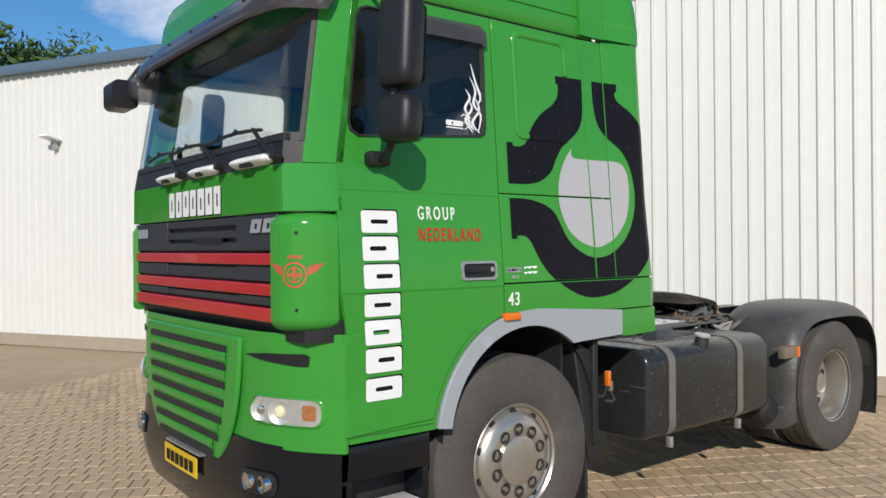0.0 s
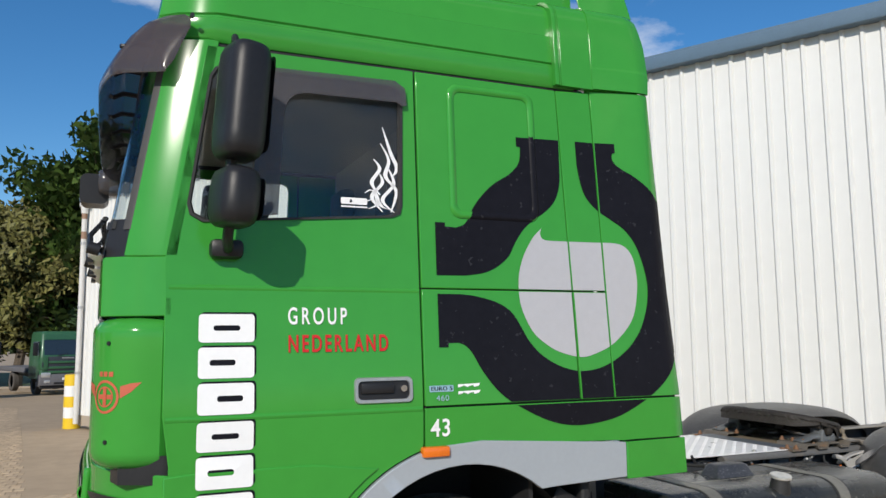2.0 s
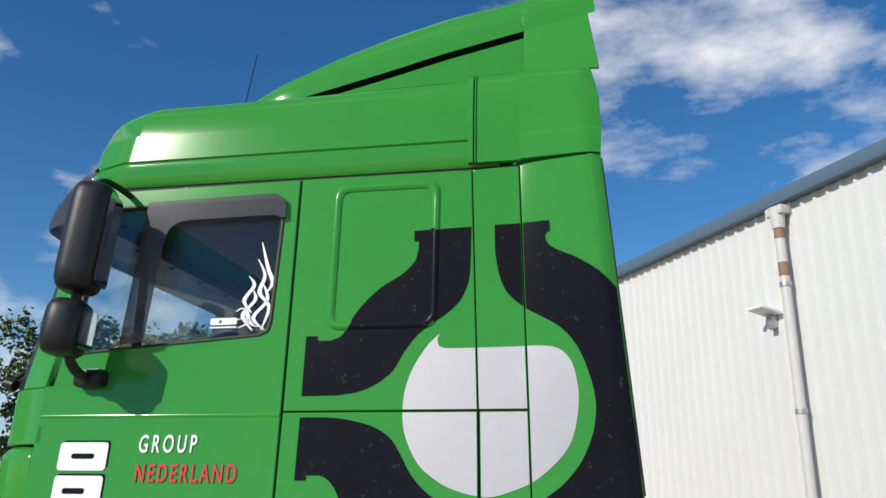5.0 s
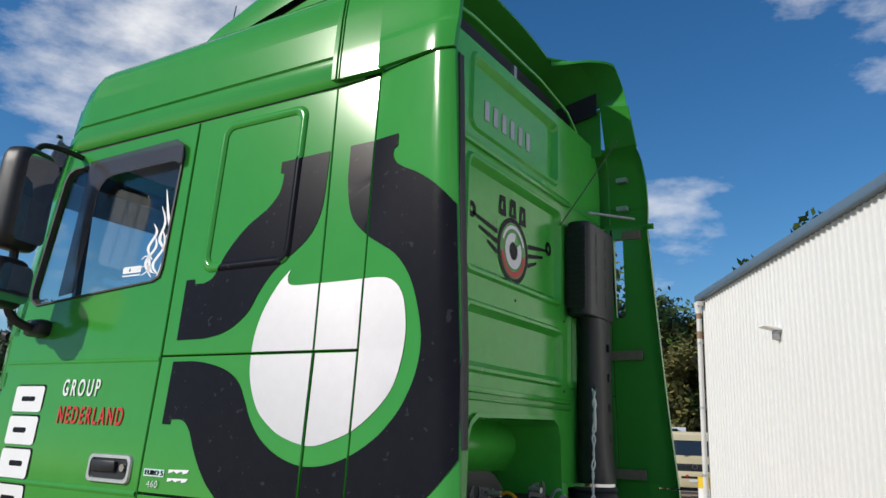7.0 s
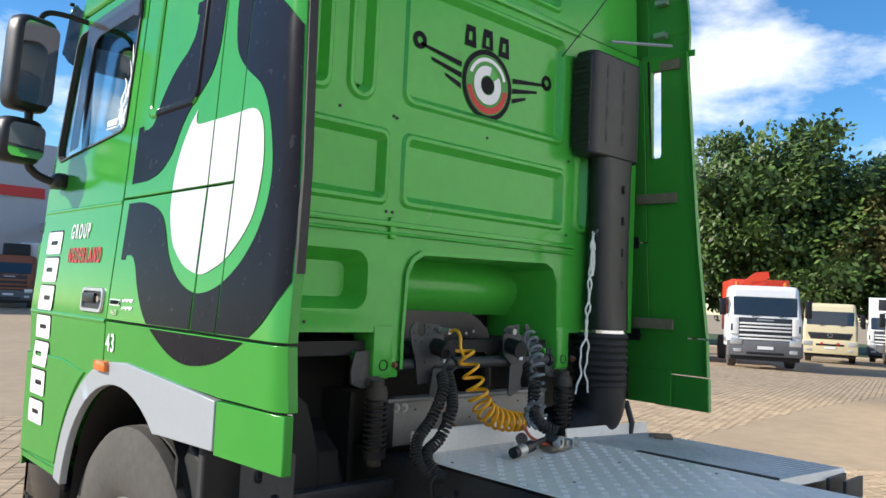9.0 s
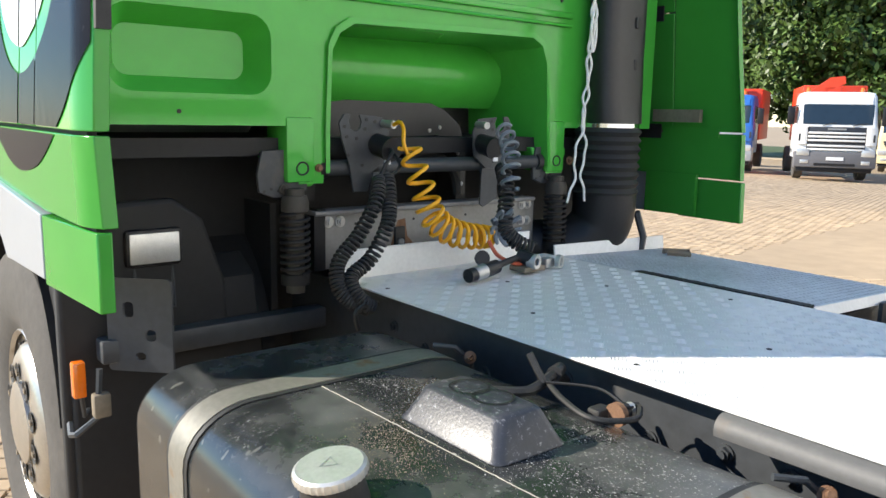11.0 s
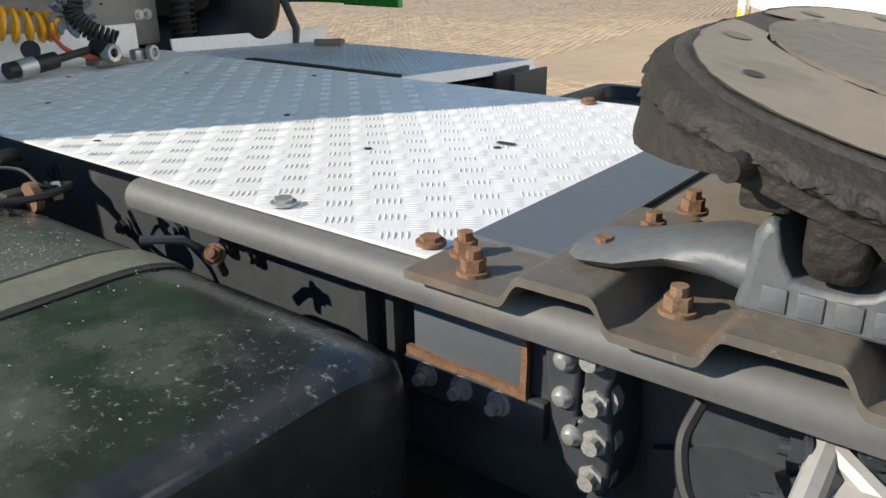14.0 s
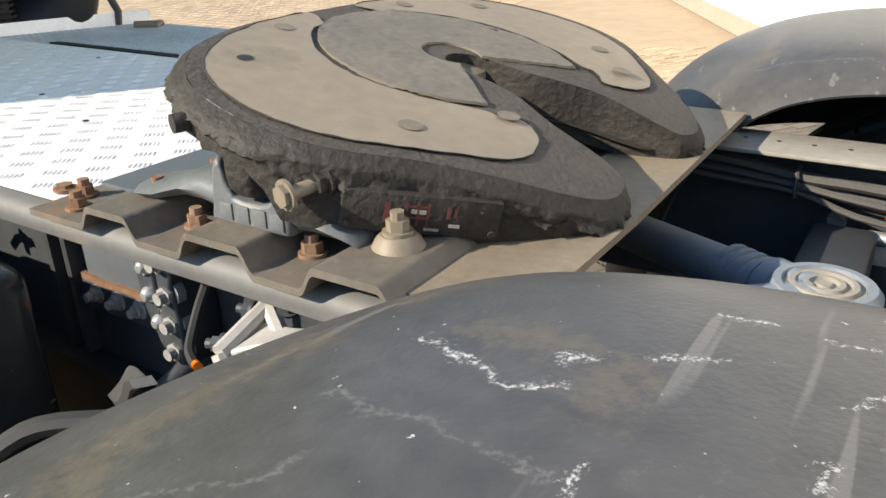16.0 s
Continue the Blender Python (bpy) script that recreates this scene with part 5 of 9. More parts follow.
def spoiler_end(u, v, hand):
    """The corner cap behind the spoiler: full at the side, run out towards the middle."""
    side = 0.62 + 0.38 * u
    w = max(0.0, (side - 0.72) / 0.28)
    x0 = 0.565 + 0.125 * min(1, u * 3) + 0.062 * w
    k = min(1, u / 0.5)
    x = x0 + (1.005 + 0.055 * w - x0) * v * (0.04 + 0.96 * k * k * (3 - 2 * k))
    top = lerp(SP_TOP, 0.693) + 0.004 + 0.072 * v * k
    y, z = shoulder(x, w, top, lerp(SP_LOW, x0 + (1.06 - x0) * v))
    if w == 0:
        y, z = CY - (CY - 0.40) * side / 0.72, top + 0.03 * (1 - (side / 0.72) ** 3)
    if hand > 0:
        return (x0 + (x - x0) * 0.52, 2 * CY - y, z - 0.10 * v * min(1.0, w + 0.4))
    return (x, y, z)


for hand in (-1, 1):
    part("spoiler_end", grid(lambda u, v: spoiler_end(u, v, hand), 32, 10, (0, 0, -0.015)), GREEN, truck, bevel=0.004)
for flip in (0, 1):
    Y = (lambda y: 2 * CY - y) if flip else (lambda y: y)
    part("spoiler_side", grid(lambda u, v: (-0.22 + 0.98 * u, Y(0.222 + 0.012 * v), 3.33 + (lerp(SP_LOW, -0.22 + 0.98 * u) - 0.034 - 3.33) * v), 12, 3, (0, -0.012 if flip else 0.012, 0)), GREEN, truck)
    # Dark sheet set behind the slit in place of its shade.
    part("spoiler_gap_shade", grid(lambda u, v: (-0.20 + 0.95 * u, Y(0.262), lerp(SP_LOW, -0.20 + 0.95 * u) - 0.07 + 0.13 * v), 12, 1, (0, -0.01 if flip else 0.01, 0)), UNDER, truck)
# Dark sheet stands for the shade inside the spoiler's rear opening.
part("spoiler_dark_sheet", plate([(0.26, 3.38), (2.08, 3.38), (2.04, 3.56), (1.9, 3.64), (0.44, 3.64), (0.30, 3.56)], [], lambda y, z: (0.54, y, z), (-0.01, 0, 0)), UNDER, sp)
part("spoiler_strut", box(0.60, 0.615, 1.285, 1.315, 3.38, 3.56), STEEL, sp)
part("spoiler_rim", tube([(0.66, 0.24, 3.50), (0.66, 0.8, 3.56), (0.66, 1.5, 3.56), (0.66, 1.85, 3.52), (0.66, 1.98, 3.45), (0.66, 2.0, 3.39)], 0.009, 8), GREEN_BOUNCE, sp)
part("roof_antenna", tube([(-0.72, 0.6, 3.37), (-0.69, 0.6, 3.62), (-0.65, 0.6, 3.88)], 0.003, 5), PLASTIC, truck, "thin black roof antenna")

# ---- rear wall ----
WX = 0.705
wall_at = lambda d=0.0: (lambda y, z: (WX + d, y, z))


def pressed(holes, bm, y0, y1, z0, z1, r, depth=-0.018, rim=0.012, slope=0.022):
    """A pressed field in the rear wall: a raised rim round a sunk floor."""
    def ring(i, d):
        return [(WX + d, y, z) for y, z in rrect(y0 + i, y1 - i, z0 + i, z1 - i, max(0.008, r - i * 0.6))]
    holes.append(rrect(y0, y1, z0, z1, r))
    return loft([ring(0, 0), ring(slope * 0.5, rim), ring(slope * 1.1, rim), ring(slope * 2.2, depth), ring(slope * 2.6, depth)], caps=False, bm=bm), (y0 + slope * 2.6, y1 - slope * 2.6, z0 + slope * 2.6, z1 - slope * 2.6, max(0.008, r - slope * 1.56), depth)


holes, bm = [], None
floors = []
for a in ((0.68, 1.66, 2.39, 2.90, 0.05), (0.69, 1.68, 2.00, 2.29, 0.04), (0.10, 0.635, 2.00, 2.29, 0.04), (0.42, 0.555, 2.37, 2.90, 0.06), (0.20, 0.36, 2.37, 2.90, 0.05)):
    bm, fl_ = pressed(holes, bm, *a)
    floors.append(fl_)
bm, fl_ = pressed(holes, bm, 1.75, 1.86, 2.00, 2.85, 0.04)
floors.append(fl_)
# a deep pocket beside the tunnel
bm, fl_ = pressed(holes, bm, 0.085, 0.60, 1.575, 1.87, 0.085, depth=-0.085, rim=0.004, slope=0.038)
floors.append(fl_)
for y0, y1, z0, z1, r, d in floors:
    bm = plate(rrect(y0, y1, z0, z1, r), [], wall_at(d), 0.0, bm=bm)
OUT = [(0.08, 1.535), (0.64, 1.535), (0.64, 1.37), (0.72, 1.37), (0.735, 1.52), (0.745, 1.75), (0.77, 1.80), (0.82, 1.83), (1.55, 1.845), (1.60, 1.82), (1.625, 1.76), (1.64, 1.52), (1.655, 1.37), (1.74, 1.37), (1.74, 1.535), (2.26, 1.535), (2.26, 2.95), (0.08, 2.95)]
bm = plate(OUT, holes, wall_at(), 0.0, bm=bm)
bmesh.ops.remove_doubles(bm, verts=bm.verts[:], dist=0.0006)
rear = part("rear_wall", bm, GREEN_BOUNCE, truck, "green pressed sheet metal rear wall of the cab")
for z, h in ((1.935, 0.022), (1.90, 0.012), (2.945, 0.03)):
    part("wall_ridge", box(WX - 0.01, WX + 0.018, 0.09, 1.75, z - h / 2, z + h / 2, chamfer=0.006), GREEN_BOUNCE, rear)
part("wall_rib", box(WX - 0.01, WX + 0.014, 0.645, 0.675, 1.88, 1.96, chamfer=0.005), GREEN_BOUNCE, rear)
arch = [(0.735, 1.40), (0.735, 1.52), (0.745, 1.75), (0.77, 1.80), (0.82, 1.83), (1.55, 1.845), (1.60, 1.82), (1.625, 1.76), (1.64, 1.52), (1.65, 1.40)]
bmx = loft([[(x, CY + (y - CY) * s, 1.4 + (z - 1.4) * s2) for y, z in arch] for x, s, s2 in ((WX + 0.012, 1.03, 1.04), (WX + 0.014, 1.0, 1.0), (WX - 0.02, 0.985, 0.985), (0.30, 0.97, 0.96))], closed=False, caps=False)
part("tunnel", bmx, GREEN_BOUNCE, rear)
part("tunnel_wall", grid(lambda u, v: (0.42 + 0.07 * math.sin(math.pi * v), 0.73 + 0.92 * u, 1.60 + 0.24 * v), 6, 8, (-0.01, 0, 0)), GREEN_BOUNCE, rear)
for y in (0.645, 1.70):
    part("mount_leg", box(WX - 0.12, WX + 0.006, y - 0.045, y + 0.045, 1.375, 1.56, chamfer=0.008), GREEN_BOUNCE, rear)
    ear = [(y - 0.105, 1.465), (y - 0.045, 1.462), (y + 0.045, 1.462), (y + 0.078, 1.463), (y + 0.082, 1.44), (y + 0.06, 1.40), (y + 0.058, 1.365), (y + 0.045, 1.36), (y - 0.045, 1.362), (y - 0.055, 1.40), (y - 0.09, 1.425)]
    part("mount_foot", plate(ear, [], lambda a, b: (WX - 0.02, a, b), (-0.05, 0, 0)), GREEN_BOUNCE, rear, bevel=0.006)
    part("leg_hole", lathe([(0.0, 0.006), (0.012, 0.006), (0.016, 0.0), (0.020, -0.002), (0.021, 0.004)], 20, Matrix.Translation((WX + 0.007, y + 0.004, 1.415)) @ pose(0, 0, 0, 0, 0, 90)), RUBBER, rear)
for y, z in ((0.645, 2.34), (0.66, 2.335), (1.15, 2.345), (1.70, 2.33), (0.63, 1.98), (0.66, 1.98), (1.70, 1.985), (0.40, 2.33), (0.30, 1.57)):
    part("wall_plug", cyl((WX, y, z), (WX + 0.004, y, z), 0.006, n=8), RUBBER, rear)
# upper rear wall
holes, bm = [], None
bm, f0 = pressed(holes, bm, 0.70, 1.62, 3.0, 3.36, 0.05)
bm, f1 = pressed(holes, bm, 0.42, 0.56, 3.0, 3.30, 0.05)
for y0, y1, z0, z1, r, d in (f0, f1):
    bm = plate(rrect(y0, y1, z0, z1, r), [], wall_at(d), 0.0, bm=bm)
bm = plate([(0.10, 2.955), (2.24, 2.955), (2.22, 3.25), (2.12, 3.40), (0.22, 3.40), (0.12, 3.25)], holes, wall_at(), 0.0, bm=bm)
bmesh.ops.remove_doubles(bm, verts=bm.verts[:], dist=0.0006)
part("upper_rear_wall", bm, GREEN_BOUNCE, rear)
for k in range(6):
    part("number_bar", box(WX - 0.017, WX - 0.0145, 0.86 + 0.083 * k, 0.90 + 0.083 * k, 3.095, 3.185), STEEL, rear)
for y in (1.95, 2.12):
    part("corner_swage", tube([(WX, y, 1.56), (WX + 0.012, y, 2.0), (WX + 0.012, y, 2.9)], 0.012, 6), GREEN_BOUNCE, rear)

# emblem on the rear wall
E0 = (1.155, 2.572)
cyl_ring = lambda r0, r1, d, a0=0, a1=360, n=36: loft([[(WX + d, E0[0] + r * math.cos(radians(a0 + (a1 - a0) * i / n)), E0[1] + r * math.sin(radians(a0 + (a1 - a0) * i / n))) for i in range(n + 1)] for r in (r0, r1)], closed=False, caps=False)
BASE = -0.018
eb = part("emblem", cyl_ring(0.150, 0.128, BASE + 0.003), DECAL_BLACK, rear, "round black, white and red wheel emblem with wings")
part("emblem_field", cyl_ring(0.128, 0.085, BASE + 0.0025), GREEN, eb)
part("emblem_arc", cyl_ring(0.122, 0.095, BASE + 0.004, 190, 355), RED_FOIL, eb)
part("emblem_arc", cyl_ring(0.116, 0.100, BASE + 0.004, 20, 160), WHITE_FOIL, eb)
part("emblem_flask", cyl_ring(0.082, 0.042, BASE + 0.004, 75, 395), WHITE_FOIL, eb)
part("emblem_core", cyl_ring(0.038, 0.0001, BASE + 0.004), DECAL_BLACK, eb)
for s in (-1, 1):
    for k in range(3):
        ln = (0.225, 0.165, 0.09)[k]
        z = E0[1] + 0.055 - 0.045 * k
        part("emblem_wing", plate([(E0[0] + s * 0.155, z - 0.012), (E0[0] + s * (0.155 + ln), z + 0.022), (E0[0] + s * (0.155 + ln), z + 0.034), (E0[0] + s * 0.155, z + 0.010)], [], wall_at(BASE + 0.003)), DECAL_BLACK, eb)
    hub = (E0[0] + s * 0.385, E0[1] + 0.095)
    part("emblem_wing", loft([[(WX + BASE + 0.003, hub[0] + r * math.cos(a * math.pi / 10), hub[1] + r * math.sin(a * math.pi / 10)) for a in range(20)] for r in (0.035, 0.014)], caps=False), DECAL_BLACK, eb)
for k in range(3):
    c_ = 1.045 + 0.102 * k
    part("maker_block", plate([(c_ - 0.034, 2.712 + 0.012 * (k == 1)), (c_ + 0.034, 2.712 + 0.012 * (k == 1)), (c_ + 0.026, 2.80 + 0.008 * (k == 1)), (c_ - 0.026, 2.80 + 0.008 * (k == 1))], [[(c_ - 0.012, 2.738), (c_ + 0.012, 2.738), (c_ + 0.010, 2.775), (c_ - 0.010, 2.775)]], wall_at(BASE + 0.003)), DECAL_BLACK, eb)

# aerial, cable, brackets on the far extender
part("rear_aerial", tube([(WX + 0.02, 1.60, 2.80), (WX + 0.10, 1.72, 3.0), (WX + 0.22, 1.90, 3.32)], 0.003, 5), PLASTIC, truck)
for z in (1.59, 2.22, 2.90):
    part("extender_bracket", box(0.70, 0.92, 2 * CY - 0.055, 2 * CY - 0.035, z - 0.025, z + 0.025), RUSTY, truck)
for z in (3.05, 3.22):
    part("extender_clip", box(0.80, 0.86, 2 * CY - 0.10, 2 * CY - 0.06, z - 0.012, z + 0.012), STEEL, truck)
part("stay_rod", tube([(0.74, 1.96, 2.96), (0.90, 2.25, 2.98)], 0.008, 6), STEEL, truck)
# Green strips added behind the far seams, where light would show through.
for z in (1.526, 1.345):
    part("seam_backing", box(0.71, 0.97 if z > 1.4 else 0.89, 2 * CY + 0.008, 2 * CY + 0.016, z - 0.02, z + 0.02), GREEN, truck)
far_low = part("far_skirt", box(0.66, 0.90, 2 * CY - 0.02, 2 * CY + 0.0, 1.19, 1.36), GREEN, truck)
part("extender_edge", loft([[(rear_x(z) - 0.012, side_y(z) + flare(1.03, z) + 0.018, z), (rear_x(z) + 0.005, side_y(z) + flare(1.03, z) + 0.024, z), (rear_x(z) + 0.005, side_y(z) + flare(1.03, z) + 0.052, z), (rear_x(z) - 0.012, side_y(z) + flare(1.03, z) + 0.052, z)] for z in (1.72, 2.0, 2.5, 2.94)]), RUBBER, truck)
lampw = part("work_lamp", box(0.625, 0.66, 0.165, 0.315, 1.165, 1.265, chamfer=0.012), PLASTIC, truck, "rectangular work lamp with clear ribbed glass")
part("lamp_glass", box(0.658, 0.664, 0.175, 0.305, 1.175, 1.255, chamfer=0.004), LAMP_DULL, lampw)
part("lamp_stand", tube([(0.64, 0.19, 1.16), (0.648, 0.19, 1.05), (0.648, 0.29, 1.05), (0.64, 0.29, 1.16)], 0.006, 6), CHASSIS, lampw)
part("mudguard_back", loft([[(x, y, z) for y, z in ((0.0, 0.55), (0.0, 1.26), (0.04, 1.33), (0.30, 1.34), (0.38, 1.28), (0.44, 1.10), (0.46, 0.55))] for x in (0.60, 0.645)]), UNDER, truck, "black plastic panel behind the front wheel", bevel=0.012)

# ---- wheels ----
RAX = 3.67                     # rear axle

def tyre_profile(R, w):
    h = w / 2
    return [(0.285, -h * 0.72), (0.30, -h * 0.80), (0.34, -h * 0.92), (0.40, -h * 1.0), (0.455, -h * 0.97), (R - 0.022, -h * 0.90), (R - 0.004, -h * 0.80), (R, -h * 0.62), (R, -h * 0.55), (R - 0.012, -h * 0.53), (R - 0.012, -h * 0.47), (R, -h * 0.45), (R, -h * 0.05), (R - 0.012, -h * 0.04), (R - 0.012, h * 0.04), (R, h * 0.05), (R, h * 0.45), (R - 0.012, h * 0.47), (R - 0.012, h * 0.53), (R, h * 0.55), (R, h * 0.62), (R - 0.004, h * 0.80), (R - 0.022, h * 0.90), (0.455, h * 0.97), (0.40, h), (0.34, h * 0.92), (0.30, h * 0.80), (0.285, h * 0.72)]


def wheel_at(x, y, rear=False, flip=False, zc=0.505, R=0.507):
    """One wheel: y is the middle of the outer tyre; the outside looks to -y unless flipped."""
    m = Matrix.Translation((x, y, zc)) @ (pose(0, 0, 0, 0, 0, 180) if flip else Matrix())
    w = part("wheel", lathe(tyre_profile(R, 0.31), 72, m), TYRE, truck, "black truck tyre on a silver steel rim")
    if rear:
        rim = [(0.292, -0.125), (0.300, -0.128), (0.300, -0.118), (0.275, -0.10), (0.262, -0.05), (0.255, 0.06), (0.235, 0.075), (0.20, 0.08), (0.12, 0.075), (0.115, 0.03), (0.08, -0.02), (0.0, -0.025)]
    else:
        rim = [(0.285, -0.118), (0.297, -0.13), (0.302, -0.124), (0.302, -0.112), (0.285, -0.105), (0.272, -0.10), (0.262, -0.095), (0.25, -0.118), (0.225, -0.135), (0.20, -0.145), (0.165, -0.148), (0.135, -0.14), (0.132, -0.155), (0.10, -0.165), (0.0, -0.167)]
    r = part("rim", lathe(rim, 56, m), RIM, w, "silver painted steel rim")
    for k in range(10):
        a = 2 * math.pi * (k + 0.5) / 10
        if rear:
            part("rim_hole", cyl(m @ Vector((0.205 * math.cos(a), 0.06, 0.205 * math.sin(a))), m @ Vector((0.205 * math.cos(a), 0.083, 0.205 * math.sin(a))), 0.027, n=12), RUBBER, r)
            part("wheel_nut", hexnut(m @ Vector((0.155 * math.cos(a + .3), 0.078, 0.155 * math.sin(a + .3))), m.to_3x3() @ Vector((0, -1, 0)), 0.017, 0.02), RUSTY, r)
        else:
            part("rim_hole", cyl(m @ Vector((0.259 * math.cos(a), -0.09, 0.259 * math.sin(a))), m @ Vector((0.256 * math.cos(a), -0.112, 0.256 * math.sin(a))), 0.019, n=12), RUBBER, r)
            part("nut_recess", lathe([(0.0, 0.004), (0.020, 0.004), (0.030, -0.001), (0.034, 0.0)], 14, m @ Matrix.Translation((0.168 * math.cos(a), -0.151, 0.168 * math.sin(a)))), RUBBER, r)
            part("wheel_nut", hexnut(m @ Vector((0.168 * math.cos(a), -0.143, 0.168 * math.sin(a))), m.to_3x3() @ Vector((0, -1, 0)), 0.0115, 0.012, 0.0), RUSTY, r)
    return w


wheel_at(0.0, 0.16, zc=0.567, R=0.565)
wheel_at(0.0, 2 * CY - 0.16, flip=True, zc=0.567, R=0.565)
for y, turned in ((0.165, False), (2 * CY - 0.165, True)):
    wheel_at(RAX, y, True, turned, 0.535, 0.537)
for y in (0.51, 2 * CY - 0.51):
    it = part("inner_tyre", lathe(tyre_profile(0.537, 0.31), 64, Matrix.Translation((RAX, y, 0.535))), TYRE, truck)
    for k in range(44):
        tm = Matrix.Translation((RAX, y, 0.535)) @ pose(0, 0, 0, 0, 360 * k / 44)
        for sy in (-1, 1):
            part("tread_block", box(-0.034, 0.034, sy * 0.118 - 0.032, sy * 0.118 + 0.032, 0.525, 0.5475, m=tm, chamfer=0.003), TYRE, it)
part("front_axle", cyl((0.03, 0.3, 0.48), (0.03, 2.05, 0.48), 0.06), CHASSIS, truck)
part("rear_axle", lathe([(0.0, -0.24), (0.14, -0.2), (0.2, -0.08), (0.2, 0.08), (0.14, 0.2), (0.09, 0.3), (0.09, 0.9), (0.0, 0.9)], 24, Matrix.Translation((RAX, CY, 0.505))), CHASSIS, truck)

# ---- frame rails ----
RAIL_Z0, RAIL_Z1 = 0.79, 1.065
for y0, s in ((0.785, 1), (1.605, -1)):
    pts = [(y0, RAIL_Z0), (y0 + s * 0.085, RAIL_Z0), (y0 + s * 0.085, RAIL_Z0 + 0.008), (y0 + s * 0.009, RAIL_Z0 + 0.010), (y0 + s * 0.009, RAIL_Z1 - 0.010), (y0 + s * 0.085, RAIL_Z1 - 0.008), (y0 + s * 0.085, RAIL_Z1), (y0, RAIL_Z1)]
    part("frame_rail", loft([[(x, y, z) for y, z in pts] for x in (-0.9, 4.75)]), CHASSIS, truck, "dark painted steel frame rail", bevel=0.006)
for x in (0.9, 1.9, 2.6, 3.45, 4.2, 4.7):
    part("crossmember", box(x - 0.05, x + 0.05, 0.80, 1.53, 0.82, 0.95, chamfer=0.01), CHASSIS, truck)
# rounded edge profile of the sub-frame beside the plate
EDGE_SECTION = [(0.745, 1.066), (0.745, 1.094)] + [(0.712 + 0.026 * math.cos(a), 1.068 + 0.026 * math.sin(a)) for a in [math.radians(90 + 18 * k) for k in range(6)]] + [(0.688, 1.058), (0.698, 1.056)]
part("edge_profile", loft([[(x, y, z) for y, z in EDGE_SECTION] for x in (2.03, 4.45)]), EDGE, truck, "grey steel edge profile with dust", bevel=0.0)
part("edge_profile", loft([[(x, 2.33 - y, z) for y, z in EDGE_SECTION] for x in (2.55, 3.20)]), EDGE, truck)
FLANGE = mat("dust_covered_flange", (0.24, 0.225, 0.195), 0.75, vary=0.2, scale=6, dirt=(0.13, 0.12, 0.105), dirt_amount=0.05, dscale=5, dsharp=0.4)
for y0, y1 in ((0.735, 0.862), (1.468, 1.600)):
    flange = part("rail_flange", box(3.15, 4.65, y0, y1, 1.067, 1.0745, chamfer=0.002), FLANGE, truck, "dust-covered top flange of the frame rail")
    for k in range(18):
        part("flange_hole", cyl((3.27 + 0.055 * k, 0.5 * (y0 + y1) + 0.005, 1.070), (3.27 + 0.055 * k, 0.5 * (y0 + y1) + 0.005, 1.0752), 0.0042, n=8), RUBBER, flange)
# Dark panels added to black out the shaded gap between tank and frame.
part("dark_side_infill", box(1.10, 3.45, 0.742, 0.80, 0.45, 0.795), UNDER, truck)
part("dark_floor_infill", box(2.30, 3.02, 0.20, 0.745, 0.405, 0.42), UNDER, truck)
# rail bolts and brackets
for x in (0.98, 1.12, 1.36, 1.62, 1.84, 2.0, 2.12, 2.18):
    part("rail_bolt", hexnut((x, 0.785, 1.02 - 0.03 * ((x * 50) % 3)), (0, -1, 0), 0.013, 0.012, 0.006), CHASSIS, truck)
part("gusset_plate", box(2.475, 2.632, 0.777, 0.786, 0.935, 1.035, chamfer=0.003), LINK_GREY, truck, "grey cover plate with a rusty edge on the frame rail")
part("gusset_foot", box(2.455, 2.66, 0.772, 0.786, 0.885, 0.934, chamfer=0.003), CHASSIS, truck)
for x in (2.499, 2.551, 2.603):
    part("gusset_bolt", hexnut((x, 0.773, 0.916), (0, -1, 0), 0.0115, 0.012, 0.010), CORRODED, truck)
part("rust_edge", plate([(2.468, 0.936), (2.52, 0.932), (2.57, 0.935), (2.638, 0.931), (2.637, 0.941), (2.58, 0.944), (2.53, 0.941), (2.468, 0.946)], [], lambda x, z: (x, 0.7705, z), (0, 0.008, 0)), RUST_NUT, truck)
part("rust_edge", plate([(2.629, 0.941), (2.637, 0.941), (2.638, 0.98), (2.636, 1.03), (2.630, 1.03), (2.631, 0.985)], [], lambda x, z: (x, 0.7705, z), (0, 0.008, 0)), RUST_NUT, truck)
lobes = [(2.690, 1.035), (2.700, 1.050), (2.73, 1.055), (2.755, 1.06), (2.765, 1.04), (2.758, 1.015), (2.762, 0.985), (2.766, 0.955), (2.764, 0.915), (2.760, 0.89), (2.735, 0.885), (2.722, 0.90), (2.712, 0.935), (2.700, 0.965), (2.694, 1.0)]
br = part("bolted_bracket", plate(lobes, [rrect(2.727, 2.732, 0.975, 1.035, 0.002)], lambda x, z: (x, 0.716, z), (0, 0.070, 0)), CHASSIS, truck, "cast bracket bolted to the frame rail", bevel=0.004)
for x, z in ((2.712, 1.033), (2.712, 0.993), (2.724, 0.955)):
    part("bracket_rivet", lathe([(0.0, -0.010), (0.006, -0.009), (0.0105, -0.004), (0.0115, 0.0)], 14, Matrix.Translation((x, 0.716, z))), STEEL, br)
for x, z in ((2.742, 1.045), (2.747, 1.000), (2.749, 0.958), (2.747, 0.917)):
    part("bracket_bolt", hexnut((x, 0.728, z), (0, -1, 0), 0.0135, 0.016, 0.010), CORRODED, br)
    part("bolt_washer", cyl((x, 0.735, z), (x, 0.722, z), 0.0185, n=18), CORRODED, br)
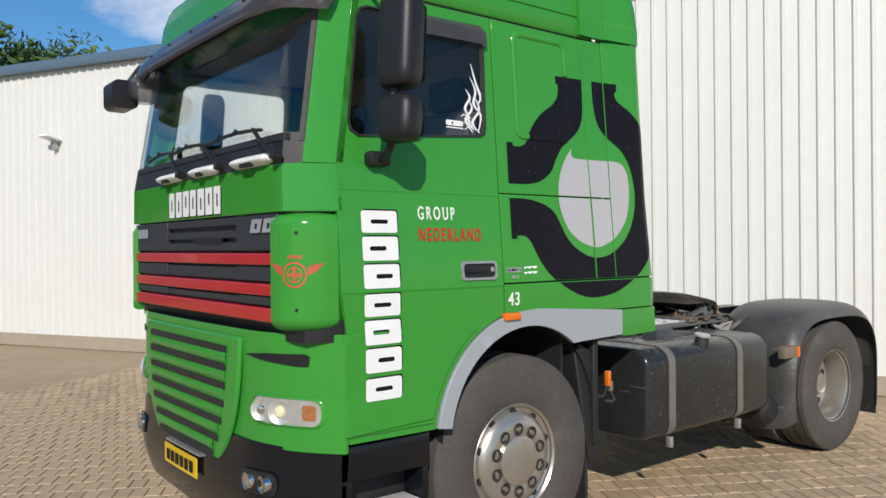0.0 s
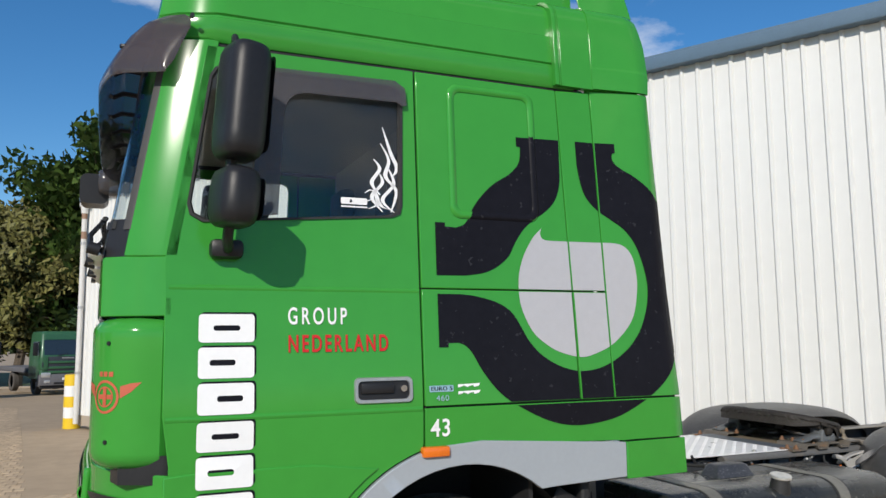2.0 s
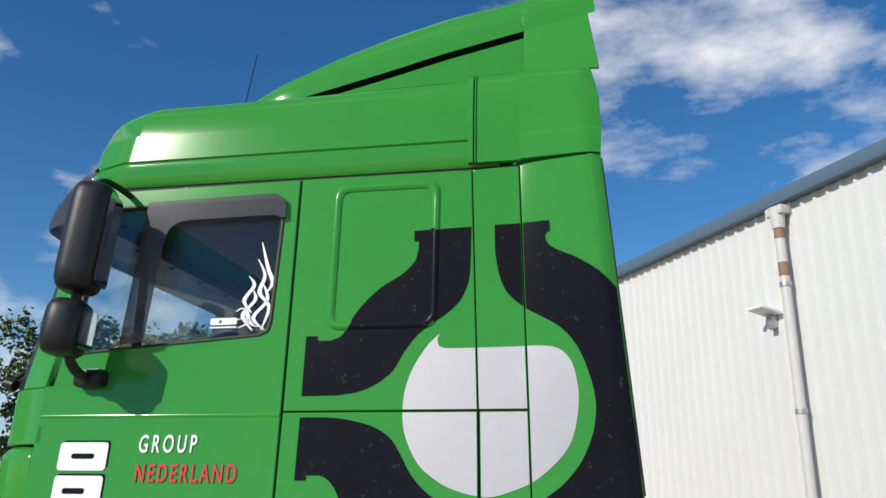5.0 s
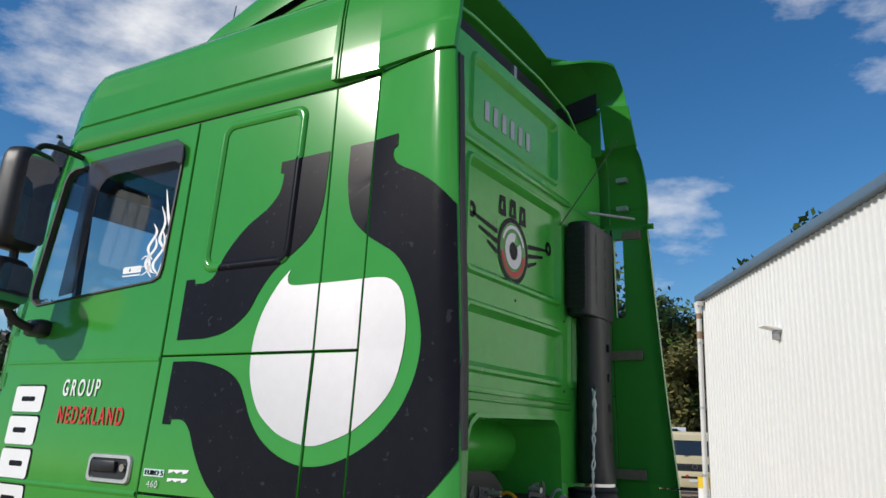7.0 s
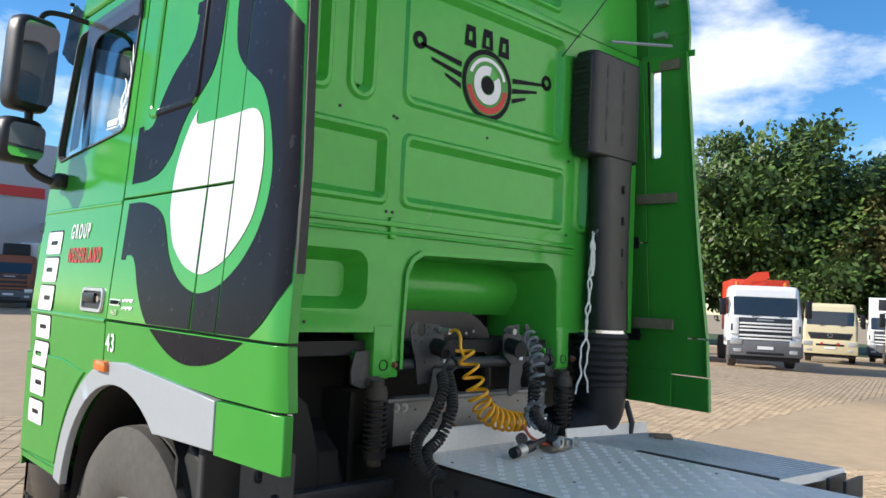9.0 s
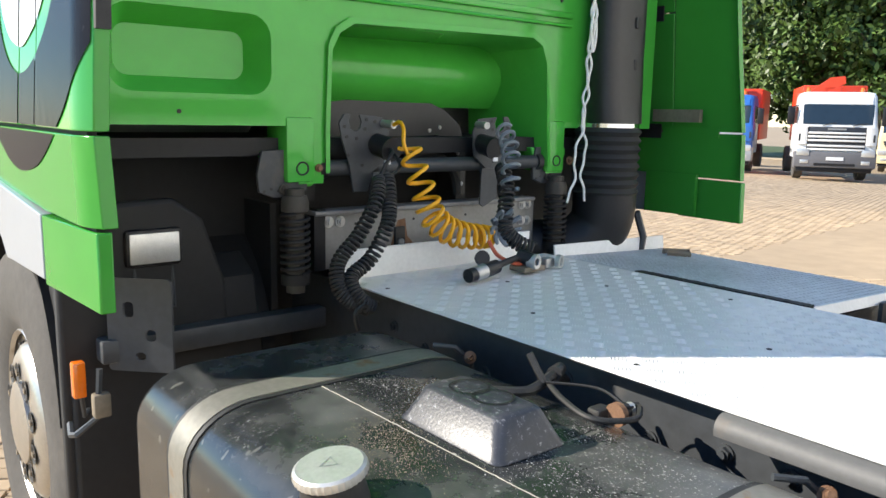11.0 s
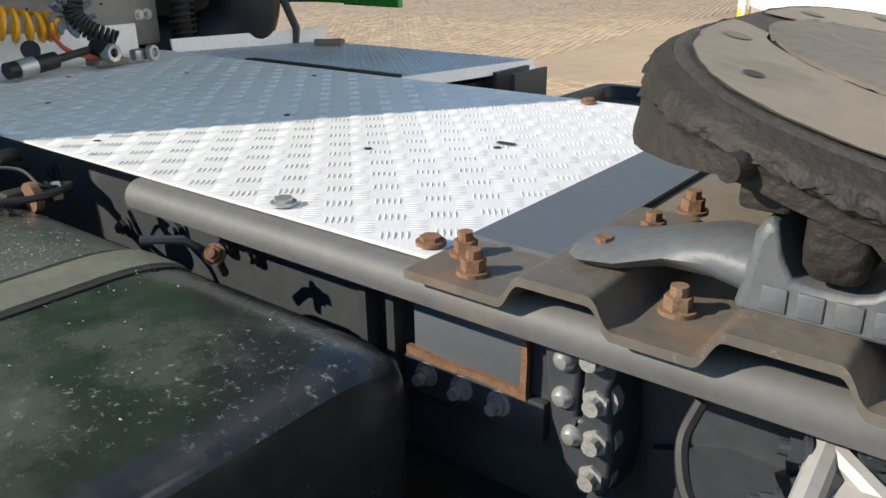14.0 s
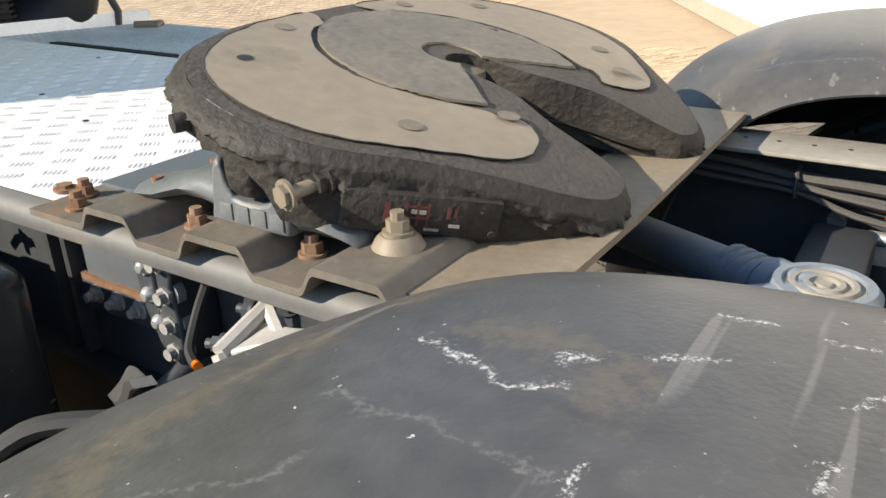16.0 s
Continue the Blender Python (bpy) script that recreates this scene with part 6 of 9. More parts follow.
part("bracket_stub", cyl((2.755, 0.735, 0.89), (2.748, 0.685, 0.872), 0.018, 0.015), CHASSIS, br)
part("stub_hole", cyl((2.748, 0.686, 0.8725), (2.7477, 0.6835, 0.8715), 0.008), RUST_NUT, br)
for k in range(2):
    part("web_rib", box(2.40 + 0.045 * k, 2.412 + 0.045 * k, 0.762, 0.786, 0.80, 1.06), CHASSIS, truck)
part("web_step", plate([(2.78, 0.80), (2.78, 0.93), (2.85, 0.955), (3.4, 0.955), (3.4, 0.80)], [], lambda x, z: (x, 0.774, z), (0, 0.012, 0)), CHASSIS, truck)
# Dark sheets added under the frame, standing for the deep shade there.
part("dark_frame_infill", box(2.62, 4.65, 0.81, 1.53, 0.60, 0.62), UNDER, truck)
part("dark_web_infill", box(2.45, 3.0, 0.735, 0.745, 0.25, 0.80), UNDER, truck)
tk = part("air_tank", lathe([(0.0, -0.30), (0.08, -0.29), (0.12, -0.25), (0.125, -0.20), (0.125, 0.20), (0.12, 0.25), (0.08, 0.29), (0.0, 0.30)], 28, Matrix.Translation((2.74, 0.36, 0.45)) @ pose(0, 0, 0, 0, 0, 0)), UNDER, truck, "black air tank under the frame")

# ---- deck of five-bar tread plate ----
deck = part("deck_plate", plate([(0.82, 0.713), (2.555, 0.713), (2.555, 1.545), (0.82, 1.545)], [], lambda x, y: (x, y, 1.10), (0, 0, -0.004)), ALU, truck, "aluminium tread plate deck behind the cab")


def tread(x0, x1, y0, y1, z, inside, parent, pitch=0.043, mat_=None):
    """Groups of five short bars, each group turned against the next."""
    vs, fs = [], []
    nx, ny = int((x1 - x0) / pitch), int((y1 - y0) / pitch)
    for i in range(nx):
        for j in range(ny):
            cx_, cy_ = x0 + (i + 0.5) * pitch, y0 + (j + 0.5) * pitch
            if not inside(cx_, cy_):
                continue
            along = (i + j) % 2
            for k in range(5):
                o = (k - 2) * pitch * 0.17
                h, w = pitch * 0.30, pitch * 0.05
                c, s = (math.cos(radians(38)), math.sin(radians(38))) if along else (math.cos(radians(128)), math.sin(radians(128)))
                b = len(vs)
                for a, d, up in ((-h, 0, 0), (0, -w, 0), (h, 0, 0), (0, w, 0), (-h * 0.5, 0, 0.0011), (h * 0.5, 0, 0.0011)):
                    vs.append((cx_ + a * c - (d + o) * s, cy_ + a * s + (d + o) * c, z + up))
                fs += [(b, b + 1, b + 4), (b + 1, b + 5, b + 4), (b + 1, b + 2, b + 5), (b + 2, b + 3, b + 5), (b + 3, b + 4, b + 5), (b + 3, b, b + 4)]
    me = bpy.data.meshes.new("tread_pattern")
    me.from_pydata(vs, [], fs)
    me.materials.append(mat_ or ALU)
    ob = new("tread_pattern", me)
    ob.parent = parent
    return tagged(ob, "raised tread bars", kind="stuff")


tread(0.83, 2.55, 0.716, 1.54, 1.1005, lambda x, y: True, deck)
part("deck_lip", box(0.805, 0.818, 0.715, 1.47, 1.095, 1.185, chamfer=0.002), ALU_WHITE, deck, "white upright edge of the deck")
for x, y, m in ((2.308, 0.736, STEEL), (2.536, 0.738, RUST_NUT), (2.307, 1.512, RUST_NUT), (2.53, 1.50, RUST_NUT)):
    part("deck_bolt", hexnut((x, y, 1.102), (0, 0, 1), 0.012, 0.009, 0.0), m, deck)
for x, y in ((0.98, 0.76), (1.4, 0.9), (1.9, 1.1), (2.2, 1.0), (1.3, 1.3), (1.8, 0.78), (2.36, 1.12), (1.6, 1.45), (1.1, 1.1)):
    part("deck_hole", cyl((x, y, 1.1005), (x, y, 1.102), 0.006, n=10), RUBBER, deck)
part("deck_slot", plate(rrect(2.34, 2.375, 1.14, 1.155, 0.007), [], lambda x, y: (x, y, 1.1022)), RUBBER, deck)
side_z = lambda y: 1.094 - 0.045 * (y - 1.56)
sidep = part("side_deck", plate([(0.865, 1.56), (1.22, 1.56), (1.225, 1.585), (1.755, 1.585), (1.755, 2.185), (0.865, 2.185)], [], lambda x, y: (x, y, side_z(y)), (0, 0, -0.004)), ALU_SIDE, truck, "worn tread plate over the battery box, blue-grey shade in its colour")
studs = []
for i in range(38):
    for j in range(26):
        x, y = 0.88 + 0.0233 * i, 1.597 + 0.0228 * j + 0.0057 * (i % 2)
        studs.append((x, y, side_z(y)))
vs, fs = [], []
for x, y, z in studs:
    b, w = len(vs), 0.0075
    for k in range(6):
        vs.append((x + w * math.cos(k * math.pi / 3), y + 0.6 * w * math.sin(k * math.pi / 3), z + 0.0004))
    for k in range(6):
        vs.append((x + 0.5 * w * math.cos(k * math.pi / 3), y + 0.3 * w * math.sin(k * math.pi / 3), z + 0.0022))
    fs += [(b + k, b + (k + 1) % 6, b + 6 + (k + 1) % 6, b + 6 + k) for k in range(6)] + [tuple(b + 6 + k for k in range(6))]
me = bpy.data.meshes.new("tread_studs")
me.from_pydata(vs, [], fs)
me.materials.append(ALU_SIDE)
stud = new("tread_studs", me)
stud.parent = sidep
tagged(stud, "raised round tread studs", kind="stuff")
rag = random.Random(11)
ragged = [(1.20 + 0.56 * k / 70, 1.556 + 0.010 * rag.random()) for k in range(71)] + [(1.76 - 0.55 * k / 70, 1.586 + 0.006 * rag.random()) for k in range(71)]
# Ragged dark strip drawn for the shaded slot between the two plates.
part("ragged_slot_shade", plate(ragged, [], lambda x, y: (x, y, 1.1003), (0, 0, -0.02)), UNDER, sidep, "ragged dark strip for the shaded slot beside the side plate")
part("side_lip", grid(lambda u, v: (0.858 - 0.02 * u - 0.006 * v, 1.556 + 0.66 * u, 1.083 - 0.022 * u + 0.050 * v), 8, 2, (0.006, 0, 0)), ALU_WHITE, sidep, "white upright edge of the side plate")
part("side_rim", grid(lambda u, v: (1.756 + 0.01 * v, 1.585 + 0.60 * u, side_z(1.585 + 0.60 * u) + 0.001 - 0.028 * v), 6, 1, (0.006, 0, 0)), ALU_WHITE, sidep)
part("battery_box", box(0.96, 1.75, 1.66, 2.22, 0.55, 1.04, chamfer=0.02), PLASTIC, truck, "black battery box on the frame")
part("box_rail", box(0.96, 1.83, 1.66, 1.69, 1.03, 1.06), CHASSIS, truck)
for x in (1.62, 1.78, 1.84):
    part("box_bracket", box(x, x + 0.012, 1.95, 2.12, 0.96, 1.06), CHASSIS, truck)
part("far_tray", loft([[(x, y, z) for x, y in rrect(1.94 + i, 2.62 - i, 1.90 + i, 2.30 - i, 0.04)] for z, i in ((0.82, 0.0), (0.985, 0.0), (1.0, 0.01), (1.0, 0.04), (0.97, 0.05))]), PLASTIC, truck, "black plastic tray beside the deck")
# Dark strip below the slot between the plates, put in for its shade.
part("deck_gap_shade", box(0.92, 2.54, 1.535, 1.63, 1.00, 1.02), UNDER, truck)
part("flat_link", tube([(0.96, 2.05, 1.080), (1.02, 2.13, 1.078), (1.06, 2.07, 1.080), (1.0, 2.02, 1.083)], 0.012, 6), RUSTY, truck)

# ---- fuel tank ----
def tank_section(n=8):
    y0, y1, z0, z1, r = 0.02, 0.635, 0.47, 1.055, 0.13
    pts = []
    for cy_, cz_, a, rr in ((y1 - 0.10, z1 - 0.03, 0, 0.03), (y0 + r, z1 - r * 0.8, 90, r), (y0 + 0.09, z0 + 0.09, 180, 0.09), (y1 - 0.09, z0 + 0.09, 270, 0.09)):
        for k in range(n + 1):
            a_ = radians(a + 90 * k / n)
            rx_ = 0.10 if a == 0 else rr
            rz_ = 0.03 if a == 0 else (r * 0.8 if a == 90 else rr)
            pts.append((cy_ + rx_ * math.cos(a_), cz_ + rz_ * math.sin(a_)))
    return pts


TS = tank_section()
tcy, tcz = 0.33, 0.76
ring_t = lambda x, s: [(x, tcy + (y - tcy) * s, tcz + (z - tcz) * s) for y, z in TS]
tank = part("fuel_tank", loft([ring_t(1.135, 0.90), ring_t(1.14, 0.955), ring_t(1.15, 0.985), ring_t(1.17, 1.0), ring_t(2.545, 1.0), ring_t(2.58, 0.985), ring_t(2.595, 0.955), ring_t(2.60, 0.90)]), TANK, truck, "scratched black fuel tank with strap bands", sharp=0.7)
WELD = mat("chalky_weld", (0.38, 0.36, 0.30), 0.9, vary=0.4, scale=40)
STRAP = mat("worn_strap_steel", (0.21, 0.20, 0.17), 0.5, metal=0.4, vary=0.2, scale=8, dirt=(0.30, 0.15, 0.05), dirt_amount=-0.05, dscale=6)
for x in (1.39, 2.20):
    st = part("tank_strap", loft([ring_t(x - 0.035, 1.003), ring_t(x - 0.035, 1.014), ring_t(x + 0.035, 1.014), ring_t(x + 0.035, 1.003)], caps=False), STRAP, tank, "grey steel tank strap", bevel=0.0)
    for e in (-0.042, 0.042):
        part("strap_rubber", loft([ring_t(x + e - 0.006, 1.002), ring_t(x + e - 0.006, 1.008), ring_t(x + e + 0.006, 1.008), ring_t(x + e + 0.006, 1.002)], caps=False), RUBBER, tank)
    part("strap_hook", tube([(x - 0.03, 0.62, 1.06), (x, 0.66, 1.055), (x + 0.01, 0.70, 1.02), (x + 0.0, 0.715, 0.99)], 0.006, 8), CHASSIS, st)
    part("strap_bolt", hexnut((x + 0.02, 0.69, 1.03), (0.5, -0.6, 0.4), 0.011, 0.014, 0.012), RUST_NUT, st)
    part("strap_foot", box(x - 0.015, x + 0.015, 0.02, 0.06, 0.40, 0.47, chamfer=0.006), STEEL, st)
weld = [(1.435 + 0.0054 * k, 0.286 + 0.00015 * k + 0.0016 * noise.noise(Vector((k * 0.23, 3, 1))) + 0.001 * noise.noise(Vector((k * 0.9, 5, 2))), 1.0555) for k in range(134)]
for k0 in range(0, 130, 10):
    part("tank_weld", tube(weld[k0:k0 + 11], lambda u: 0.0009 + 0.0006 * abs(noise.noise(Vector((k0 + 10 * u, 7, 3)))), 5), WELD, tank)
cov = loft([[(x, y, z) for x, y in rrect(1.645 + i, 1.905 - i, 0.315 + i, 0.475 - i, 0.02)] for i, z in ((0.0, 1.055), (0.006, 1.062), (0.030, 1.112), (0.040, 1.118))])
COVER = mat("scuffed_cover_plastic", (0.035, 0.038, 0.046), 0.38, vary=0.3, scale=10, scuffs=(0.50, 0.50, 0.52), scuff_level=0.35, dirt=(0.07, 0.07, 0.078), dirt_amount=0.1, dscale=12, dsharp=0.2, bump=0.1, bscale=200)
cover = part("sender_cover", cov, COVER, tank, "moulded black plastic cover on the tank", bevel=0.003)
for c_ in ((1.74, 0.40), (1.80, 0.40)):
    part("cover_ring", loft([[(c_[0] + r * math.cos(a * math.pi / 12), c_[1] + r * math.sin(a * math.pi / 12), 1.120) for a in range(24)] for r in (0.036, 0.032)], caps=False), PLASTIC, cover)
CAPM = Matrix.Translation((1.825, 0.078, 1.082)) @ pose(0, 0, 0, 10, 0, 0)
cap_ring = lambda r, z, k=0.0: [CAPM @ Vector(((r + (k if i % 2 else 0)) * math.cos(2 * math.pi * i / 72), (r + (k if i % 2 else 0)) * math.sin(2 * math.pi * i / 72), z)) for i in range(72)]
cap = part("tank_cap", loft([cap_ring(0.043, 0.0), cap_ring(0.047, 0.004), cap_ring(0.0525, 0.006, -0.0015), cap_ring(0.0535, 0.012, -0.0015), cap_ring(0.052, 0.018, -0.001), cap_ring(0.047, 0.021), cap_ring(0.042, 0.0205), cap_ring(0.02, 0.0225)]), CAP_METAL, tank, "dusty bare metal filler cap")
part("cap_mark", loft([[CAPM @ Vector((r * math.cos(2 * math.pi * i / 3 + 0.4), r * math.sin(2 * math.pi * i / 3 + 0.4), 0.0232)) for i in range(3)] for r in (0.016, 0.012)], caps=False), STEEL, cap)
part("filler_neck", loft([[(1.825 + r * math.cos(2 * math.pi * i / 32), y + r * math.sin(2 * math.pi * i / 32), z) for i in range(32)] for r, y, z in ((0.062, 0.10, 0.94), (0.058, 0.095, 1.0), (0.050, 0.085, 1.045), (0.044, 0.078, 1.083))]), RUBBER, tank)
# cables between tank and rail
part("cable", tube(spline([(1.70, 0.47, 1.085), (1.744, 0.518, 1.085), (1.735, 0.57, 1.08), (1.695, 0.66, 1.075), (1.68, 0.71, 1.05)], 6), 0.010, 8), RUBBER, truck, "black cable bundle between tank and frame")
part("cable", tube(spline([(1.733, 0.60, 1.085), (1.808, 0.563, 1.08), (1.888, 0.547, 1.075), (1.925, 0.61, 1.07), (1.895, 0.67, 1.065), (1.87, 0.69, 1.06)], 8), 0.0055, 8), RUBBER, truck, "black cable loop")
part("cable", tube(spline([(1.745, 0.585, 1.09), (1.823, 0.638, 1.09), (1.885, 0.64, 1.075), (1.88, 0.67, 1.065)], 6), 0.0028, 6), RUBBER, truck)
part("cable_tab", tube([(1.735, 0.59, 1.085), (1.71, 0.585, 1.12), (1.70, 0.583, 1.135)], 0.007, 6), RUBBER, truck)
part("cable_wrap", cyl((1.70, 0.655, 1.08), (1.675, 0.70, 1.075), 0.015, 0.013), RUBBER, truck)
for k in range(4):
    part("cable_seal", cyl((1.875 - 0.002 * k, 0.625 + 0.018 * k, 1.058), (1.875, 0.637 + 0.018 * k, 1.058), 0.022 - 0.004 * k), RUST_NUT if k == 0 else (STEEL if k == 2 else RUBBER), truck)
part("rust_stub", box(1.83, 1.86, 0.60, 0.64, 1.04, 1.066, chamfer=0.006), RUBBER, truck)
tank_top = lambda u, v: (1.16 + 1.37 * u, 0.10 + 0.50 * v, 1.0552)
FLECK = mat("pale_fleck", (0.46, 0.46, 0.43), 0.8, vary=0.3, scale=80)
SAND = mat("sand_grains", (0.36, 0.30, 0.20), 0.9, vary=0.4, scale=90)
tagged(part("flaked_paint", chips(tank_top, [(0.0, 0.5, 1.0, 0.5), (0.05, 0.2, 0.95, 0.8), (0.8, 0.1, 1.0, 0.9)], 4, 0.0008, 70, 0.16, 0.0006), FLECK, tank), "pale flecks of paint", kind="stuff")
tagged(part("flaked_paint", chips(tank_top, [(0.46, 0.75, 0.70, 0.9), (0.55, 0.6, 0.70, 0.7), (0.2, 0.55, 0.42, 0.8), (0.30, 0.62, 0.62, 0.45)], 9, 0.0006, 1300, 0.07, 0.0006), FLECK, tank), "pale scuffs", kind="stuff")
tagged(part("sand", chips(tank_top, [(0.445, 0.12, 0.43, 0.36), (0.42, 0.22, 0.37, 0.42)], 5, 0.00045, 2300, 0.045, 0.0006), SAND, tank), "dusting of sand beside the filler cap", kind="stuff")

# ---- fifth wheel on its mounting plate ----
TILT5 = math.atan(0.245)
FY = 1.13
F5 = Matrix.Translation((2.93, FY, 1.254)) @ Matrix.Rotation(TILT5, 4, "Y")
HALF5 = [(-0.248, 0.0), (-0.245, 0.14), (-0.234, 0.22), (-0.206, 0.30), (-0.160, 0.365), (-0.09, 0.412), (0.0, 0.43), (0.07, 0.42), (0.13, 0.388), (0.19, 0.335), (0.26, 0.277), (0.322, 0.222), (0.350, 0.170), (0.340, 0.118), (0.30, 0.102), (0.21, 0.088), (0.15, 0.062), (0.10, 0.045), (0.02, 0.035), (-0.005, 0.0)]


def horseshoe(grow=0.0, z=0.0, tip=0.0):
    """The coupling's outline, grown outwards, the two horns bent down by tip."""
    pts = []
    for x, y in HALF5:
        k = 1 + grow / math.hypot(x - 0.02, y) if (y > 0.1 and math.hypot(x, y) > 0.2) or x < -0.2 else 1
        pts.append((0.02 + (x - 0.02) * k, y * k))
    full = [(x, -y) for x, y in pts] + [(x, y) for x, y in reversed(pts[1:-1])]
    c = [tuple(p)[:2] for p in spline([(x, y, 0) for x, y in full], 3, closed=True)]
    return [F5 @ Vector((x, y, z - tip * max(0, (x - 0.14) / 0.19) ** 1.5)) for x, y in c]


def skirt_low(grow, up):
    """The lower edge of the rim: deep at the front and at the horns, shallow beside the bearings."""
    out = []
    for p in horseshoe(grow, 0.0, 0.0):
        q = F5.inverted() @ p
        side = min(1, abs(q.y) / 0.36)
        deep = lerp(((-0.3, 0.085), (-0.2, 0.08), (-0.13, 0.06), (-0.08, 0.042), (0.04, 0.045), (0.065, 0.088), (0.3, 0.09)), q.x)
        deep = 0.085 + (deep - 0.085) * side ** 4
        out.append(F5 @ Vector((q.x, q.y, up - deep)))
    return out


flat = [F5.inverted() @ p for p in horseshoe(-0.014)]
fw = part("fifth_wheel", plate([(p.x, p.y) for p in flat], [], lambda x, y: F5 @ Vector((x, y, -0.03 * max(0, (x - 0.14) / 0.19) ** 1.5))), CRUST, truck, "worn greasy cast steel fifth wheel coupling")
part("coupling_belly", plate([(p.x, p.y) for p in flat], [], lambda x, y: F5 @ Vector((x * 0.9, y * 0.8, -0.06))), GREASE, fw)
HOLE_FILL = mat("grease_filled_hole", (0.17, 0.145, 0.11), 0.75, vary=0.25, scale=30, bump=0.2, bscale=150)
CRESCENT = [(-0.225, 0.055), (-0.224, 0.14), (-0.210, 0.21), (-0.184, 0.275), (-0.142, 0.335), (-0.08, 0.376), (0.0, 0.392), (0.065, 0.382), (0.12, 0.35), (0.175, 0.30), (0.22, 0.25), (0.237, 0.21), (0.232, 0.17), (0.215, 0.142), (0.19, 0.128), (0.168, 0.148), (0.135, 0.157), (0.10, 0.178), (0.06, 0.193), (0.0, 0.205), (-0.06, 0.195), (-0.12, 0.165), (-0.165, 0.115), (-0.180, 0.075)]
for s in (-1, 1):
    edge = [(x + 0.004 * noise.noise(Vector((x * 60, y * 60, s))), s * y + 0.004 * noise.noise(Vector((x * 60, y * 60, s + 5)))) for x, y, _ in spline([(x, y, 0) for x, y in CRESCENT], 4, closed=True)]
    part("worn_face", plate(edge, [], lambda x, y: F5 @ Vector((x, y, 0.003 - 0.03 * max(0, (x - 0.14) / 0.19) ** 1.5))), PLATE_TOP, fw, "dusty worn bearing face")
    lip = [F5 @ Vector((x, y, 0.003 - 0.03 * max(0, (x - 0.14) / 0.19) ** 1.5)) for x, y in edge]
    part("grease_lip", tube([p.lerp(q, 0.5) + Vector((0, 0, 0.001 * noise.noise(p * 90))) for p, q in zip(lip[:62], lip[1:63])], lambda u: 0.0006 + 0.0012 * abs(noise.noise(Vector((u * 37, s, 4)))), 6), GREASE, fw)
for x, y in ((-0.125, -0.285), (-0.19, -0.145), (0.12, -0.275), (0.175, -0.143), (-0.03, 0.173), (-0.125, 0.285), (-0.19, 0.145), (0.12, 0.275), (0.19, 0.20)):
    dark = (x, y) in ((-0.125, -0.285), (-0.03, 0.173))
    part("top_hole", plate([(x + (0.009 if dark else 0.0145) * math.cos(a * math.pi / 10), y + (0.011 if dark else 0.0145) * math.sin(a * math.pi / 10)) for a in range(20)], [], lambda a, b: F5 @ Vector((a, b, 0.0042))), HOLE_FILL if not dark else RUBBER, fw)
rnd = random.Random(5)


def crust():
    """The rim with its ragged crust of old grease: thin rows, pushed in and out by fine noise."""
    finer = lambda c: [c[i].lerp(c[(i + 1) % len(c)], k / 4) for i in range(len(c)) for k in range(4)]
    top, low = finer(horseshoe(-0.014, 0.0, 0.03)), finer(skirt_low(0.0, 0.0))
    shoulder = finer(horseshoe(0.002, -0.012, 0.031))
    rows = []
    for v in [0.0, 0.04, 0.08, 0.12, 0.16, 0.20, 0.25, 0.30, 0.35, 0.40, 0.46, 0.52, 0.6, 0.7, 0.8, 0.9, 1.0]:
        row = []
        for a, b, c in zip(top, shoulder, low):
            p = a.lerp(b, min(1, v / 0.16)) if v < 0.16 else b.lerp(c, (v - 0.16) / 0.84)
            q = F5.inverted() @ p
            out = Vector((q.x - 0.02, q.y, 0)).normalized()
            n1 = noise.noise(Vector((q.x * 45, q.y * 45, q.z * 70)))
            n2 = noise.noise(Vector((q.x * 150, q.y * 150, q.z * 260)))
            n3 = noise.noise(Vector((q.x * 330, q.y * 330, q.z * 420)))
            inner = math.hypot(q.x, q.y) < 0.23 and q.x > -0.1
            band = 0.15 if inner else math.exp(-((v - 0.36) / 0.13) ** 2) + 0.12
            ragged = max(0, n1 + 0.15) * 0.012 + max(0, n2) * 0.010 + n3 * 0.004
            hang = band * (0.006 * abs(n2) + 0.006 * max(0, n1))
            row.append(F5 @ (q + out * (band * ragged) + Vector((0, 0, -hang if 0.2 < v < 0.6 else 0.0))))
        rows.append(row)
    return loft(rows, caps=False)


part("grease_rim", crust(), GREASE, fw, "ragged crust of dried grease round the rim", sharp=1.0)
def centre(u, v):
    """The lumpy middle of the coupling, round the slot."""
    a, r = radians(44 + 272 * u), 0.045 + 0.148 * v
    x, y = r * math.cos(a), r * math.sin(a)
    lump = noise.noise(Vector((x * 30, y * 30, 2))) * 0.004 + noise.noise(Vector((x * 95, y * 95, 7))) * 0.0022
    crumb = max(0, noise.noise(Vector((x * 120, y * 120, 3)))) * 0.003 * max(0, (v - 0.80) / 0.20) * (0.3 + abs(math.sin(3 * a)))
    return tuple(F5 @ Vector((x, y, 0.0045 + 0.5 * lump * min(1, 8 * v) + crumb)))


part("centre_field", grid(centre, 150, 44, (0, 0, -0.004)), PLATE_DARK, fw, "lumpy greasy middle of the coupling")
part("jaw_plate", grid(lambda u, v: tuple(F5 @ Vector((-0.06 + 0.10 * u, (v - 0.5) * 0.11, -0.006 - 0.012 * u + 0.0025 * noise.noise(Vector((u * 9, v * 7, 5)))))), 24, 14, (0, 0, -0.01)), PLATE_DARK, fw, "greasy locking jaw in the slot")
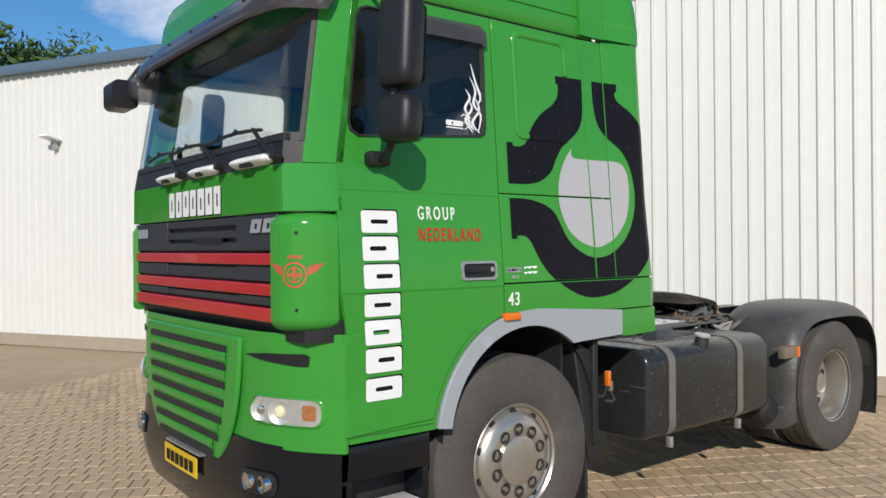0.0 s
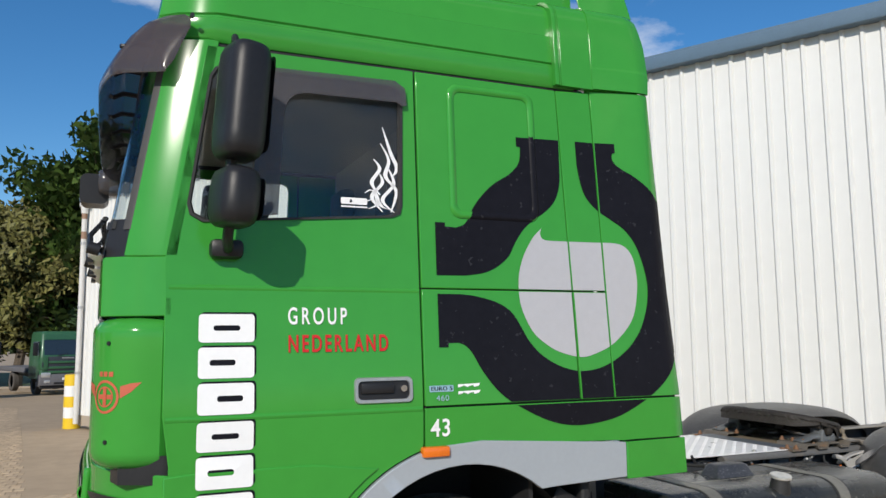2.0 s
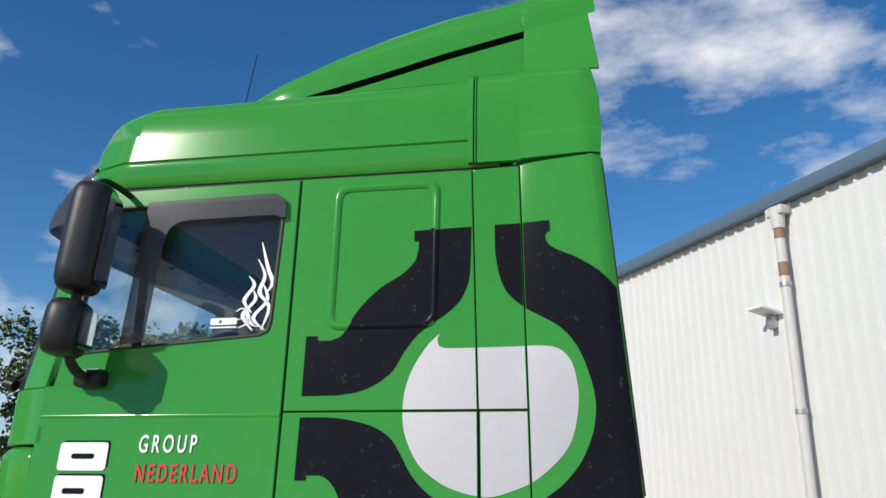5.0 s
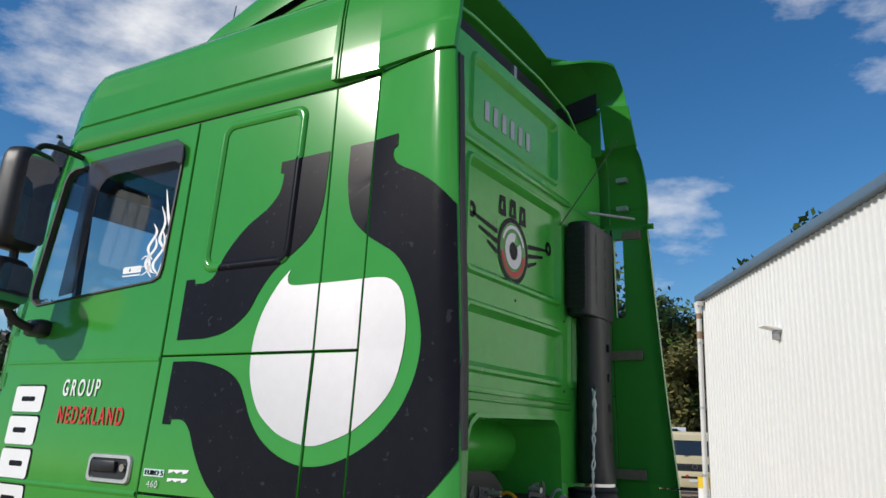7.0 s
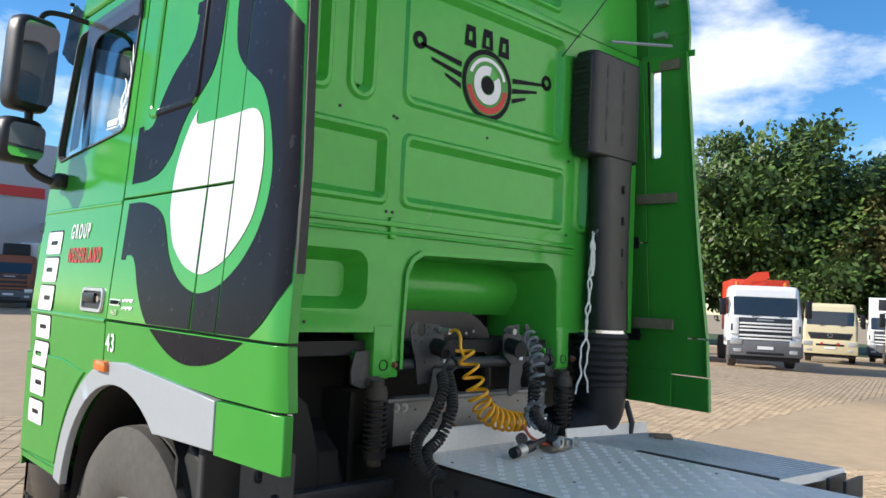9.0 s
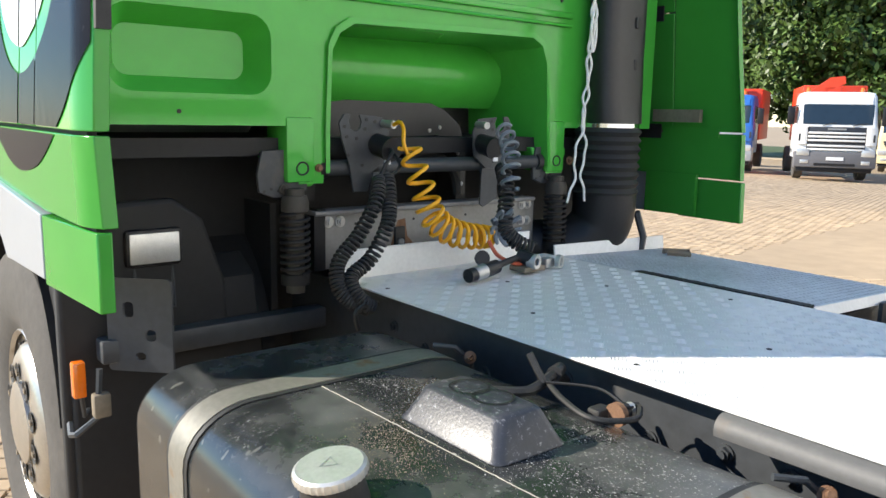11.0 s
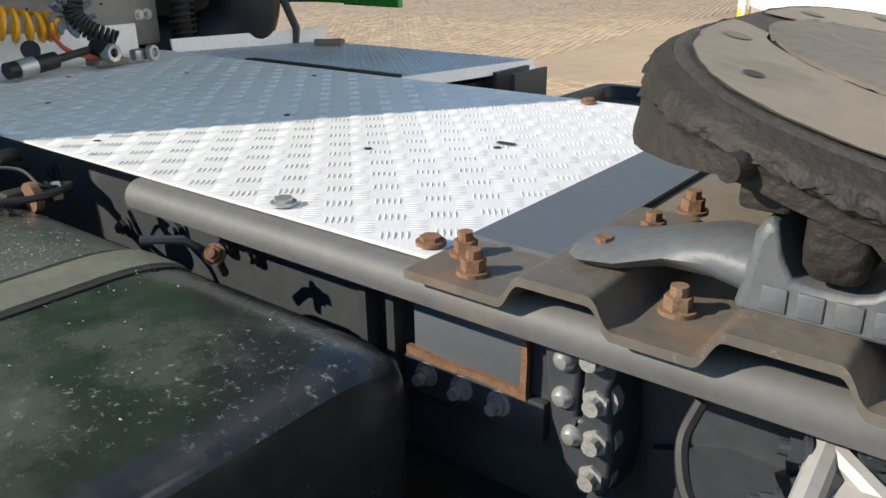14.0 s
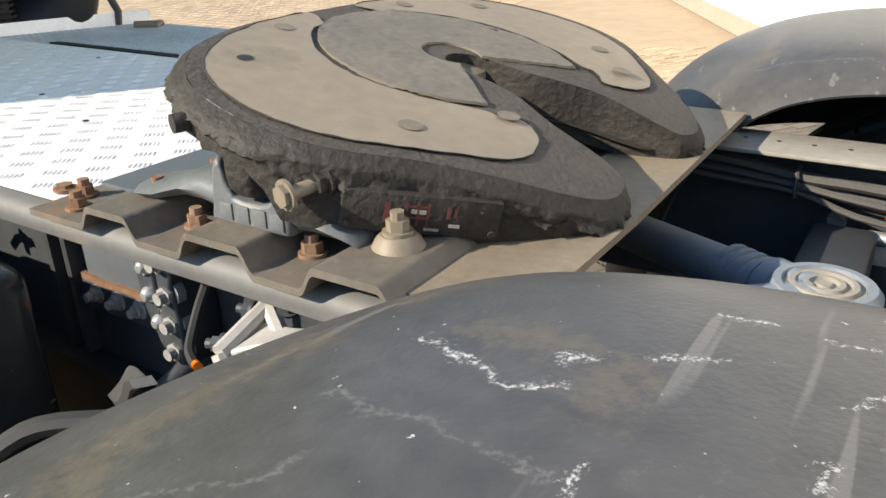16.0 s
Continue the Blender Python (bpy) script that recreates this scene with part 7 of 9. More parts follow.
part("king_hole", plate([(-0.030 + 0.024 * math.cos(a * math.pi / 12), 0.022 * math.sin(a * math.pi / 12) + 0.022) for a in range(24)], [], lambda x, y: F5 @ Vector((x, y, -0.0015))), RUBBER, fw)
TYPE_M = F5 @ Matrix.Translation((0.192, -0.342, -0.054)) @ pose(0, 0, 0, 0, 0, 41)
part("type_plate", box(-0.085, 0.085, -0.006, 0.02, -0.022, 0.024, m=TYPE_M, chamfer=0.002), GREASE, fw, "worn type plate with a red label")
LABEL_RED = mat("worn_red_label", (0.115, 0.030, 0.027), 0.8, vary=0.5, scale=60, dirt=(0.07, 0.058, 0.048), dirt_amount=0.25, dscale=90, dsharp=0.2)
LABEL_PALE = mat("worn_pale_label", (0.30, 0.27, 0.24), 0.8, vary=0.5, scale=60, dirt=(0.06, 0.05, 0.042), dirt_amount=0.25, dscale=110, dsharp=0.2)
for k, (a, b, c, d, m_) in enumerate(((-0.040, -0.034, -0.010, 0.014, LABEL_RED), (-0.018, -0.0155, -0.012, 0.016, LABEL_RED), (-0.006, -0.0035, -0.012, 0.016, LABEL_RED), (0.005, 0.0075, -0.012, 0.016, LABEL_RED), (-0.018, 0.0075, 0.010, 0.0125, LABEL_RED), (-0.018, 0.0075, -0.003, -0.001, LABEL_RED), (0.026, 0.030, 0.0, 0.014, LABEL_RED), (0.034, 0.037, 0.002, 0.013, LABEL_RED), (-0.012, 0.004, 0.003, 0.008, LABEL_PALE), (-0.030, -0.022, -0.016, -0.013, LABEL_PALE), (0.004, 0.020, -0.016, -0.013, LABEL_PALE), (0.030, 0.042, -0.010, -0.006, LABEL_PALE))):
    part("label_mark", box(a, b, -0.0066, -0.006, c, d, m=TYPE_M), m_, fw)
for a in (-0.078, 0.078):
    part("plate_rivet", cyl(TYPE_M @ Vector((a, -0.006, -0.014)), TYPE_M @ Vector((a, -0.009, -0.014)), 0.004, n=10), GREASE, fw)
# bearing blocks, pins and the corrugated mounting plates
for s in (-1, 1):
    yb = FY + s * 0.36
    blk = [(2.852, 1.126), (2.857, 1.15), (2.862, 1.19), (2.868, 1.202), (2.877, 1.203), (2.883, 1.180), (2.893, 1.160), (2.91, 1.157), (2.935, 1.157), (2.95, 1.162), (2.962, 1.173), (2.973, 1.172), (2.980, 1.155), (2.978, 1.126)]
    foot = part("bearing_block", loft([[(cx0 + (x - cx0) * k, y, 1.128 + (z - 1.128) * k) for x, z in blk] for y, k, cx0 in ((yb - s * -0.05, 0.93, 2.92), (yb + s * 0.042, 1.0, 2.92), (yb - s * 0.042, 1.0, 2.92), (yb - s * 0.05, 0.93, 2.92))]), DUSTY_CAST, fw, "dusty grey cast bearing block", bevel=0.004)
    arm = lambda rows: loft([[(x, yb - s * dy + w * math.cos(a), z + h * math.sin(a)) for a in [2 * math.pi * k / 10 for k in range(10)]] for x, dy, w, z, h in rows])
    part("bearing_arm", arm(((2.700, 0.0, 0.035, 1.132, 0.008), (2.715, 0.0, 0.05, 1.134, 0.010), (2.75, 0.0, 0.05, 1.138, 0.013), (2.79, 0.0, 0.042, 1.150, 0.016), (2.83, 0.0, 0.045, 1.155, 0.022), (2.875, 0.0, 0.048, 1.150, 0.026))), DUSTY_CAST, foot, sharp=1.2)
    part("bearing_arm", arm(((2.96, 0.0, 0.045, 1.142, 0.02), (3.0, 0.0, 0.045, 1.145, 0.018), (3.04, 0.0, 0.045, 1.138, 0.010), (3.06, 0.0, 0.04, 1.130, 0.006))), DUSTY_CAST, foot, sharp=1.2)
    for k in range(4):
        yo = yb + s * 0.049
        part("cast_block", box(2.874 + 0.026 * k, 2.893 + 0.026 * k, min(yo, yo + s * 0.003), max(yo, yo + s * 0.003), 1.132, 1.152, chamfer=0.0012), DUSTY_CAST, foot)
    lug = part("bearing_lug", loft([[(x_ + (a - x_) * q, yb + s * 0.02 + b * q, z) for a, b in rrect(2.898, 2.945, -0.045, 0.045, 0.014)] for x_, q, z in ((2.921, 0.75, 1.166), (2.921, 0.95, 1.176), (2.921, 1.0, 1.19), (2.921, 1.0, 1.235))]), GREASE, fw, bevel=0.0)
    for x0, x1, z0 in ((2.845, 2.885, 1.205), (2.955, 2.99, 1.185)):
        part("bearing_cheek", box(x0, x1, yb - 0.045, yb + 0.06 if s > 0 else yb + 0.045, z0, 1.235, chamfer=0.006), GREASE, fw)
    part("clamp_stub", cyl((2.845, yb + s * 0.075, 1.243), (2.862, yb + s * 0.03, 1.245), 0.011, n=12), GREASE, fw)
    pv = part("pivot_bolt", hexnut(Vector((3.006, yb + s * 0.075, 1.19)), Vector((-0.25, s, -0.05)).normalized(), 0.0125, 0.010, 0.0), RUSTY, fw, "dusty hexagon head bolt")
    part("bolt_shank", cyl((3.006, yb + s * 0.075, 1.19), (3.028, yb + s * 0.02, 1.198), 0.0075), RUSTY, pv)
    part("bolt_nut", hexnut(Vector((3.022, yb + s * 0.036, 1.197)), Vector((-0.25, s, -0.05)).normalized(), 0.0145, 0.014, 0.0), GREASE, pv)
    prof = [(2.555, 1.100), (2.670, 1.100), (2.681, 1.126), (2.759, 1.126), (2.770, 1.100), (2.849, 1.100), (2.860, 1.128), (2.949, 1.128), (2.961, 1.100), (3.034, 1.100), (3.046, 1.128), (3.134, 1.128), (3.146, 1.106), (3.22, 1.106)]
    tab = [(p[0], p[1]) for p in prof]
    mp = part("mounting_plate", grid(lambda u, v: (2.555 + 0.665 * u, FY + s * (0.458 - 0.24 * v), sum(lerp(tab, 2.555 + 0.665 * u + d) for d in (-0.005, -0.0025, 0, 0.0025, 0.005)) / 5), 190, 2, (0, 0, -0.009)), MOUNT, truck, "rust-streaked corrugated mounting plate")
    yy = FY + s * 0.39
    for x, y, z in ((2.58, yy, 1.10), (2.615, yy + s * 0.035, 1.10), (2.727, yy - s * 0.01, 1.124), (2.735, yy - s * 0.10, 1.124), (2.74, yy - s * 0.19, 1.124), (2.804, yy, 1.10), (2.985, yy - s * 0.005, 1.10), (3.093, yy - s * 0.02, 1.142)):
        part("mounting_nut", hexnut((x, y, z), (0, 0, 1), 0.0125, 0.016, 0.009), RUSTY if x > 3.05 else DUSTY_NUT if x > 2.79 else RUST_NUT, mp)
    part("nut_washer", lathe([(0.0, 0.014), (0.019, 0.014), (0.025, 0.008), (0.029, 0.0)], 20, Matrix.Translation((3.093, yy - s * 0.02, 1.128)) @ pose(0, 0, 0, 90)), RUSTY, mp)
# Blue-grey colour stands for the sky's sheen on the dark steel.
part("mounting_bridge", plate([(2.557, 0.78), (2.665, 0.78), (2.665, 1.50), (2.557, 1.50)], [], lambda x, y: (x, y, 1.105), (0, 0, -0.006)), LINK_GREY, truck, "steel bridge plate, coloured blue-grey for the sky's sheen")
part("mounting_bridge", plate([(2.66, 0.90), (3.22, 0.90), (3.22, 1.36), (2.66, 1.36)], [], lambda x, y: (x, y, 1.098), (0, 0, -0.006)), RUSTY, truck)
part("mounting_tail", plate([(3.14, 0.70), (3.262, 0.70), (3.268, 1.0), (3.262, 1.56), (3.14, 1.56)], [], lambda x, y: (x, y, 1.112), (0, 0, -0.010)), RUSTY, truck)

# ---- V-rod, lines and bracket in the rear frame ----
LINK_BLUE = mat("dusty_blue_grey_paint", (0.17, 0.20, 0.23), 0.5, vary=0.15, scale=9, dirt=(0.36, 0.33, 0.27), dirt_amount=0.05, dscale=7, dsharp=0.4)
BUSH = Matrix.Translation((3.462, 1.17, 0.970)) @ pose(0, 0, 0, 90)
vb = part("axle_bush", lathe([(0.0, 0.022), (0.050, 0.022), (0.052, 0.030), (0.062, 0.030), (0.070, 0.020), (0.072, -0.05), (0.0, -0.05)], 40, BUSH), LINK_BLUE, truck, "blue-grey axle link bush")
part("bush_rings", lathe([(0.0, 0.028), (0.009, 0.029), (0.011, 0.0245), (0.017, 0.0245), (0.019, 0.030), (0.025, 0.030), (0.027, 0.025), (0.033, 0.025), (0.035, 0.030), (0.041, 0.030), (0.043, 0.024), (0.050, 0.024)], 40, BUSH), FLANGE, vb, "dusty beige ringed end of the bush")
for y in (0.86, 1.48):
    k_ = lambda f: 1.17 + (y - 1.17) * f
    part("link_rod", cyl((3.41, k_(0.12), 0.955), (2.95, y, 0.92), 0.034), LINK_BLUE, truck)
    for j in range(4):
        part("link_collar", cyl((3.385 - 0.016 * j, k_(0.18 + 0.035 * j), 0.9535 - 0.001 * j), (3.377 - 0.016 * j, k_(0.20 + 0.035 * j), 0.953 - 0.001 * j), 0.039), LINK_BLUE, truck)
    part("link_eye", cyl((3.45, k_(0.03), 0.958), (3.39, k_(0.17), 0.954), 0.043), LINK_BLUE, truck)
LINES = mat("dusty_black_line", (0.075, 0.072, 0.068), 0.6, vary=0.2, scale=20)
for k, (dy, dz, r) in enumerate(((0.0, 0.012, 0.011), (-0.012, -0.004, 0.006), (0.004, -0.012, 0.006), (0.012, -0.004, 0.006), (-0.004, -0.022, 0.006))):
    part("air_line", tube(spline([(3.05, 1.54 + dy, 1.03 + dz), (3.25, 1.535 + dy, 1.022 + dz), (3.37, 1.53 + dy, 1.012 + dz * 0.8), (3.50, 1.525 + dy * 1.4, 1.002 + dz * (1.4 + 0.3 * (k > 2))), (3.8, 1.52 + dy, 0.98 + dz), (4.4, 1.52 + dy, 0.96 + dz)], 5), r, 7), LINES, truck)
for x in (3.155, 3.365, 3.60, 3.9):
    part("line_clip", tube([(x, 1.53 + 0.022 * math.cos(a * math.pi / 6), 1.012 - 0.05 * (x - 3.365) + 0.027 * math.sin(a * math.pi / 6)) for a in range(13)], 0.003, 5), LINES, truck)
part("line_tag", cyl((3.505, 1.522, 0.985), (3.53, 1.522, 0.983), 0.013), ORANGE, truck)
part("valve", box(3.475, 3.53, 1.53, 1.585, 0.885, 0.925, chamfer=0.006), CORRODED, truck, "corroded valve on the frame rail")
part("valve_port", cyl((3.485, 1.53, 0.935), (3.515, 1.53, 0.935), 0.012), STEEL, truck)
for x, z in ((3.43, 0.932), (3.432, 0.894), (3.62, 0.97), (3.62, 0.91), (3.80, 0.97), (3.80, 0.91), (3.9, 0.94)):
    part("frame_bolt", hexnut((x, 1.595, z), (0, -1, 0), 0.012, 0.010, 0.006), CORRODED, truck)
LIGHT_CAST = mat("light_cast_alloy", (0.40, 0.385, 0.36), 0.55, metal=0.2, vary=0.12, scale=10)
ARM_A, ARM_B, ARM_C, ARM_D = Vector((2.958, 0.700, 1.030)), Vector((2.942, 0.636, 1.016)), Vector((3.17, 0.715, 1.052)), Vector((3.17, 0.600, 1.088))


def arm_sheet(u, v):
    """The flared web of the bracket: waisted near the bolts, widening towards the fender."""
    p = ARM_A.lerp(ARM_B, v).lerp(ARM_C.lerp(ARM_D, v), u)
    mid = ARM_A.lerp(ARM_B, 0.5).lerp(ARM_C.lerp(ARM_D, 0.5), u)
    return tuple(mid + (p - mid) * (1 - 0.45 * math.sin(math.pi * min(1, u * 1.8)) * (u < 0.56)) + Vector((0, 0, 0.010 * math.sin(math.pi * u))))


alloy = part("alloy_bracket", grid(arm_sheet, 24, 8, (0, 0, -0.012)), LIGHT_CAST, truck, "light cast alloy bracket that carries the mudguard", bevel=0.003)
for a, b, r in (((2.940, 0.712, 1.040), (2.940, 0.634, 1.016), 0.011), ((2.940, 0.634, 1.016), (2.972, 0.622, 0.965), 0.010), ((2.972, 0.622, 0.965), (3.16, 0.600, 1.035), 0.010), ((2.955, 0.63, 1.0), (3.0, 0.64, 1.022), 0.008), ((2.940, 0.712, 1.040), (2.99, 0.68, 1.026), 0.010), ((2.972, 0.622, 0.965), (2.935, 0.64, 0.89), 0.011)):
    part("bracket_web", tube([Vector(a), Vector(a).lerp(Vector(b), 0.5), Vector(b)], r, 8), LIGHT_CAST, alloy)
part("bracket_web", plate([(0.0, 0.0), (0.21, 0.075), (0.21, 0.03), (0.03, -0.04)], [], lambda a, b: (2.95 + a, 0.628 - 0.13 * a, 1.01 + b), (0, 0.008, 0)), LIGHT_CAST, alloy)
for p, d in (((2.930, 0.700, 1.034), (-1, -0.3, 0.1)), ((2.925, 0.655, 1.012), (-1, -0.4, 0)), ((2.948, 0.718, 1.046), (0.1, -0.2, 1)), ((2.972, 0.712, 1.043), (0.3, -0.4, 1))):
    part("bracket_bolt", hexnut(Vector(p), Vector(d).normalized(), 0.010, 0.014, 0.008), CHASSIS, alloy)
part("damper_can", cyl((2.87, 0.605, 0.92), (2.932, 0.632, 0.968), 0.024), RUBBER, truck, "black rubber-sleeved cylinder behind the bracket", bevel=0.004)
part("sensor_cable", tube(spline([(2.845, 0.705, 1.045), (2.838, 0.69, 1.01), (2.86, 0.655, 0.985), (2.895, 0.635, 0.985)], 6), 0.006, 7), RUBBER, truck)
part("cable_plug", cyl((2.895, 0.635, 0.988), (2.904, 0.630, 0.99), 0.0055), ORANGE, truck)
part("brake_hose", tube(spline([(2.90, 0.60, 0.955), (2.84, 0.56, 0.94), (2.76, 0.50, 0.93), (2.70, 0.42, 0.86)], 6), 0.013, 8), RUBBER, truck, "black brake hose")
part("hose_sleeve", cyl((2.875, 0.582, 0.949), (2.888, 0.592, 0.953), 0.0142), RUSTY, truck)
part("air_bellow", lathe([(0.0, 0.14), (0.10, 0.14), (0.13, 0.10), (0.135, 0.0), (0.10, -0.10), (0.0, -0.10)], 28, Matrix.Translation((2.93, 0.60, 0.70)) @ pose(0, 0, 0, 90)), RUBBER, truck)

# ---- rear fenders ----
WHITE_SCRAPES = ((3.302, 0.500, 3.331, 0.486), (3.331, 0.486, 3.372, 0.467), (3.372, 0.467, 3.396, 0.476), (3.400, 0.498, 3.412, 0.508), (3.439, 0.517, 3.471, 0.542), (3.53, 0.52, 3.549, 0.539), (3.534, 0.469, 3.533, 0.445), (3.445, 0.39, 3.446, 0.41), (3.518, 0.587, 3.541, 0.594), (3.463, 0.587, 3.485, 0.594), (3.75, 0.30, 3.83, 0.36), (3.90, 0.50, 3.93, 0.42))
PALE_SCRAPES = ((3.196, 0.532, 3.293, 0.618), (3.209, 0.422, 3.219, 0.477), (3.20, 0.50, 3.24, 0.58), (3.292, 0.422, 3.434, 0.406), (3.243, 0.296, 3.322, 0.367), (3.547, 0.492, 3.60, 0.516), (3.30, 0.18, 3.55, 0.25), (3.30, 1.92, 3.5, 1.75), (3.25, 1.65, 3.45, 1.62))
BROWN_SMEARS = ((3.33, 0.524, 3.387, 0.516), (3.431, 0.5, 3.428, 0.469), (3.231, 0.304, 3.199, 0.351), (3.199, 0.351, 3.21, 0.43), (3.21, 0.43, 3.222, 0.492), (3.241, 0.579, 3.276, 0.634), (3.26, 1.70, 3.24, 1.90))
FMAT = mat("scuffed_fender_plastic", (0.062, 0.060, 0.058), 0.42, vary=0.3, scale=5, bump=0.12, bscale=200, dirt=(0.15, 0.13, 0.095), dirt_amount=0.15, dscale=3, dsharp=0.35, specks=(0.5, 0.5, 0.48), speck_level=0.745, scratch=(0.12, 0.115, 0.11), scuffs=(0.13, 0.128, 0.12), scuff_level=0.52, marks=((BROWN_SMEARS, (0.13, 0.105, 0.068), 0.05, 0.68, 90.0, 0.42), (PALE_SCRAPES, (0.20, 0.195, 0.185), 0.013, 0.78, 200.0, 0.4), (WHITE_SCRAPES, (0.55, 0.55, 0.53), 0.016, 0.80, 300.0, 0.85)))


def arch5(u, n=None):
    n = 3.2 if u < 0.5 else 3.6
    a = radians(196 - 212 * u)
    c, s_ = math.cos(a), math.sin(a)
    return (RAX - 0.03 + (0.75 if u < 0.5 else 0.79) * math.copysign(abs(c) ** (2 / n), c), 0.55 + 0.683 * math.copysign(abs(s_) ** (2 / n), s_))


def fender(flip):
    s = -1 if flip else 1
    c = 2 * CY if flip else 0.0
    def f(u, v):
        x, z = arch5(u)
        if x < RAX - 0.03:
            x = RAX - 0.03 + (x - RAX + 0.03) * (1 - 0.24 * max(0, (v - 0.40) / 0.60) ** 1.7)
        e = abs(2 * v - 1)
        k = 1 - 0.03 * e ** 2 - (0.07 if flip and v > 0.5 else 0.15) * e ** 8 - 0.14 * max(0, 1 - u / 0.38) ** 1.3 * e ** 2
        return (RAX - 0.03 + (x - RAX + 0.03) * (1 - 0.06 * e ** 8), c + s * (-0.01 + 0.785 * v), 0.55 + (z - 0.55) * k)
    o = part("rear_fender", grid(f, 96, 30, 0.006), FMAT, truck, "scuffed black plastic rear mudguard", sharp=1.2)
    if not flip:
        part("fender_hem", grid(lambda u, v: (2.905 + 0.165 * u + 0.016 * (v - 0.5), 0.525 - 0.075 * u + 0.010 * v, 1.022 + 0.108 * u + (0.034 * math.sin(math.pi * min(1, 0.15 + u)) + 0.004) * (v - 0.5)), 16, 4, (0.006, 0, -0.006)), FMAT, o, "torn grey flap on the mudguard's front edge")
    if flip:
        # Dark sheet added for the shaded wheel well, so no bright ground shows.
        part("dark_fender_infill", grid(lambda u, v: (arch5(0.15 + 0.7 * u)[0], c - 0.012, 0.55 + (arch5(0.15 + 0.7 * u)[1] - 0.55) * (0.90 - 0.34 * v)), 30, 2, (0, -0.008, 0)), UNDER, o)
    part("fender_bracket", box(2.80, 3.0, min(c + s * 0.0, c + s * 0.06), max(c + s * 0.0, c + s * 0.06), 0.84, 0.93, chamfer=0.006), RUSTY, o)
    part("mud_flap", box(RAX + 0.735, RAX + 0.755, min(c + s * 0.02, c + s * 0.75), max(c + s * 0.02, c + s * 0.75), 0.20, 0.62), RUBBER, o)
    part("marker_lamp", box(2.97, 3.0, min(c - s * 0.015, c + s * 0.0), max(c - s * 0.015, c + s * 0.0), 0.845, 0.925), ORANGE, o)
    return o


fender(False)
fender(True)
# far tail of the frame
part("tail_crossmember", box(4.70, 4.78, 0.6, 1.74, 0.78, 1.06, chamfer=0.01), CHASSIS, truck)
part("front_fender_back", loft([[(x, y, z) for x, z in ((0.58, 0.45), (0.66, 0.45), (0.66, 0.85), (0.60, 1.10), (0.50, 1.16), (0.46, 1.10))] for y in (0.02, 0.55)]), UNDER, truck, "rough black rear part of the front mudguard", bevel=0.01)
part("mud_flap", box(0.56, 0.585, 0.04, 0.5, 0.20, 0.50), RUBBER, truck)
part("side_marker", box(0.73, 0.76, 0.0, 0.03, 0.88, 0.97, chamfer=0.005), ORANGE, truck)
part("marker_stay", tube([(0.68, 0.05, 0.82), (0.72, 0.03, 0.82), (0.745, 0.02, 0.88)], 0.006, 6), CHASSIS, truck)
part("perforated_bracket", plate(rrect(0.70, 0.82, 0.92, 1.16, 0.01), [rrect(0.73, 0.75, 1.06, 1.10, 0.009), rrect(0.77, 0.79, 1.0, 1.03, 0.009), rrect(0.75, 0.77, 0.95, 0.97, 0.009)], lambda x, z: (x, 0.10 + (x - 0.7), z), (0, 0.005, 0)), CHASSIS, truck)
part("marker_frame", tube([(0.70, 0.0, 0.80), (0.75, -0.01, 0.79), (0.78, -0.005, 0.80), (0.80, 0.04, 0.84), (0.80, 0.05, 0.96)], 0.008, 6), CHASSIS, truck)
part("stay_clamp", box(0.785, 0.815, 0.03, 0.07, 0.84, 0.90, chamfer=0.006), RUSTY, truck)
part("catwalk_stay", box(0.66, 0.72, 0.08, 0.72, 0.94, 1.0, chamfer=0.006), CHASSIS, truck)

# ---- behind the cab: springs, crossmember, engine cover, lines ----
# Dark sheet added behind the bay, in place of the shade under the cab.
part("dark_bay_backing", box(0.36, 0.38, 0.04, 2.30, 0.55, 1.44), UNDER, truck)
cm = part("rear_crossmember", box(0.62, 0.66, 0.735, 1.65, 1.10, 1.275, chamfer=0.008), GALV, truck, "rust-stained galvanised rear cab crossmember")
part("member_flange", box(0.60, 0.675, 0.71, 1.64, 1.268, 1.282, chamfer=0.004), GALV, cm)
part("member_end", plate([(0.712, 1.10), (0.712, 1.27), (0.725, 1.287), (0.75, 1.287), (0.75, 1.10)], [], lambda a, b: (0.664, a, b), (-0.05, 0, 0)), PLASTIC, cm)
for y, z in ((0.762, 1.247), (0.803, 1.246), (1.58, 1.255), (1.61, 1.255), (1.58, 1.195), (1.61, 1.195)):
    part("member_bolt", hexnut((0.66, y, z), (1, 0, 0), 0.013, 0.010, 0.006), STEEL, cm)
for k in range(9):
    part("member_hole", cyl((0.658, 0.86 + 0.075 * k, 1.235 - 0.05 * (k % 3 == 1)), (0.6615, 0.86 + 0.075 * k, 1.235 - 0.05 * (k % 3 == 1)), 0.0045, n=8), RUBBER, cm)
part("rust_field", plate([(0.99, 1.105), (0.995, 1.16), (1.02, 1.235), (1.05, 1.24), (1.06, 1.18), (1.10, 1.14), (1.16, 1.12), (1.17, 1.105)], [], lambda a, b: (0.6615, a, b)), RUST_NUT, cm)
part("member_clip", box(0.66, 0.672, 1.005, 1.045, 1.12, 1.215, chamfer=0.004), RUBBER, cm)
part("clip_screw", hexnut((0.672, 1.026, 1.165), (1, 0, 0), 0.009, 0.006, 0.0), STEEL, cm)
SPRING_DUST = mat("dusty_damper", (0.052, 0.047, 0.040), 0.7, vary=0.3, scale=20, dirt=(0.15, 0.10, 0.06), dirt_amount=0.0, dscale=20)
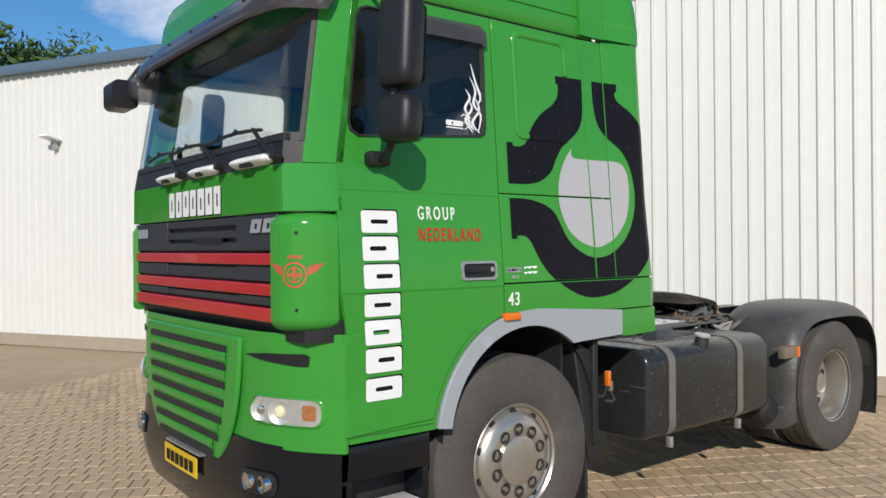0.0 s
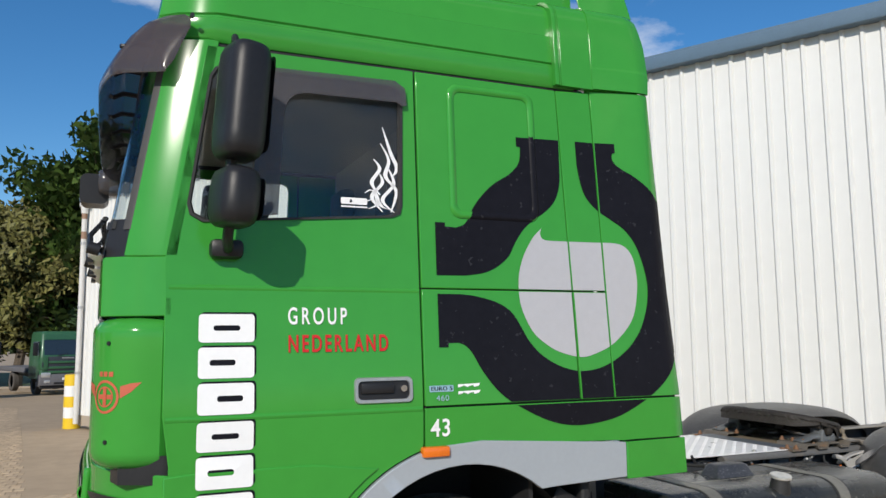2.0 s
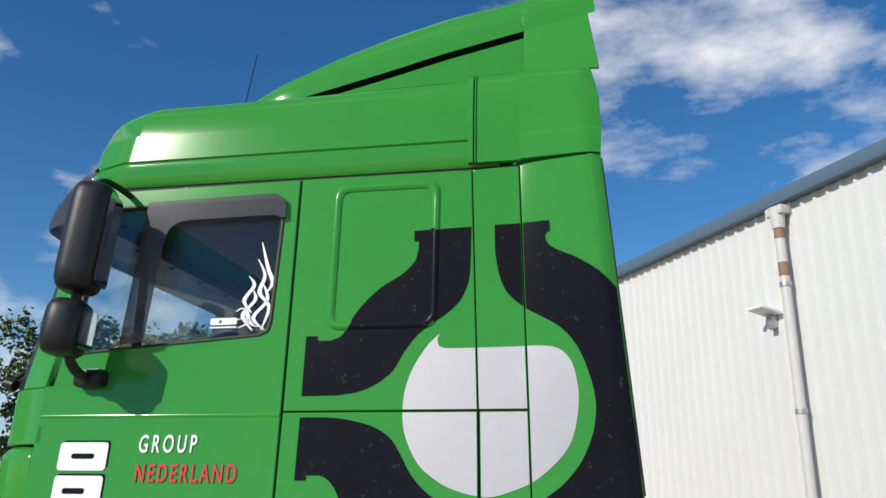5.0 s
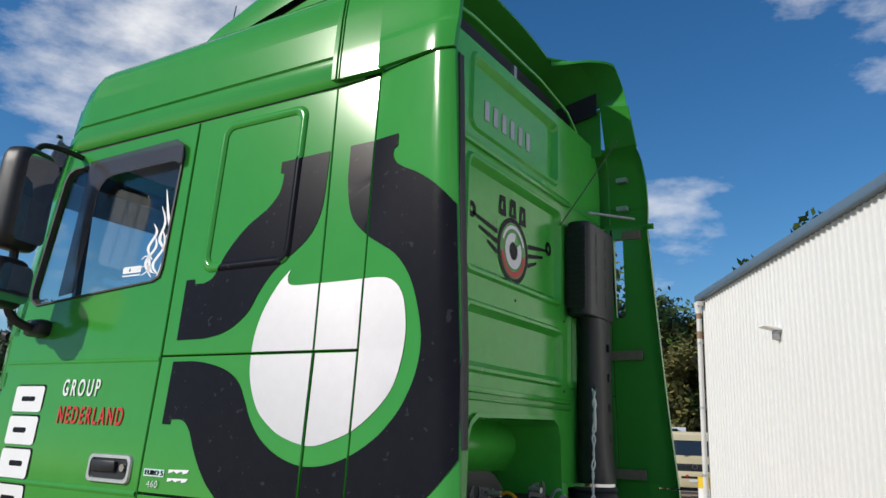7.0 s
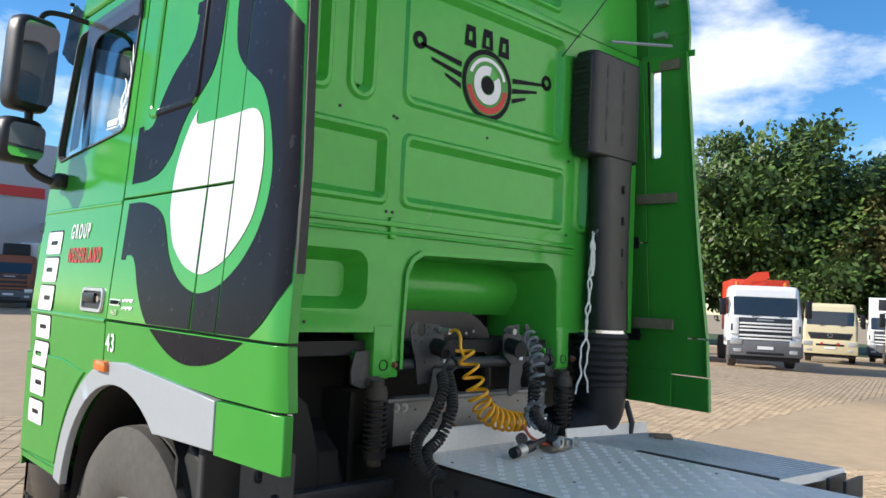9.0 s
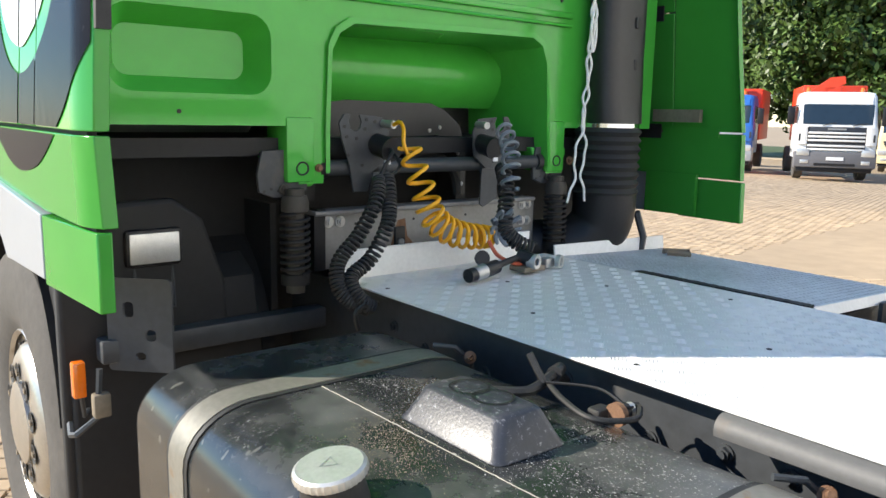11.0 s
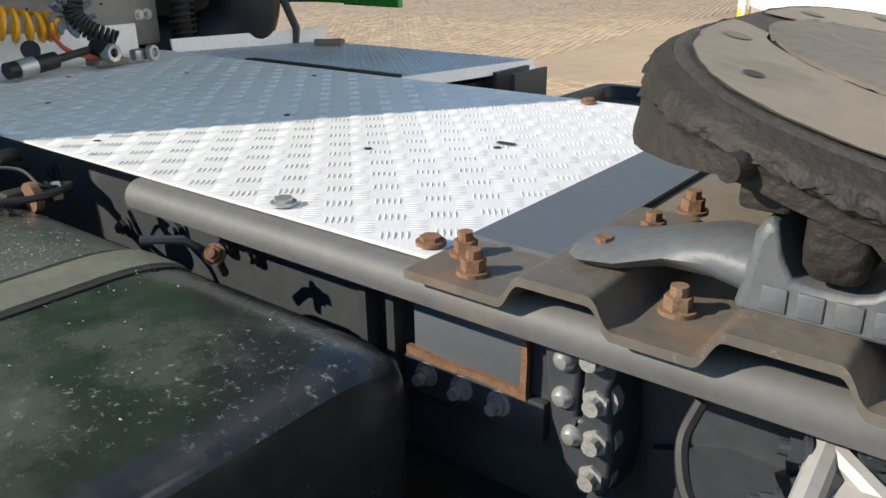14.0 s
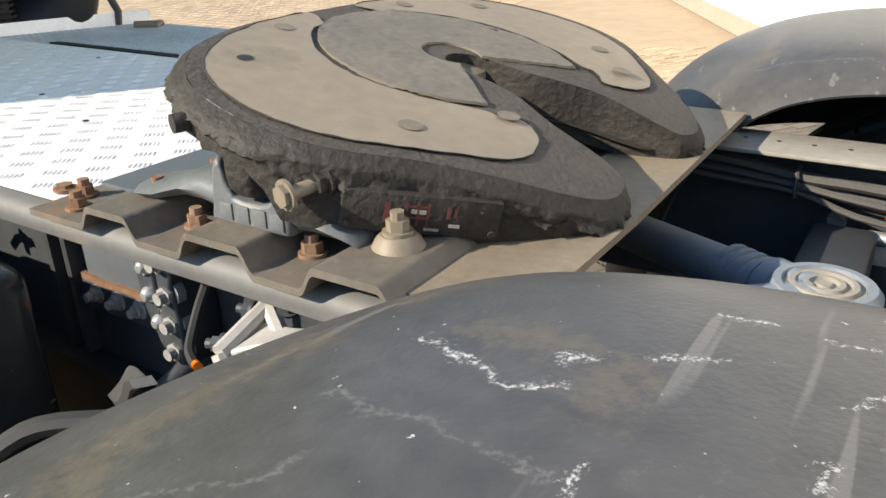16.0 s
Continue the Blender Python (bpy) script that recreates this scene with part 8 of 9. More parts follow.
for y in (0.618, 1.70):
    spg = part("cab_spring", tube([(0.72 + 0.038 * math.cos(a * math.pi / 8), y + 0.038 * math.sin(a * math.pi / 8), 1.115 + 0.175 * a / 144) for a in range(144)], 0.0062, 8), UNDER, truck, "cab suspension coil spring")
    part("damper", cyl((0.72, y, 1.06), (0.72, y, 1.36), 0.027), SPRING_DUST, spg)
    part("damper_head", lathe([(0.0, 0.05), (0.034, 0.048), (0.040, 0.03), (0.040, 0.004), (0.030, 0.0)], 20, Matrix.Translation((0.72, y, 1.292)) @ pose(0, 0, 0, 90)), SPRING_DUST, spg)
    part("spring_foot", cyl((0.72, y, 1.085), (0.72, y, 1.115), 0.042), UNDER, spg)
    sp_ = [(y - 0.095, 1.35), (y - 0.10, 1.40), (y - 0.085, 1.465), (y + 0.03, 1.47), (y + 0.06, 1.40), (y + 0.055, 1.35), (y + 0.02, 1.335), (y - 0.05, 1.332)]
    pl = part("spring_plate", plate(sp_, [], lambda a, b: (0.692, a, b), (-0.012, 0, 0)), CHASSIS, spg, bevel=0.002)
    for k in range(6):
        part("plate_hole", cyl((0.690, y - 0.08 + 0.022 * k, 1.352 + 0.006 * (k % 2)), (0.6935, y - 0.08 + 0.022 * k, 1.352 + 0.006 * (k % 2)), 0.004, n=8), RUBBER, pl)
    part("plate_bolt", hexnut((0.695, y - 0.02, 1.355), (1, 0, 0), 0.012, 0.012, 0.008), SPRING_DUST, pl)
    part("plate_bolt", hexnut((0.70, y + 0.085, 1.415), (1, 0, 0), 0.012, 0.012, 0.008), RUST_NUT, pl)
part("torsion_tube", cyl((0.68, 0.70, 1.412), (0.68, 1.66, 1.412), 0.024), CHASSIS, truck)
for y in (0.725, 0.90, 1.44, 1.63):
    part("tube_collar", cyl((0.68, y - 0.012, 1.412), (0.68, y + 0.012, 1.412), 0.031), RUBBER, truck)
COVER_ARCH = [(0.72, 1.30), (0.74, 1.50), (0.80, 1.60), (0.90, 1.615), (1.24, 1.612), (1.30, 1.59), (1.37, 1.54), (1.40, 1.46), (1.41, 1.20)]
ec = part("engine_cover", loft([[(x, y, z - d) for y, z in COVER_ARCH] for x, d in ((0.10, 0.02), (0.535, 0.0), (0.545, 0.004))], closed=False, caps=False), PLASTIC_MATT, truck, "black engine encapsulation", sharp=0.9)
inner_arch = [(1.36, 1.20), (1.365, 1.42), (1.33, 1.475), (1.275, 1.504), (1.08, 1.498), (0.80, 1.49), (0.78, 1.30)]
part("cover_face", plate(COVER_ARCH + inner_arch, [], lambda a, b: (0.545, a, b), (-0.012, 0, 0)), PLASTIC_MATT, ec)
for y, z in ((1.235, 1.52), (1.28, 1.53), (1.365, 1.44), (1.385, 1.38), (1.385, 1.33)):
    part("cover_screw", lathe([(0.0, -0.004), (0.006, -0.003), (0.008, 0.0)], 10, Matrix.Translation((0.546, y, z)) @ pose(0, 0, 0, 0, 0, 90)), STEEL, ec)
part("dark_floor_pan", box(-0.9, 0.36, 0.70, 1.62, 1.40, 1.44), UNDER, truck)
part("engine_hose", tube(spline([(0.62, 0.98, 1.36), (0.60, 1.10, 1.43), (0.60, 1.22, 1.44), (0.60, 1.30, 1.38), (0.60, 1.32, 1.30)], 6), 0.016, 8), RUBBER, truck)
part("engine_block", box(-0.6, 0.30, 0.85, 1.45, 0.7, 1.35, chamfer=0.03), UNDER, truck)


def line_plate(y0, mirror_):
    """A punched plate that carries the sockets of the trailer lines."""
    q = lambda d: y0 + (-d if mirror_ else d)
    o = [(q(0.0), 1.545), (q(0.018), 1.572), (q(0.04), 1.572), (q(0.034), 1.548), (q(0.04), 1.528), (q(0.056), 1.520), (q(0.072), 1.528), (q(0.078), 1.548), (q(0.070), 1.570), (q(0.13), 1.566), (q(0.155), 1.562), (q(0.178), 1.521), (q(0.17), 1.44), (q(0.12), 1.40), (q(0.10), 1.34), (q(0.05), 1.34), (q(0.035), 1.424), (q(0.01), 1.496)]
    bk = part("line_bracket", plate(o, [], lambda a, b: (0.715, a, b), (-0.007, 0, 0)), CHASSIS, truck, "punched grey bracket plate for the trailer lines", bevel=0.0015)
    for d, z in ((0.018, 1.535), (0.026, 1.505), (0.095, 1.556), (0.125, 1.55), (0.15, 1.54), (0.09, 1.528), (0.155, 1.505), (0.03, 1.45), (0.06, 1.50), (0.08, 1.42)):
        part("plate_hole", cyl((0.714, q(d), z), (0.7165, q(d), z), 0.0055, n=10), RUBBER, bk)
    so = part("line_socket", cyl((0.71, q(0.135), 1.482), (0.775, q(0.14), 1.470), 0.034), PLASTIC, bk)
    part("socket_lid", cyl((0.775, q(0.14), 1.470), (0.785, q(0.14), 1.468), 0.037), PLASTIC, so)
    part("socket_tag", box(0.775, 0.779, min(q(0.12), q(0.14)), max(q(0.12), q(0.14)), 1.425, 1.442), WHITE_FOIL, so)
    part("air_fitting", cyl((0.71, q(0.155), 1.545), (0.765, q(0.16), 1.542), 0.012), STEEL, bk)
    part("lower_plate", plate([(q(0.10), 1.40), (q(0.16), 1.40), (q(0.165), 1.28), (q(0.15), 1.27), (q(0.085), 1.30)], [], lambda a, b: (0.745, a, b), (-0.006, 0, 0)), CHASSIS, bk)
    return bk


line_plate(0.768, False)
line_plate(1.465, True)


def coil(path, r, turns, thick, per=14, ease=1.0):
    """A coiled line round a curved path."""
    P = spline(path, 24)
    n = turns * per
    out, side = [], None
    for i in range(n + 1):
        t = (1 - (1 - i / n) ** ease) * (len(P) - 1)
        k = min(int(t), len(P) - 2)
        p = P[k].lerp(P[k + 1], t - k)
        d = (P[min(k + 2, len(P) - 1)] - P[max(k - 1, 0)]).normalized()
        side = d.orthogonal().normalized() if side is None else (side - d * side.dot(d)).normalized()
        up = d.cross(side)
        a = 2 * math.pi * i / per
        rr = r(i / n) if callable(r) else r
        out.append(p + rr * (math.cos(a) * side + math.sin(a) * up))
    return tube(out, thick, 6)


yl = part("yellow_air_line", coil([(0.86, 0.915, 1.485), (0.88, 0.925, 1.42), (0.90, 0.945, 1.345), (0.91, 0.965, 1.285), (0.915, 1.01, 1.24), (0.925, 1.08, 1.215), (0.935, 1.17, 1.205)], lambda t: 0.030 + 0.009 * math.sin(math.pi * min(1, t * 1.1)), 14, 0.0064, 16, 1.75), YELLOW_HOSE, truck, "yellow coiled air line")
part("line_end", tube(spline([(0.765, 0.928, 1.542), (0.80, 0.925, 1.55), (0.84, 0.91, 1.53), (0.855, 0.90, 1.49), (0.86, 0.915, 1.455)], 6), 0.0062, 7), YELLOW_HOSE, yl)
bl = part("black_electric_line", coil([(0.84, 0.825, 1.385), (0.90, 0.775, 1.335), (0.93, 0.70, 1.25), (0.94, 0.63, 1.185), (0.96, 0.615, 1.12), (0.98, 0.65, 1.075), (1.0, 0.685, 1.06)], 0.0175, 42, 0.0048), RUBBER, truck, "black coiled electric line")
part("line_end", tube(spline([(0.78, 0.905, 1.47), (0.81, 0.89, 1.46), (0.83, 0.85, 1.42), (0.84, 0.825, 1.385)], 6), 0.006, 6), RUBBER, bl)
bl = part("black_electric_line", coil([(0.84, 0.855, 1.39), (0.90, 0.82, 1.33), (0.94, 0.785, 1.27), (0.95, 0.725, 1.185), (0.96, 0.655, 1.14), (0.99, 0.66, 1.09), (1.0, 0.70, 1.06)], 0.0175, 40, 0.0048), RUBBER, truck, "black coiled electric line")
part("line_end", tube(spline([(0.78, 0.91, 1.465), (0.83, 0.905, 1.43), (0.85, 0.88, 1.41), (0.84, 0.855, 1.39)], 6), 0.006, 6), RUBBER, bl)
part("line_tail", tube(spline([(1.0, 0.685, 1.06), (1.02, 0.655, 1.075), (1.02, 0.63, 1.055), (1.01, 0.645, 1.01)], 6), 0.007, 6), RUBBER, bl)
part("grey_air_line", coil([(0.82, 1.33, 1.53), (0.88, 1.30, 1.48), (0.92, 1.27, 1.42), (0.94, 1.25, 1.35)], 0.026, 6, 0.0065), GREY_HOSE, truck, "grey coiled line")
part("black_air_line", coil([(0.85, 1.30, 1.41), (0.92, 1.255, 1.35), (0.95, 1.225, 1.28), (0.96, 1.215, 1.23), (0.98, 1.245, 1.19), (1.01, 1.29, 1.165)], 0.022, 24, 0.0052), RUBBER, truck, "black coiled air line")
for k in range(9):  # loops of grey line that stand out like a fan
    a = radians(20 + 40 * k)
    dy, dz = math.cos(a), math.sin(a)
    part("grey_loop", tube(spline([(0.95, 1.20 + 0.012 * dy, 1.235 + 0.012 * dz), (0.97, 1.20 + 0.045 * dy, 1.238 + 0.040 * dz), (0.985, 1.20 + 0.062 * dy - 0.012 * dz, 1.238 + 0.055 * dz + 0.012 * dy), (0.96, 1.20 + 0.038 * dy - 0.014 * dz, 1.236 + 0.034 * dz), (0.94, 1.20, 1.23)], 4), 0.006, 6), GREY_HOSE, truck)
part("red_line", tube(spline([(0.97, 1.14, 1.20), (1.0, 1.15, 1.16), (1.03, 1.19, 1.135), (1.04, 1.24, 1.13)], 6), 0.006, 6), RED_DULL, truck)
plug = part("line_plug", cyl((1.03, 1.20, 1.15), (1.05, 1.08, 1.135), 0.010), RUBBER, truck, "black electric plug with metal collar")
part("plug_body", cyl((1.05, 1.10, 1.138), (1.065, 1.02, 1.130), 0.021), PLASTIC, plug)
part("plug_collar", cyl((1.062, 1.04, 1.133), (1.07, 0.995, 1.128), 0.0225), STEEL, plug)
part("plug_tip", cyl((1.07, 0.995, 1.13), (1.074, 0.97, 1.128), 0.020), PLASTIC, plug)
part("plug_lid", cyl((1.04, 1.05, 1.165), (1.05, 1.045, 1.170), 0.022), PLASTIC, plug)
cpl = part("line_coupling", cyl((1.02, 1.22, 1.155), (1.07, 1.24, 1.142), 0.022), PLASTIC, truck, "worn metal air line coupling")
part("coupling_face", lathe([(0.012, -0.004), (0.012, 0.006), (0.022, 0.008), (0.024, 0.0), (0.024, -0.02)], 24, Matrix.Translation((1.072, 1.241, 1.141)) @ pose(0, 0, 0, 0, 0, -75)), STEEL, cpl)
part("coupling_base", box(1.0, 1.07, 1.20, 1.29, 1.108, 1.125, chamfer=0.004), RUSTY, cpl)
cp2 = part("line_coupling", box(1.01, 1.045, 1.32, 1.36, 1.106, 1.138, chamfer=0.008), STEEL, truck)
part("coupling_face", lathe([(0.0, 0.004), (0.011, 0.004), (0.013, -0.005), (0.020, -0.005), (0.021, 0.010)], 20, Matrix.Translation((1.06, 1.365, 1.128)) @ pose(0, 0, 0, 0, 0, 110)), STEEL, cp2)

# ---- air intake behind the cab ----
ib = part("air_intake", loft([[(x, y, z) for x, y in rrect(0.712, 0.836, 1.70, 2.10, 0.045)] for z in (2.36, 2.38, 2.80, 2.83, 2.845)]), PLASTIC_MATT, truck, "black plastic air intake stack", bevel=0.01)
part("intake_recess", box(0.718, 0.822, 1.694, 1.703, 2.395, 2.815, chamfer=0.003), RUBBER, ib)
for k in range(16):
    part("intake_louvre", box(0.720, 0.818, 1.690, 1.700, 2.404 + 0.0255 * k, 2.413 + 0.0255 * k), PLASTIC_MATT, ib)
for k in range(4):
    for y in (1.80, 1.93):
        part("intake_slot", plate(rrect(y, y + 0.016, 2.425 + 0.1 * k, 2.495 + 0.1 * k, 0.0075), [], lambda a, b: (0.8372, a, b)), RUBBER, ib)
pipe_rings = []
for z, x0, x1, y0, y1, r in ((2.38, 0.715, 0.832, 1.80, 2.07, 0.05), (2.30, 0.715, 0.835, 1.81, 2.06, 0.055), (1.80, 0.715, 0.845, 1.81, 2.05, 0.06), (1.64, 0.71, 0.855, 1.81, 2.045, 0.065), (1.555, 0.71, 0.868, 1.815, 2.04, 0.075)):
    pipe_rings.append([(x, y, z) for x, y in rrect(x0, x1, y0, y1, r)])
duct = part("intake_duct", loft(pipe_rings), PLASTIC_MATT, ib)
for z in (2.2, 2.05, 1.9, 1.75, 1.65):
    part("duct_dimple", box(0.835, 0.850, 1.95, 1.97, z, z + 0.04, chamfer=0.004), RUBBER, duct)
part("hose_clamp", lathe([(0.112, -0.012), (0.116, -0.01), (0.116, 0.01), (0.112, 0.012)], 36, Matrix.Translation((0.762, 1.925, 1.545)) @ pose(0, 0, 0, 90)), CHROME, ib)
part("rubber_bellows", lathe([(0.116 + 0.012 * (k % 2), 0.0 - 0.016 * k) for k in range(17)], 36, Matrix.Translation((0.762, 1.925, 1.54)) @ pose(0, 0, 0, 90)), RUBBER, ib)
part("intake_elbow", tube(spline([(0.762, 1.925, 1.30), (0.762, 1.925, 1.22), (0.745, 1.91, 1.15), (0.70, 1.85, 1.09), (0.62, 1.76, 1.07), (0.52, 1.64, 1.07)], 5), lambda u: 0.122 - 0.012 * u, 28), PLASTIC, ib, sharp=1.2)
part("intake_leg", tube([(0.84, 2.03, 1.22), (0.85, 2.07, 1.12), (0.845, 2.06, 1.05)], 0.014, 6), CHASSIS, ib)
strand = lambda o, e: [(0.862 + 0.004 * math.sin(k * 1.3 + o), 1.700 - 0.012 * math.sin(k * 0.55 + o) - 0.0012 * k + e * max(0, k - 24) * 0.002, 1.99 - 0.0165 * k) for k in range(44)]
rope = part("rope", tube(strand(0.0, 1), 0.0045, 6), ROPE, truck, "white knotted rope hanging beside the intake")
part("rope_strand", tube(strand(2.6, -1), 0.0045, 6), ROPE, rope)
part("rope_loop", tube(spline([(0.845, 1.715, 2.0), (0.865, 1.69, 1.93), (0.87, 1.675, 1.87), (0.865, 1.695, 1.80), (0.86, 1.715, 1.86), (0.855, 1.71, 1.96)], 8), 0.0045, 6), ROPE, rope)
part("rope_hook", tube(spline([(0.80, 1.82, 1.99), (0.84, 1.76, 2.01), (0.862, 1.705, 1.99)], 6), 0.006, 6), CHASSIS, rope)

# ---- mirrors ----
def mirror_at(flip):
    """A pair of mirrors on one arm; the far pair is folded back a little."""
    back = 0.22 if flip else 0.0
    Y = (lambda y: 2 * CY - y) if flip else (lambda y: y)
    def shell(x0, x1, y0, y1, z0, z1, k):
        rows = []
        for z, s in ((z0, 0.70), (z0 + 0.012, 0.86), (z0 + 0.04, 0.97), (z0 + 0.08, 1.0), (z1 - 0.08, 1.0), (z1 - 0.035, 0.96), (z1 - 0.01, 0.85), (z1, 0.68)):
            cxm, cym = (x0 + x1) / 2, (y0 + y1) / 2
            rows.append([(cxm + (x - cxm) * s + k * (z - z0), Y(cym + (y - cym) * s), z) for x, y in rrect(x0, x1, y0, y1, 0.055)])
        return loft(rows)
    def turn(bm_):
        c = Vector((-0.91 + back, Y(-0.195), 0))
        bmesh.ops.transform(bm_, matrix=Matrix.Translation(c) @ Matrix.Rotation(radians(-17 if flip else 17), 4, "Z") @ Matrix.Translation((0, 0, 2.5)) @ Matrix.Rotation(radians(4), 4, "Y") @ Matrix.Translation((0, 0, -2.5)) @ Matrix.Translation(-c), verts=bm_.verts[:])
        return bm_
    m1 = part("mirror", turn(shell(-0.985 + back, -0.835 + back, -0.295, -0.095, 2.43, 2.85, 0.0)), PLASTIC, truck, "black plastic rear-view mirror housing", sharp=0.9)
    part("mirror_glass", turn(plate(rrect(-0.278, -0.112, 2.46, 2.82, 0.03), [], lambda y, z: (-0.832 + back, Y(y), z))), MIRROR, m1)
    m2 = part("mirror", turn(shell(-0.98 + back, -0.84 + back, -0.305, -0.105, 2.19, 2.39, 0.0)), PLASTIC, truck, "black plastic wide-angle mirror housing", sharp=0.9)
    part("mirror_glass", turn(plate(rrect(-0.288, -0.122, 2.215, 2.365, 0.03), [], lambda y, z: (-0.837 + back, Y(y), z))), MIRROR, m2)
    part("mirror_arm", tube([(p[0], Y(p[1]), p[2]) for p in spline([(-0.92, 0.0, 2.13), (-0.92, -0.07, 2.13), (-0.93, -0.13, 2.16), (-0.93, -0.16, 2.22), (-0.93, -0.17, 2.45)], 6)], 0.019, 8), PLASTIC, m1)
    part("mirror_foot", box(-0.98, -0.86, min(Y(-0.06), Y(0.01)), max(Y(-0.06), Y(0.01)), 2.095, 2.165, chamfer=0.02), PLASTIC, m1)
    part("mirror_arm", tube([(p[0], Y(p[1]), p[2]) for p in spline([(-0.90, 0.05, 2.90), (-0.91, -0.05, 2.91), (-0.92, -0.13, 2.90), (-0.92, -0.17, 2.84)], 6)], 0.013, 8), PLASTIC, m1)


mirror_at(False)
mirror_at(True)
kerb_mirror = part("front_mirror", loft([[(x, y, z) for x, z in rrect(-1.50, -1.34, 2.62, 2.80, 0.04)] for y in (2.10, 2.12, 2.28, 2.30)]), PLASTIC, truck, "square front mirror on a stay")
part("mirror_glass", plate(rrect(2.12, 2.28, 2.64, 2.78, 0.02), [], lambda y, z: (-1.338, y, z)), MIRROR, kerb_mirror)
part("mirror_stay", tube([(-1.38, 2.2, 2.80), (-1.30, 2.2, 2.92), (-1.15, 2.2, 2.95)], 0.012, 6), PLASTIC, kerb_mirror)

# ---- parked vehicles across the yard ----
CREAM = mat("cream_paint", (0.68, 0.60, 0.38), 0.35, vary=0.05, coat=0.3)
WHITE_PAINT = mat("white_truck_paint", (0.78, 0.78, 0.76), 0.35, vary=0.05, coat=0.3)
BLUE_PAINT = mat("blue_truck_paint", (0.02, 0.13, 0.45), 0.35, vary=0.05, coat=0.3)
DKGREEN = mat("dark_green_truck_paint", (0.03, 0.11, 0.05), 0.4, vary=0.06, coat=0.3)
BROWN = mat("red_brown_paint", (0.30, 0.09, 0.04), 0.5, vary=0.1)
GREY_PLASTIC = mat("grey_bumper_plastic", (0.13, 0.13, 0.14), 0.6, vary=0.1)
BOX_WHITE = mat("white_box_body", (0.74, 0.75, 0.76), 0.5, vary=0.04)
CRANE_RED = mat("red_crane_paint", (0.72, 0.06, 0.02), 0.4, vary=0.06)
YELLOW_PAINT = mat("yellow_machine_paint", (0.75, 0.50, 0.02), 0.45, vary=0.06)


